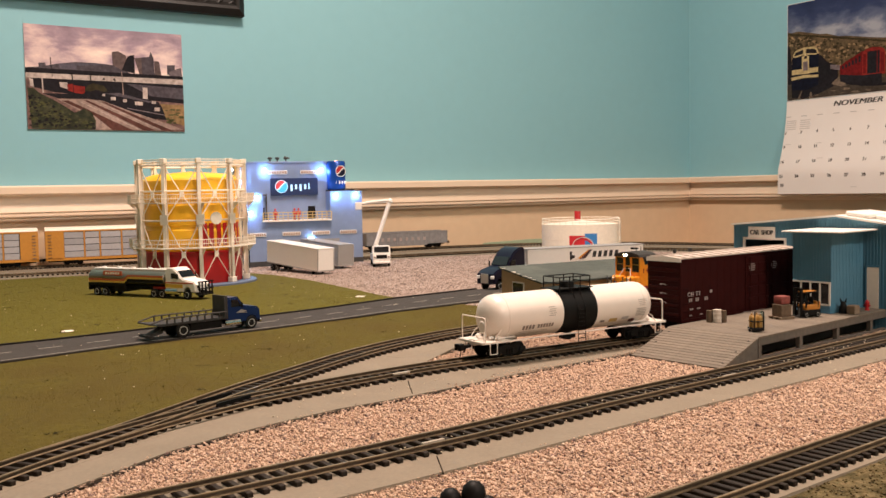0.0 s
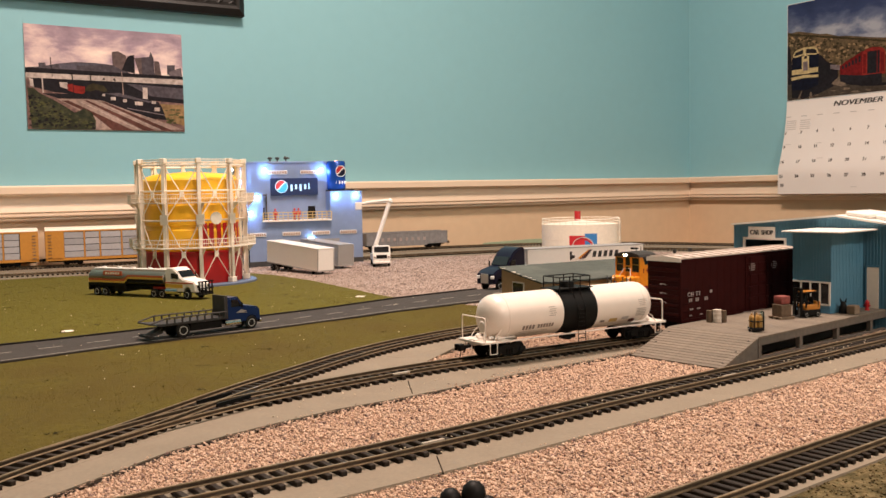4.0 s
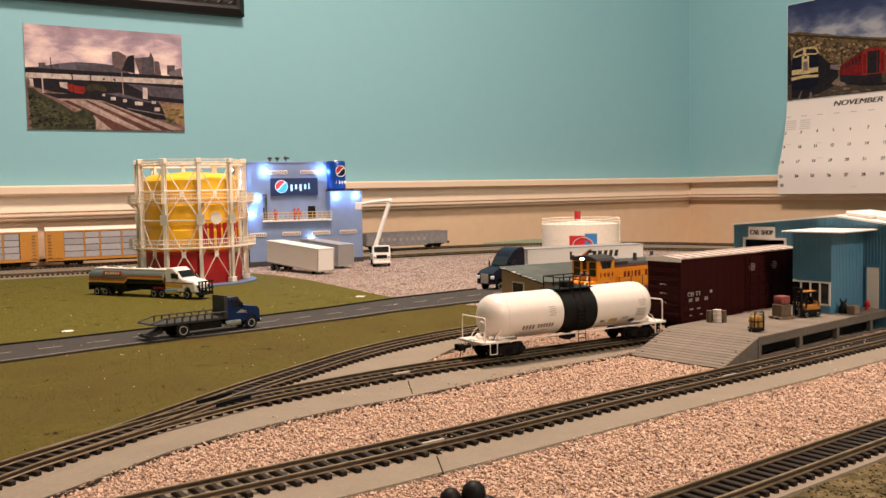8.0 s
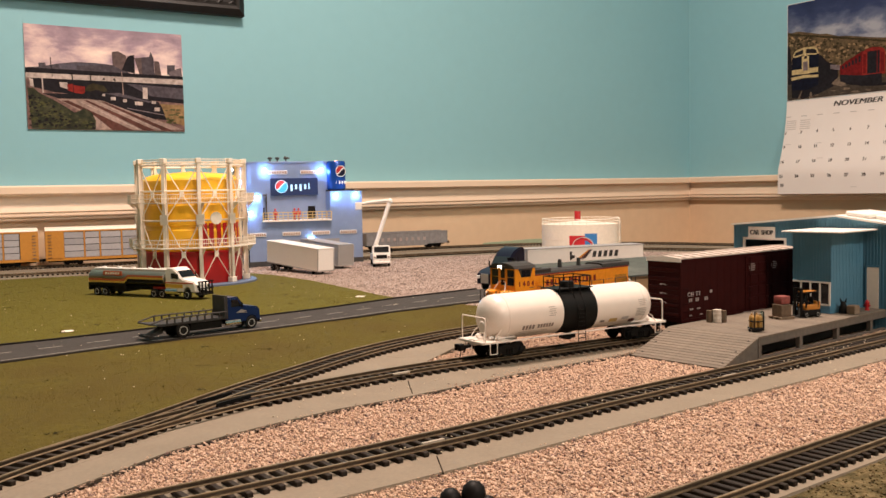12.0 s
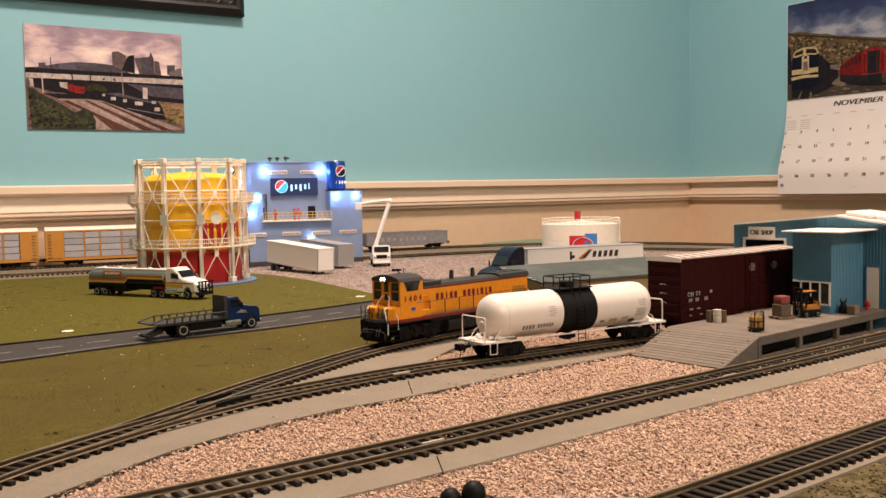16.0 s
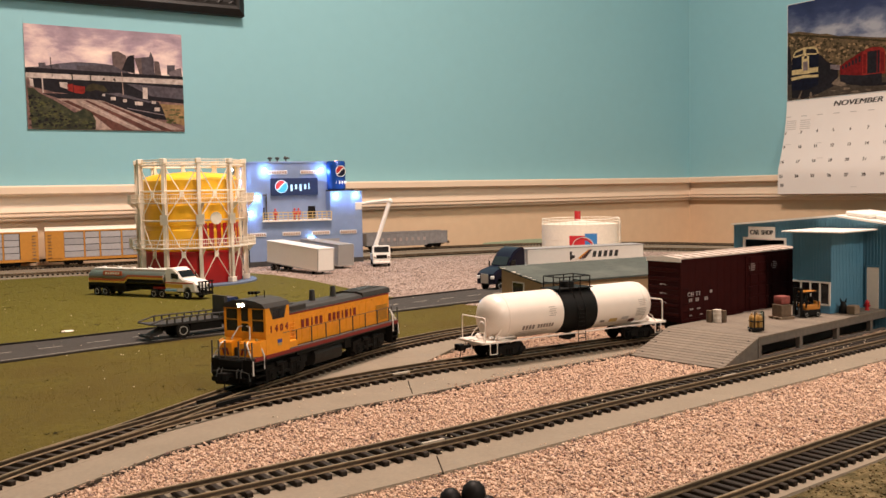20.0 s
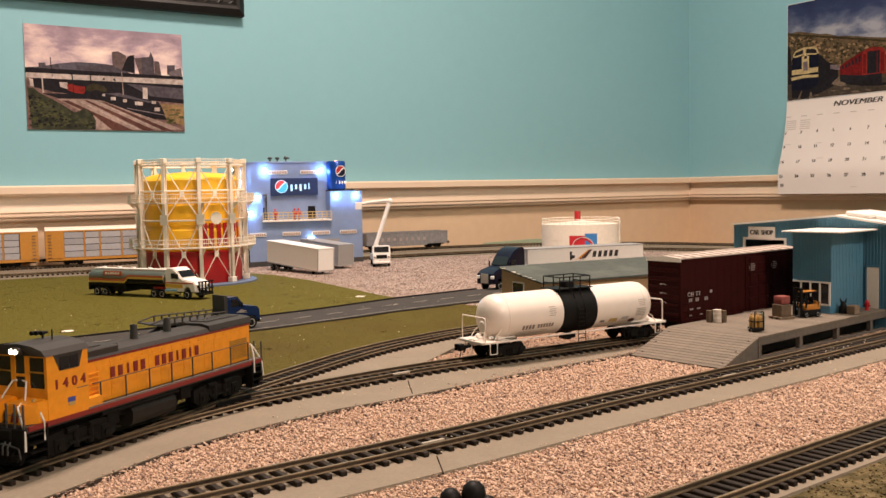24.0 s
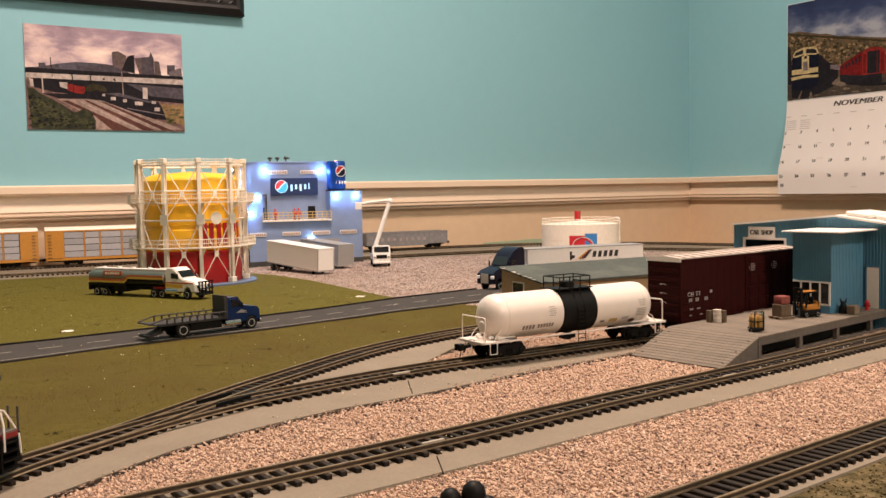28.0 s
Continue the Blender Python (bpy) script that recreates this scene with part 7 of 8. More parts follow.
# ---- the white storage tank ----
def storage_tank():
    t = thing("storage_tank", place(222, 1502, -5.6), "white round storage tank with railing and brand emblem", "tank")
    R, Hh = 62.0, 66.0
    part("shell", lathe(BM(), [(0.01, 0), (R, 0), (R, Hh), (R - 1.6, Hh), (R - 2, Hh + 0.4), (0.01, Hh + 6)], 64), OFFWHITE, t, "white welded tank shell", smooth=True)
    bm = BM()
    for zz in (70, 75):
        rod(bm, [(Vector(((R - 0.8) * math.cos(k * math.tau / 48), (R - 0.8) * math.sin(k * math.tau / 48), zz))) for k in range(49)], 0.6, 5)
    for k in range(36):
        a = k * math.tau / 36
        rod(bm, [((R - 0.8) * math.cos(a), (R - 0.8) * math.sin(a), 65), ((R - 0.8) * math.cos(a), (R - 0.8) * math.sin(a), 75)], 0.5, 4)
    part("railing", bm, OFFWHITE, t, "white rim railing")
    part("red_cap", lathe(BM(), [(0.01, 70), (5, 70), (5, 86), (4.6, 86.6), (0.01, 86.6)], 18, "z", (-4, 4, 0)), CANRED, t, "red vent cap", smooth=True)
    turn = math.degrees(math.atan2(-1502, -222))
    # emblem on the shell
    for zz in (21, 43):
        part("weld_seam", lathe(BM(), [(R - 1, zz - 0.4), (R + 0.15, zz - 0.25), (R + 0.15, zz + 0.25), (R - 1, zz + 0.4)], 64), OFFWHITE, t)
    bm = BM()
    def patch(bm, a0, a1, z0, z1, r):
        n = 6
        for k in range(n):
            p, q = radians(a0 + (a1 - a0) * k / n), radians(a0 + (a1 - a0) * (k + 1) / n)
            flat(bm, [(r * math.cos(p), r * math.sin(p), z0), (r * math.cos(q), r * math.sin(q), z0), (r * math.cos(q), r * math.sin(q), z1), (r * math.cos(p), r * math.sin(p), z1)])
    patch(bm, turn - 16, turn + 6, 14, 50, R + 0.3)
    part("emblem_red", bm, EMBRED, t, "red half of the square emblem")
    bm = BM()
    patch(bm, turn + 6, turn + 24, 14, 53, R + 0.3)
    part("emblem_blue", bm, EMBLUE, t, "blue half of the square emblem")
    bm = BM()
    pts = []
    for k in range(33):
        a = k * math.tau / 32
        az, zz = radians(turn + 3.5 + 15.5 * math.cos(a)), 33 + 15 * math.sin(a)
        pts.append(((R + 0.6) * math.cos(az), (R + 0.6) * math.sin(az), zz))
    flat(bm, pts[:-1])
    part("emblem_disc", bm, WHITE, t, "white disc of the emblem")
    bm = BM()
    pts = []
    for k in range(17):
        a = math.pi * k / 16
        az, zz = radians(turn + 3.5 + 14.0 * math.cos(a)), 34.5 + 12 * math.sin(a)
        pts.append(((R + 0.9) * math.cos(az), (R + 0.9) * math.sin(az), zz))
    flat(bm, pts)
    part("emblem_arc", bm, EMBRED, t, "red upper arc")
    for k in range(5):
        bm = BM()
        patch(bm, turn - 6 + k * 4, turn - 3 + k * 4, 29, 34, R + 0.9)
        part("emblem_bar", bm, INK, t, "black lettering as plain bars")
    bm = BM()
    a = radians(turn + 72)
    for s in (-1, 1):
        q = a + s * 0.05
        rod(bm, [(r * math.cos(q), r * math.sin(q), z) for r, z in ((R + 3, 0), (R + 3, 70), (R + 1.5, 75), (R - 3, 77))], 0.7, 5)
    for k in range(24):
        rod(bm, [((R + 3) * math.cos(a + s * 0.05), (R + 3) * math.sin(a + s * 0.05), 3 + k * 2.9) for s in (-1, 1)], 0.6, 4)
    part("ladder", bm, OFFWHITE, t, "white side ladder curving over the rim")


EMBRED = mat("emblem_scarlet", (0.55, 0.02, 0.03), 0.45)
EMBLUE = mat("emblem_sky_blue", (0.04, 0.2, 0.5), 0.45)
storage_tank()

# rounded black posts at the near edge of the gravel
for x, y, top, r in ((-5.2, 345, 3.7, 3.9), (1.0, 345, 7.0, 4.3), (9.8, 345, 9.7, 4.7), (15.0, 343, 4.6, 3.6)):
    bm = lathe(BM(), [(0.01, 0), (r, 0), (r, top + 6.6 - r), (r * 0.87, top + 6.6 - r * 0.5), (r * 0.5, top + 6.6 - r * 0.13), (0.01, top + 6.6)], 20)
    solo("black_post", bm, BLACK, place(x, y, -6.6), "short black post with a rounded top on the gravel", "post", "black posts", smooth=True)


# ---- on the walls ----
def wall_m(m, x, z, out=0.0):
    return m @ place(x, -out, z)


def picture_frame():
    t = thing("picture_frame", wall_m(BACK, -1286 - 250, 470, 0), "ornate black wooden picture frame hung on the wall", "picture frame")
    W, Hh, b = 500.0, 400.0, 55.0
    prof = [(0, 0), (0, -16), (6, -20), (12, -24), (18, -22), (26, -14), (38, -12), (44, -15), (50, -14), (55, -8), (55, 0)]
    def bar(name, L, m):
        bm = BM()
        rows = []
        for x, inset in ((-L / 2, 0), (L / 2, 1)):
            rows.append([bm.verts.new((x + (d if x < 0 else -d), y, d)) for d, y in prof])
        for k in range(len(prof)):
            bm.faces.new((rows[0][k], rows[0][(k + 1) % len(prof)], rows[1][(k + 1) % len(prof)], rows[1][k]))
        bm.faces.new(rows[0])
        bm.faces.new(rows[1][::-1])
        bmesh.ops.recalc_face_normals(bm, faces=bm.faces)
        p = part(name, bm, FRAMEBLACK, t, "carved black frame bar", m)
        bm = BM()
        n = int(L / 26)
        for k in range(n):
            x = -L / 2 + 30 + (L - 60) * k / max(1, n - 1)
            for j in range(3):
                rod(bm, [(x - 11 + 4 * j, -14, 15 + 2 * j), (x - 3 + 5 * j, -17.5, 20 + 3 * j), (x + 6 + 3 * j, -17, 29 + 2 * j), (x + 12 + j, -13, 33)], 1.6 - 0.2 * j, 6)
            ball(bm, (x + 9, -15.5, 21), 3.4, 1.2, 0.6, 1, 8, 5)
        part("carving", bm, FRAMEBLACK, p, "carved leaf ornament", smooth=True)
    bar("frame_bar", W, place(0, 0, 0))
    bar("frame_bar", W, place(0, 0, Hh, 0, 0, 180))
    bar("frame_bar", Hh, place(-W / 2, 0, Hh / 2, 0, 0, 90))
    bar("frame_bar", Hh, place(W / 2, 0, Hh / 2, 0, 0, -90))
    part("picture", box(BM(), -W / 2 + b, W / 2 - b, -6, -1, b, Hh - b), PICDARK, t, "dark landscape picture")


FRAMEBLACK = mat("black_carved_wood", (0.008, 0.0068, 0.006), 0.45, spec=0.3, grain=0.2, scale=150, bump=0.3, bscale=200)
PICDARK = mat("dark_print", (0.08, 0.07, 0.05), 0.5, grain=0.4, scale=20)
picture_frame()

def sky_print(name, stops, scale, stretch, z0, z1, mixing):
    """A printed cloudy sky: streaky noise over a gradient from z0 to z1 (metres on the print)."""
    m = bpy.data.materials.new(name)
    m.use_nodes = True
    nt = m.node_tree
    b = nt.nodes["Principled BSDF"]
    b.inputs["Roughness"].default_value, b.inputs["Specular IOR Level"].default_value = 0.75, 0.12
    tc = nt.nodes.new("ShaderNodeTexCoord")
    mp = nt.nodes.new("ShaderNodeMapping")
    mp.inputs["Scale"].default_value = (1, 1, stretch)
    mp.inputs["Rotation"].default_value = (0, 0.12, 0)
    n = nt.nodes.new("ShaderNodeTexNoise")
    n.inputs["Scale"].default_value, n.inputs["Detail"].default_value, n.inputs["Roughness"].default_value = scale, 9, 0.58
    n.inputs["Distortion"].default_value = 0.2
    sx = nt.nodes.new("ShaderNodeSeparateXYZ")
    g = nt.nodes.new("ShaderNodeMapRange")
    g.inputs[1].default_value, g.inputs[2].default_value = z0, z1
    mx = nt.nodes.new("ShaderNodeMix")
    mx.inputs[0].default_value = mixing
    r = nt.nodes.new("ShaderNodeValToRGB")
    while len(r.color_ramp.elements) < len(stops):
        r.color_ramp.elements.new(0.5)
    for e, (p, c) in zip(r.color_ramp.elements, stops):
        e.position, e.color = p, (*c, 1)
    nt.links.new(tc.outputs["Object"], mp.inputs["Vector"])
    nt.links.new(mp.outputs[0], n.inputs["Vector"])
    nt.links.new(tc.outputs["Object"], sx.inputs[0])
    nt.links.new(sx.outputs[2], g.inputs[0])
    nt.links.new(n.outputs[0], mx.inputs[2])
    nt.links.new(g.outputs[0], mx.inputs[3])
    nt.links.new(mx.outputs[0], r.inputs[0])
    nt.links.new(r.outputs[0], b.inputs["Base Color"])
    return m


SKY_PHOTO = sky_print("clouded_sky_print", [(0.34, (0.82, 0.66, 0.57)), (0.43, (0.58, 0.44, 0.43)), (0.5, (0.33, 0.245, 0.29)), (0.6, (0.21, 0.16, 0.2)), (0.7, (0.42, 0.33, 0.36))], 11, 2.2, 0.095, 0.24, 0.28)
BUSH_PHOTO = ramp_mat("bush_print", [(0.3, (0.006, 0.008, 0.004)), (0.5, (0.024, 0.027, 0.012)), (0.7, (0.07, 0.065, 0.03))], 70, rough=0.5, bump=0)
YARD_PHOTO = ramp_mat("track_bed_print", [(0.35, (0.07, 0.04, 0.036)), (0.5, (0.15, 0.085, 0.075)), (0.65, (0.24, 0.145, 0.12))], 90, rough=0.5, bump=0)
HILL_PHOTO = ramp_mat("scrub_hill_print", [(0.3, (0.02, 0.014, 0.007)), (0.5, (0.085, 0.055, 0.026)), (0.7, (0.18, 0.12, 0.06))], 60, rough=0.5, bump=0)
BLUE_PHOTO = sky_print("blue_sky_print", [(0.28, (0.3, 0.31, 0.35)), (0.38, (0.1, 0.12, 0.19)), (0.5, (0.03, 0.043, 0.1)), (0.8, (0.01, 0.017, 0.05))], 12, 1.8, 0.15, 0.25, 0.42)


def curl_out(u):
    """How far the calendar page stands off the wall, u from its hinge to its foot."""
    return 1.5 + 33.5 * min(1.0, u / 0.74) ** 1.7


def print_mat(name, c):
    return mat(name, tuple(0.68 * v for v in c), 0.75, spec=0.12, grain=0.3, scale=140)


P_DARK, P_GREY, P_PALE, P_RED, P_TAN, P_MID = print_mat("print_dark", (0.018, 0.016, 0.02)), print_mat("print_grey", (0.1, 0.085, 0.1)), print_mat("print_pale", (0.6, 0.5, 0.45)), print_mat("print_red", (0.27, 0.025, 0.02)), print_mat("print_tan", (0.3, 0.19, 0.09)), print_mat("print_mid", (0.2, 0.16, 0.17))
P_OLIVE, P_PALE2, P_HAZE, P_OLIVE2, P_ROAD2, P_NAVY = print_mat("print_olive", (0.1, 0.1, 0.04)), print_mat("print_rail", (0.4, 0.29, 0.25)), print_mat("print_haze", (0.3, 0.31, 0.36)), print_mat("print_scrub", (0.05, 0.04, 0.02)), print_mat("print_path", (0.2, 0.15, 0.11)), print_mat("print_navy", (0.007, 0.009, 0.022))
P_HAZE2, P_BROWN, P_RUST = print_mat("print_glass", (0.12, 0.11, 0.14)), print_mat("print_brown_block", (0.16, 0.115, 0.11)), print_mat("print_rust_bed", (0.12, 0.05, 0.04))
P_SCRUB = print_mat("print_dry_scrub", (0.42, 0.28, 0.15))
P_YEL, P_CRIMSON, P_ROAD = print_mat("print_yellow", (0.62, 0.48, 0.24)), print_mat("print_crimson", (0.16, 0.01, 0.01)), print_mat("print_gravel", (0.07, 0.055, 0.042))


def flat_print(t, layers):
    """Coloured areas of a printed picture: (name, material, outline or list of outlines in mm), each just above the one before."""
    for i, (name, m, pts) in enumerate(layers):
        bm = BM()
        y = -1.0 - 0.03 * i
        if isinstance(pts[0][0], tuple):
            for q in pts:
                flat(bm, [(x, y, z) for x, z in q])
            tagged(part(name, bm, m, t), kind="stuff")
        else:
            prism(bm, pts, y - 0.02, y + 0.02, "y")
            part(name, bm, m, t)


def blob(rnd, x, z, w, h, n=9):
    """An uneven patch of colour."""
    return [(x + w * rnd.uniform(0.6, 1.1) * math.cos(k * math.tau / n), z + h * rnd.uniform(0.6, 1.1) * math.sin(k * math.tau / n)) for k in range(n)]


def blobs(seed, n, x0, x1, z0, z1, w, h, below=None):
    rnd = random.Random(seed)
    out = []
    while len(out) < n:
        x, z = rnd.uniform(x0, x1), rnd.uniform(z0, z1)
        if below and z > below(x):
            continue
        k = rnd.uniform(0.5, 1.4)
        out.append(blob(rnd, x, z, w * k, h * k))
    return out


def rect(x0, x1, z0, z1):
    return [(x0, z0), (x1, z0), (x1, z1), (x0, z1)]


def poster():
    W, Hh = 282.0, 186.0
    t = thing("railway_poster", wall_m(BACK, -1692, 241.5, 1.2), "unframed colour photo print of trains below a city skyline", "poster")
    part("paper", box(BM(), 0, W, -0.8, 0, 0, Hh), PAPER, t, "print paper")
    def bank(x):
        return 66 - 0.5 * x if x < 100 else 14
    L = [("sky_area", SKY_PHOTO, rect(0, W, 95, Hh)),
         ("arena_roof", P_GREY, [(0, 109), (22, 111), (54, 118), (87, 123), (120, 123), (150, 121), (174, 113), (187, 103), (0, 96)]),
         ("arena_glass", P_HAZE2, [(56, 117), (87, 121), (120, 122), (144, 121), (87, 116), (87, 109), (59, 110)]),
         ("tower_block", P_BROWN, [(150, 145), (162, 147), (177, 139), (175, 109), (151, 121)]),
         ("tower_block", P_DARK, [(167, 112), (179, 139), (191, 142), (191, 107)]),
         ("tower_block", P_BROWN, [(191, 136), (220, 140), (222, 106), (200, 105)]),
         ("tower_shade", P_GREY, [(204, 138), (220, 140), (222, 106), (205, 105)]),
         ("tower_spire", P_GREY, [(218, 139), (222, 150), (227, 137), (228, 106), (219, 106)]),
         ("tower_block", P_BROWN, [(228, 133), (237, 132), (241, 106), (228, 106)]),
         ("tower_block", P_GREY, [(252, 126), (267, 127), (267, 108), (252, 108)]),
         ("tower_block", P_GREY, [(22, 118), (34, 119), (35, 106), (23, 107)]),
         ("low_block", P_MID, [(256, 114), (279, 123), (281, 101), (256, 104)]),
         ("low_block", P_GREY, [(150, 90), (150, 99), (200, 97), (245, 94), (W, 92), (W, 84)]),
         ("yard_area", YARD_PHOTO, rect(0, W, 0, 93)),
         ("bridge_parapet", P_DARK, [(0, 109), (282, 106), (282, 99), (0, 99)]),
         ("under_bridge", P_DARK, [(6, 92), (282, 91), (282, 54), (200, 59), (97, 64), (47, 67), (7, 76)]),
         ("bridge_deck", P_PALE, [(0, 100), (282, 100), (282, 90), (0, 91)]),
         ("far_bank", P_GREY, [(174, 88), (282, 83), (282, 62), (220, 66)]),
         ("pier", P_PALE, [(6, 90), (12, 89), (13, 75), (7, 76)]),
         ("field_area", P_TAN, [(234, 52), (282, 51), (282, 11), (245, 22)]),
         ("field_tufts", P_OLIVE, blobs(7, 24, 246, 278, 16, 44, 5, 2)),
         ("shadow_band", P_DARK, [(27, 64), (67, 65), (100, 69), (102, 57), (54, 56)]),
         ("track_bed", P_PALE2, [(51, 55), (97, 56), (127, 55), (280, 4), (87, 0), (117, 13), (87, 36)]),
         ("track_line", P_RUST, [(59, 52), (70, 53), (184, 1), (147, 0), (114, 27)]),
         ("track_line", P_RUST, [(97, 54), (104, 54), (227, 1), (204, 1)]),
         ("track_line", P_RUST, [(127, 52), (134, 52), (260, 1), (242, 1)]),
         ("rail_glint", P_PALE, [(87, 53), (88, 53), (200, 1), (197, 1)]),
         ("rail_glint", P_PALE, [(115, 54), (117, 54), (238, 1), (236, 1)]),
         ("container", P_PALE, [(56, 85), (70, 85), (70, 73), (57, 77)]),
         ("container", P_RED, [(69, 82), (79, 83), (79, 68), (70, 71)]),
         ("container", P_RED, [(80, 81), (100, 79), (99, 65), (80, 67)]),
         ("tree", P_OLIVE2, [(99, 72), (104, 81), (115, 86), (134, 82), (140, 72), (120, 68)]),
         ("train", P_DARK, [(96, 66), (120, 74), (134, 70), (160, 71), (174, 64), (200, 61), (233, 55), (240, 45), (247, 22), (220, 24), (174, 39), (130, 55), (97, 58)]),
         ("train_roof", P_GREY, [(134, 68), (160, 70), (200, 60), (230, 54), (230, 51), (174, 61)]),
         ("train_marks", P_PALE, [rect(130, 135, 63, 67), rect(145, 154, 56, 62), rect(167, 174, 53, 59), rect(189, 203, 48, 55), rect(220, 228, 52, 57), rect(225, 235, 38, 45)]),
         ("train_edge", P_MID, [(174, 43), (243, 32), (244, 30), (174, 41)]),
         ("pier", P_PALE, [(204, 82), (213, 82), (213, 60), (204, 61)]),
         ("bush_area", BUSH_PHOTO, [(2, 73), (12, 73), (24, 63), (47, 52), (64, 42), (80, 31), (97, 39), (110, 32), (117, 17), (116, 1), (7, 1)]),
         ("bush_leaves", P_OLIVE, blobs(5, 90, 4, 112, 3, 64, 3.4, 2.0, bank)),
         ("bush_shade", P_DARK, blobs(6, 70, 4, 112, 3, 60, 3.0, 1.8, bank)),
         ("mast", P_DARK, [(42, 129), (43, 129), (45, 94), (44, 94)]),
         ("mast", P_PALE, [(26, 96), (28, 96), (29, 65), (27, 65)]),
         ("mast", P_PALE2, [(166, 109), (167, 109), (169, 66), (167, 66)]),
         ("mast", P_DARK, [(77, 103), (79, 103), (80, 83), (78, 83)]),
         ("mast", P_DARK, [(109, 103), (111, 103), (112, 86), (110, 86)]),
         ("sign_disc", P_DARK, blob(random.Random(3), 134, 94, 2.6, 2.6)),
         ("sign_disc", P_DARK, blob(random.Random(4), 153, 94, 2.6, 2.6))]
    flat_print(t, L)


poster()


def calendar():
    W = 352.0
    t = thing("wall_calendar", wall_m(SIDE, 318, 320, 1.5), "open wall calendar with a train photo above the month page", "calendar")
    top = part("photo_page", box(BM(), 0, W, -1.0, 0, 1, 235), PAPER, t, "upper photo page")
    def ridge(x):
        return 160 - 0.2 * x
    L = [("sky_area", BLUE_PHOTO, rect(1, W - 1, 90, 234)),
         ("hill_area", HILL_PHOTO, [(1, 20), (1, 168), (14, 165), (30, 167), (60, 160), (90, 152), (110, 150), (140, 140), (160, 138), (200, 130), (230, 124), (260, 119), (300, 112), (W - 1, 106), (W - 1, 20)]),
         ("scrub", P_SCRUB, blobs(13, 170, 5, 345, 70, 158, 4, 2.6, ridge)),
         ("scrub_dark", P_OLIVE2, blobs(14, 330, 5, 345, 60, 160, 3.4, 2.6, ridge)),
         ("tree_line", P_OLIVE2, [blob(random.Random(k), 4 + k * 5.6, 164 - 0.2 * (4 + k * 5.6), 4, 3) for k in range(60)]),
         ("near_scrub", P_DARK, [(1, 40), (1, 140), (8, 130), (13, 96), (16, 40)]),
         ("ground_area", P_ROAD, [(1, 2), (1, 40), (100, 46), (200, 34), (W - 1, 30), (W - 1, 2)]),
         ("gravel_light", P_ROAD2, blobs(16, 30, 8, 340, 4, 26, 9, 1.6)),
         ("train_shadow", P_DARK, [(14, 8), (12, 60), (90, 70), (138, 62), (142, 36), (126, 24), (90, 12), (50, 4)]),
         ("track_curve", P_ROAD2, [(30, 2), (40, 22), (43, 22), (36, 2)]), ("track_curve", P_ROAD2, [(62, 2), (66, 18), (69, 18), (72, 2)]),
         ("track_curve", P_DARK, [(140, 36), (170, 24), (220, 16), (W - 1, 10), (W - 1, 15), (230, 22), (180, 30), (145, 42)]),
         ("path_light", P_ROAD2, [(124, 30), (128, 40), (142, 46), (146, 40), (160, 28), (150, 22)]),
         ("diesel_side", P_DARK, [(84, 22), (84, 108), (96, 100), (112, 84), (128, 76), (140, 72), (140, 44), (120, 30)]),
         ("diesel_front", P_NAVY, [(14, 26), (14, 100), (17, 112), (24, 120), (50, 125), (74, 124), (85, 117), (88, 106), (88, 34), (60, 24)]),
         ("diesel_brow", P_YEL, [(16, 106), (18, 113), (25, 121), (50, 126), (74, 125), (85, 118), (88, 107), (80, 105), (62, 107), (52, 109), (40, 107), (24, 104)]),
         ("diesel_window", P_DARK, [(20, 108), (24, 116), (46, 121), (46, 111)]), ("diesel_window", P_DARK, [(54, 111), (54, 121), (74, 120), (82, 115), (84, 108)]),
         ("diesel_nose", P_YEL, [(42, 62), (42, 104), (52, 109), (62, 104), (62, 62)]), ("diesel_band", P_YEL, rect(14, 87, 63, 75)), ("diesel_band", P_YEL, [(13, 50), (13, 57), (50, 60), (88, 57), (88, 51), (50, 53)]),
         ("diesel_lamp", P_DARK, blob(random.Random(3), 53, 102, 5, 5)), ("diesel_grille", P_MID, rect(46, 59, 70, 92)),
         ("far_car", P_MID, [(120, 66), (120, 76), (146, 72), (146, 60)]),
         ("red_car_side", P_CRIMSON, [(145, 48), (145, 70), (160, 78), (182, 88), (204, 98), (204, 42)]),
         ("red_car_windows", P_DARK, [rect(150 + 8.5 * k, 155 + 8.5 * k, 62 + 2.2 * k, 69 + 3.4 * k) for k in range(6)]),
         ("red_car_end", P_RED, [(202, 40), (202, 94), (210, 100), (226, 103), (244, 101), (254, 96), (258, 88), (258, 40)]),
         ("red_car_door", P_DARK, rect(214, 244, 44, 94)), ("red_car_window", P_CRIMSON, rect(204, 211, 46, 90)), ("red_car_window", P_CRIMSON, rect(247, 255, 46, 88)), ("red_car_post", P_CRIMSON, rect(237, 239.5, 44, 94)),
         ("red_car_under", P_DARK, [(146, 34), (145, 50), (202, 42), (250, 42), (250, 20), (200, 18)])]
    flat_print(top, L)
    # month page: curls away from the wall towards its foot
    def curl(u):
        """u runs from 0 at the hinge to 1 at the foot: distance from the wall and height."""
        return curl_out(u), -234.0 * (u - 0.03 * u * u)
    bm = BM()
    rows = []
    for k in range(15):
        o, z = curl(k / 14)
        rows.append([bm.verts.new((x, -o, z)) for x in (0, W)] + [bm.verts.new((x, -o + 0.6, z)) for x in (W, 0)])
    for a, b in zip(rows, rows[1:]):
        for k in range(4):
            bm.faces.new((a[k], a[(k + 1) % 4], b[(k + 1) % 4], b[k]))
    bm.faces.new(rows[0][::-1])
    bm.faces.new(rows[-1])
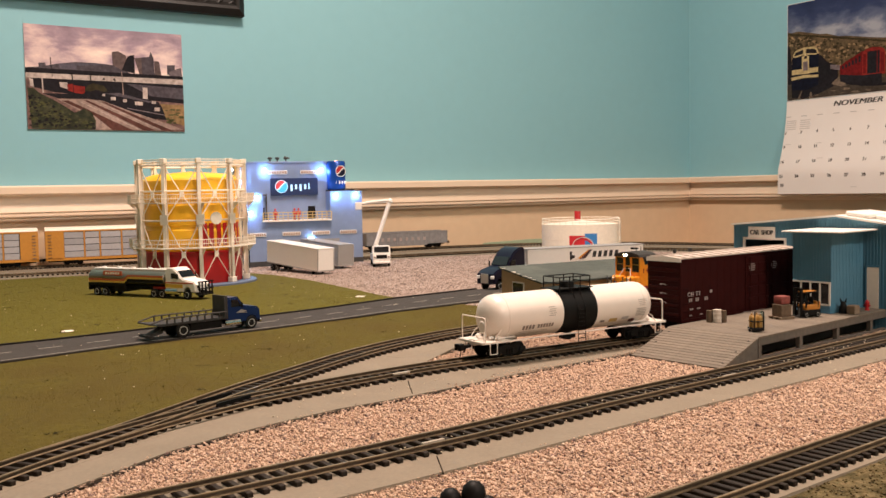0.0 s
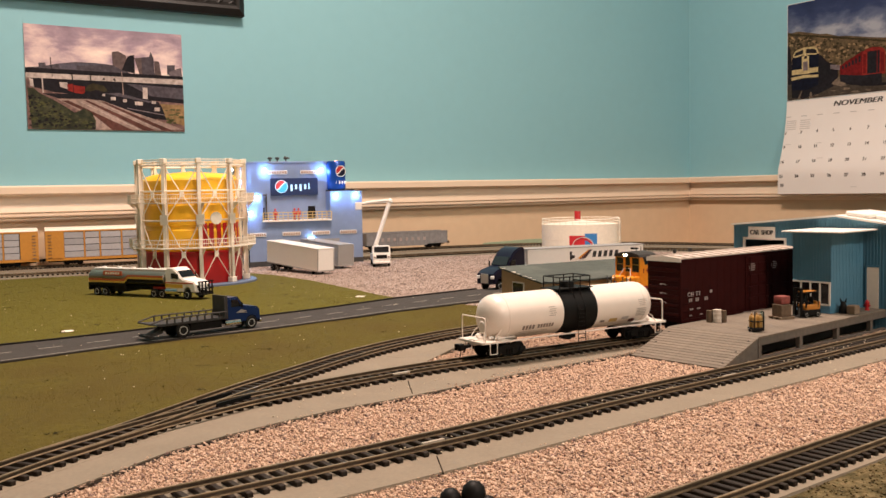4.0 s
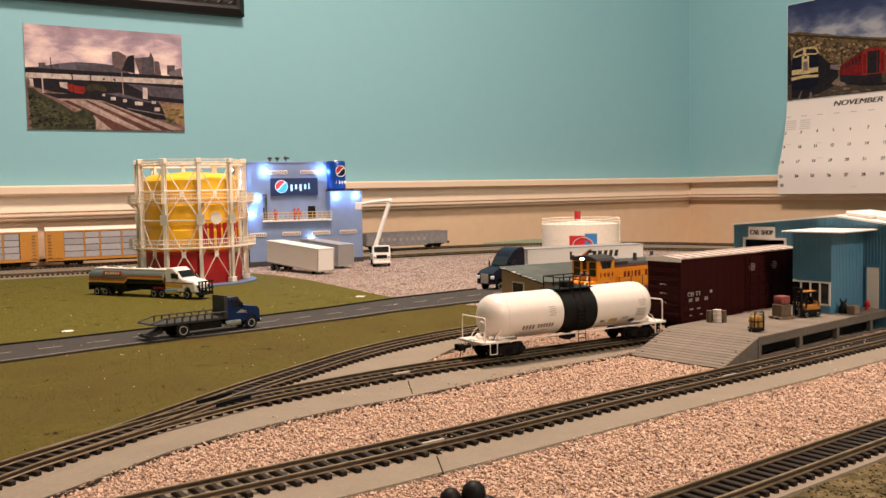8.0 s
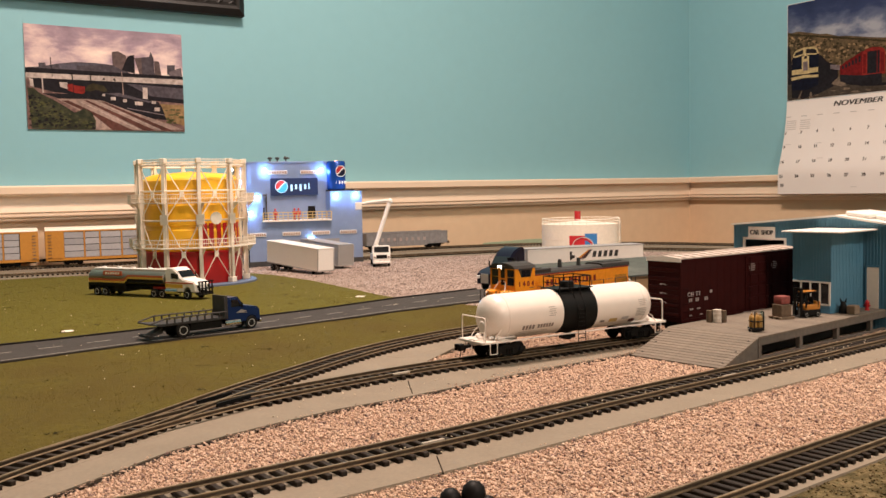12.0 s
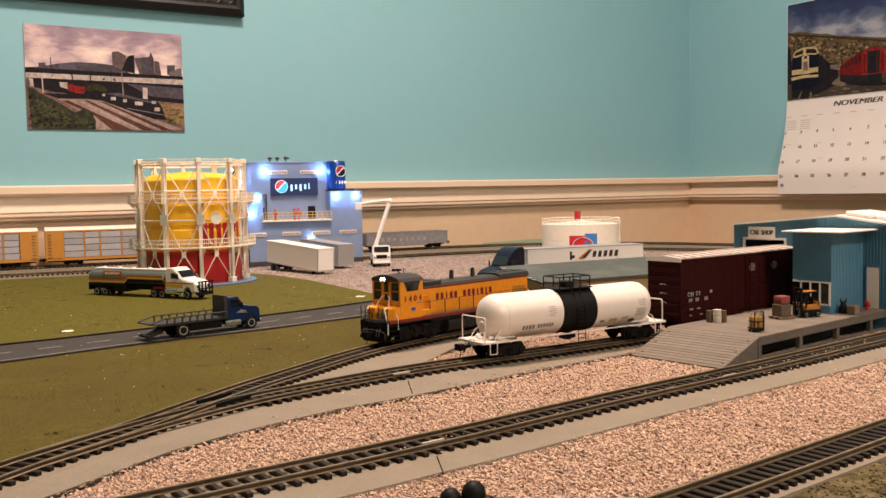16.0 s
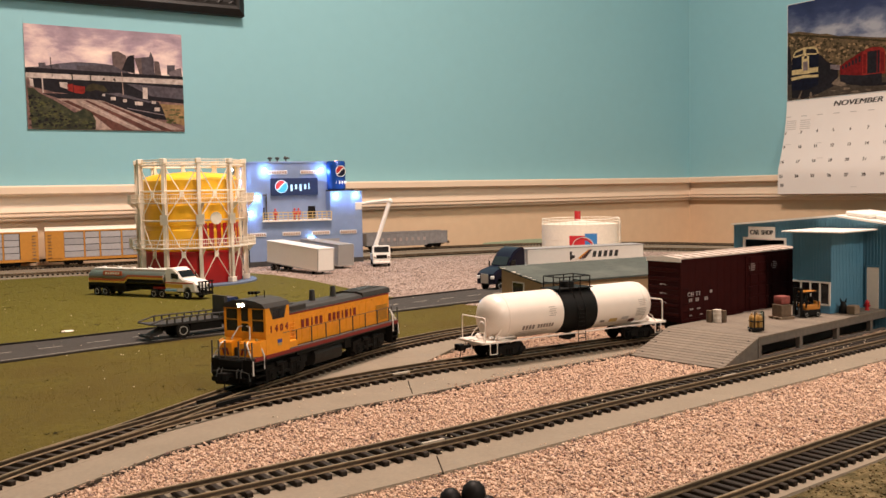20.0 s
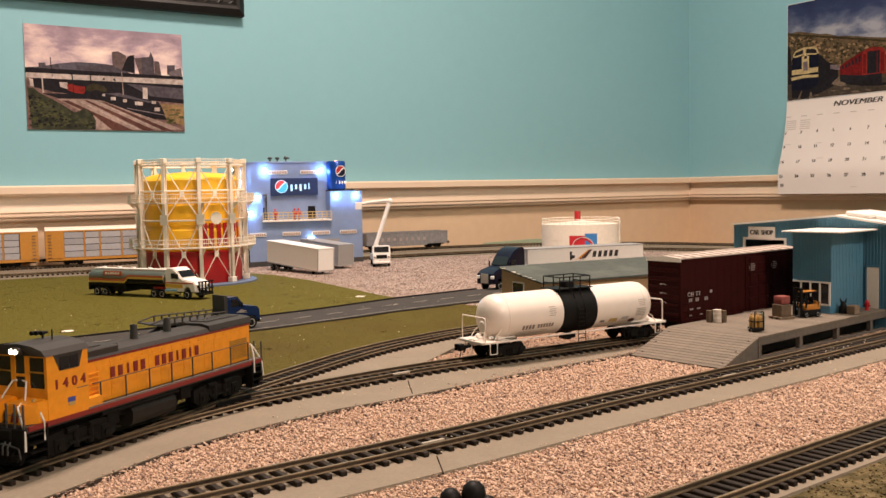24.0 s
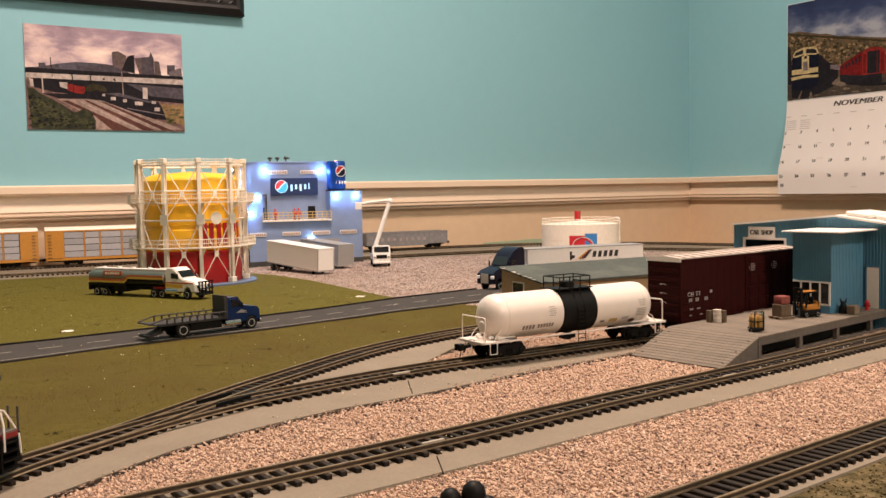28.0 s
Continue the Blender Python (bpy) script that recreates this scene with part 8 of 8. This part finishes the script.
    bmesh.ops.recalc_face_normals(bm, faces=bm.faces)
    page = part("month_page", bm, PAPER, t, "white month page curling forward", smooth=True)

    def on_page(x, u):
        o, z = curl(u)
        o2, z2 = curl(u + 0.01)
        lean = math.degrees(math.atan2(o2 - o, z - z2))
        return place(x, -o - 0.4, z) @ pose(0, 0, 0, 90 - lean)
    words("month_name", "NOVEMBER", 17, INK, page, on_page(190, 0.07), "bold black month name", 1.42, 0.25, bold=0.7)
    for c in range(7):
        x = 3 + 44 * c
        part("weekday_bar", box(BM(), -8, 8, -0.9, 0.9, -0.1, 0.1), PALEINK, page, "small grey weekday label", on_page(x + 4, 0.165))
        for r in range(5):
            n = (r * 7 + c + 2)
            if n <= 29:
                words("day_number", str(n), 10.5, INK, page, on_page(x + 12 * 0.157 * r, 0.335 + 0.157 * r), "", 1.0, bold=0.4)
    words("day_number", "30", 10.5, INK, page, on_page(11, 0.905), bold=0.4)
    for x, u in ((17, 0.24), (56, 0.24)):
        for k in range(5):
            part("small_month", box(BM(), -14, 14, -1.1, 1.1, -0.1, 0.1), PALEINK2, page, "faint small month grid", on_page(x, u - 0.03 + 0.022 * k))
    for x, u in ((15, 0.46), (100, 0.46), (110, 0.62), (205, 0.93)):
        part("note_bar", box(BM(), -8, 8, -0.7, 0.7, -0.1, 0.1), PALEINK2, page, "faint printed note", on_page(x, u))
    return t


PALEINK2 = mat("faint_ink", (0.56, 0.51, 0.48), 0.7)
calendar()


# ---- loose stones, turf crumbs and litter ----
def inside(poly, x, y):
    """Which of the points lie in an outline."""
    r = np.zeros(len(x), bool)
    n = len(poly)
    for i in range(n):
        (x0, y0), (x1, y1) = poly[i], poly[(i + 1) % n]
        if y0 == y1:
            continue
        c = ((y0 > y) != (y1 > y)) & (x < (x1 - x0) * (y - y0) / (y1 - y0) + x0)
        r ^= c
    return r


def near_track(x, y, track, d0, d1):
    X, Y, H = curve_points(track, 6.0)
    r = np.zeros(len(x), bool)
    for a, b, h in zip(X, Y, H):
        dx, dy = x - a, y - b
        al, ac = dx * math.cos(h) + dy * math.sin(h), -dx * math.sin(h) + dy * math.cos(h)
        r |= (np.abs(al) < 4) & (ac > d0) & (ac < d1)
    return r


def scatter(name, x, y, z, size, material, label, category, seed, flatness=0.7, parent=None):
    """Many small angular stones in one mesh."""
    rs = np.random.RandomState(seed)
    n = len(x)
    base = np.array([(1, 0, 0), (-0.9, 0.15, 0), (0.1, 1, 0), (0, -0.95, 0.1), (0.1, 0.1, 0.9), (0, 0, -0.8)], float)
    v = base[None] * rs.uniform(0.6, 1.25, (n, 6, 3)) * np.array(size)[:, None, None]
    v[:, :, 2] *= flatness
    a = rs.uniform(0, math.tau, n)
    b = rs.uniform(-0.9, 0.9, n)
    ca, sa, cb, sb = np.cos(a)[:, None], np.sin(a)[:, None], np.cos(b)[:, None], np.sin(b)[:, None]
    X, Y, Z = v[..., 0], v[..., 1], v[..., 2]
    Y, Z = Y * cb - Z * sb, Y * sb + Z * cb
    X, Y = X * ca - Y * sa, X * sa + Y * ca
    co = np.stack([X + x[:, None], Y + y[:, None], Z + z[:, None]], -1).reshape(-1, 3) * MM
    f = np.array([(0, 2, 4), (2, 1, 4), (1, 3, 4), (3, 0, 4), (2, 0, 5), (1, 2, 5), (3, 1, 5), (0, 3, 5)])
    faces = (f[None] + 6 * np.arange(n)[:, None, None]).reshape(-1, 3)
    me = bpy.data.meshes.new(name)
    me.vertices.add(len(co))
    me.vertices.foreach_set("co", co.ravel())
    me.loops.add(faces.size)
    me.loops.foreach_set("vertex_index", faces.ravel())
    me.polygons.add(len(faces))
    me.polygons.foreach_set("loop_start", np.arange(0, faces.size, 3))
    me.update(calc_edges=True)
    me.materials.append(material)
    return tagged(new(name, me), label, category, kind="stuff")


rs = np.random.RandomState(11)


def spread_over(poly, per_mm2):
    lo, hi = np.min(poly, 0), np.max(poly, 0)
    n = int((hi - lo).prod() * per_mm2)
    x, y = rs.uniform(lo[0], hi[0], n), rs.uniform(lo[1], hi[1], n)
    k = inside(poly, x, y)
    return x[k], y[k]


VIEW = [(-330, 100), (-330, 640), (560, 1050), (620, 800), (130, 240), (-60, 160)]
x, y = spread_over(FRONT_XY, 0.72)
k = ~(near_track(x, y, T1, -34.5, 60) | near_track(x, y, TA, -33.5, 18) | near_track(x, y, TB, -36.5, 15.5) | near_track(x, y, TC, -60, 17.5)) & inside(VIEW, x, y)
DOCKPOLY = [(221 + 0, 652), (221 + 228, 652 + 195), (221 + 228 - 49, 652 + 195 + 57), (172, 709), (135, 682), (186, 622)]
k &= ~inside(DOCKPOLY, x, y) & ~inside(BED_XY, x, y)
x, y = x[k], y[k]
scatter("gravel", x, y, rs.uniform(-6.9, -5.5, len(x)), 0.5 + 1.15 * rs.uniform(0, 1, len(x)) ** 1.6, STONE, "coarse pinkish grey gravel between the tracks", "gravel", 3, 0.8)
k = rs.uniform(0, 1, len(x)) < 0.8
x, y = x[k] + rs.uniform(-2.5, 2.5, k.sum()), y[k] + rs.uniform(-2.5, 2.5, k.sum())
k = ~inside(DOCKPOLY, x, y) & ~inside(BED_XY, x, y) & ~(near_track(x, y, TB, -36, 15) | near_track(x, y, TC, -60, 17) | near_track(x, y, T1, -34, 60) | near_track(x, y, TA, -33, 18))
x, y = x[k], y[k]
scatter("gravel", x, y, rs.uniform(-6.0, -5.2, len(x)), rs.uniform(0.25, 0.65, len(x)), STONE, "fine pinkish grey chips among the coarse gravel", "gravel", 13, 0.9)
x, y = spread_over(BETWEEN_XY, 0.5)
k = ~(near_track(x, y, TA, -18, 16) | near_track(x, y, T1, -34.5, 17)) & (x < 230)
x, y = x[k], y[k]
scatter("gravel", x, y, rs.uniform(-6.4, -5.1, len(x)), rs.uniform(0.6, 1.35, len(x)), STONE, "coarse pinkish grey gravel between loop and siding", "gravel", 8)

def along_edge(pts, per_mm, spread, shift=0.0):
    """Stray points along a line, to both sides of it."""
    X, Y, H = curve_points(pts, 1.0)
    n = int(len(X) * per_mm)
    i = rs.randint(0, len(X), n)
    d = rs.normal(shift, spread, n) * rs.choice((0.4, 1.0, 1.0, 1.9), n)
    return X[i] - np.sin(H[i]) * d, Y[i] + np.cos(H[i]) * d


edge = [along_edge(BED_XY[:12], 0.2, 1.5, 0.4), along_edge(BED_XY[9:12], 1.2, 2.4, 2.2), along_edge(offset(TB, -37)[2:], 0.22, 1.5), along_edge(offset(TC, 17.6), 0.7, 1.3), along_edge(offset(TA[11:], -16), 0.7, 2.4), along_edge(offset(TA[11:], 0), 2.2, 8.0)]
x, y = np.concatenate([p[0] for p in edge]), np.concatenate([p[1] for p in edge])
k = inside(VIEW, x, y) & ~inside(DOCKPOLY, x, y)
x, y = x[k], y[k]
scatter("gravel", x, y, rs.uniform(-4.7, -4.4, len(x)), rs.uniform(0.3, 0.85, len(x)), STONE, "stray gravel on the edges of the cork roadbed", "gravel", 9, 0.6)
x, y = spread_over(GRAVEL_BACK, 0.16)
k = ~(near_track(x, y, T1, -17, 17)) & (y < 1760)
x, y = x[k], y[k]
scatter("yard_gravel", x, y, rs.uniform(-5.9, -5.1, len(x)), rs.uniform(0.7, 1.7, len(x)), STONE_YARD, "pinkish grey gravel covering the factory yard", "gravel", 4, 0.5)
x, y = spread_over(GRASS_XY, 0.03)
k = ~inside(ROAD_FAR + ROAD_NEAR[::-1], x, y) & (y > 250)
x, y = x[k], y[k]
k = inside(UNDER_ROAD + GRASS_XY[-10:], x, y)
for name, q, m in (("turf_tufts", ~k, GRASS_B), ("turf_tufts", k, GRASS_FAR)):
    scatter(name, x[q], y[q], rs.uniform(-5.2, -4.7, q.sum()), rs.uniform(0.25, 0.75, q.sum()), m, "fine olive turf crumbs on the lawn", "turf", 5, 0.6)
EDGE_XY = offset(TC, -17.5)[8:54] + [(505, 505), (240, 335), (120, 250), (20, 215)]
x, y = spread_over(EDGE_XY, 0.25)
MOSS = ramp_mat("mossy_crumbs", [(0.0, (0.05, 0.038, 0.012)), (0.35, (0.085, 0.062, 0.022)), (0.7, (0.14, 0.1, 0.046)), (1.0, (0.2, 0.15, 0.085))], 200, island=True, bump=0)
k = rs.uniform(0, 1, len(x)) < 0.6
scatter("bank_crumbs", x[k], y[k], rs.uniform(-5.2, -4.6, k.sum()), rs.uniform(0.3, 0.95, k.sum()), MOSS, "brown and olive crumbs on the bank by the table edge", "turf", 12, 0.7)
# dark clumps and pale specks
x, y = spread_over(GRASS_XY, 0.00022)
n = len(x)
k = ~inside(ROAD_FAR + ROAD_NEAR[::-1], x, y)
cx, cy = x[k], y[k]
wide = np.repeat(rs.uniform(1.0, 6.0, len(cx)), 16)
x = np.repeat(cx, 16) + rs.normal(0, 1.0, len(cx) * 16) * wide
y = np.repeat(cy, 16) + rs.normal(0, 0.7, len(cy) * 16) * wide
CLUMP = mat("dark_foam", (0.04, 0.034, 0.01), 0.95, island=0.5)
scatter("turf_clumps", x, y, rs.uniform(-4.9, -4.3, len(x)), rs.uniform(0.25, 0.7, len(x)), CLUMP, "dark brown-green clumps of foam in the turf", "turf", 6, 0.7)
SPECK = mat("pale_grit", (0.62, 0.52, 0.38), 0.8, island=0.3)
x, y = spread_over(GRASS_XY, 0.0005)
x2, y2 = spread_over([(-120, 540), (0, 630), (170, 740), (190, 720), (0, 600), (-100, 500)], 0.006)
x3, y3 = along_edge(offset(TB, 0)[30:], 0.6, 8.0)
x4, y4 = spread_over(ROAD_FAR[2:8] + ROAD_NEAR[2:8][::-1], 0.0003)
x, y = np.r_[x, x2, x3, x4], np.r_[y, y2, y3, y4]
z = np.where(inside(GRASS_XY, x, y), -4.5, -4.2)
z = np.where(inside(ROAD_FAR + ROAD_NEAR[::-1], x, y), -3.0, z)
z[len(z) - len(x4) - len(x3):len(z) - len(x4)] = -2.6
scatter("pale_grit", x, y, z, rs.uniform(0.25, 0.8, len(x)), SPECK, "pale stray grit on turf and roadbed", "grit", 7, 0.7)
# pale discs lying in the turf
for x, y in ((-349, 858), (-99, 1098)):
    solo("pale_cover", lathe(BM(), [(0.01, 0), (5.4, 0), (5.6, 0.4), (5.0, 0.7), (0.01, 0.7)], 24), OFFWHITE, place(x, y, -4.9), "pale oval cover lying in the turf", "cover", "turf covers", smooth=True)


# ---- what moves ----
LOCO_S = [(0.0, 1026.0), (5.6, 1026.0), (6.0, 1016.5), (7.0, 990.0), (8.0, 963.0), (9.0, 936.5), (10.0, 910.0), (11.0, 883.0), (12.0, 854.5), (12.5, 839.5), (13.5, 807.5), (14.5, 774.0), (15.0, 755.5),
          (16.0, 716.0), (17.0, 674.5), (18.0, 631.0), (19.0, 587.5), (20.0, 545.0), (21.0, 503.0), (21.5, 482.5), (22.5, 440.0), (23.5, 396.0), (24.0, 372.0), (25.0, 323.0), (26.0, 275.5), (27.0, 232.0), (28.0, 190.5)]


def motions():
    """The locomotive rolls along the loop, cab first; it stands until 5.5 s."""
    X, Y, H = curve_points(T1, 2.0)
    S = np.arange(len(X)) * 2.0
    rows = []
    for t, s in LOCO_S:
        def on(w):
            if w < 0:
                return np.array((X[0], Y[0])) + w * np.array((math.cos(H[0]), math.sin(H[0])))
            return np.array((np.interp(w, S, X), np.interp(w, S, Y)))
        a, b = on(s + 3 - 46), on(s + 3 + 57)
        d = a - b
        c = (a * 57 + b * 46) / 103.0
        rows.append((t, place(c[0], c[1], 0, math.degrees(math.atan2(d[1], d[0])))))
    walk(loco, rows)


motions()
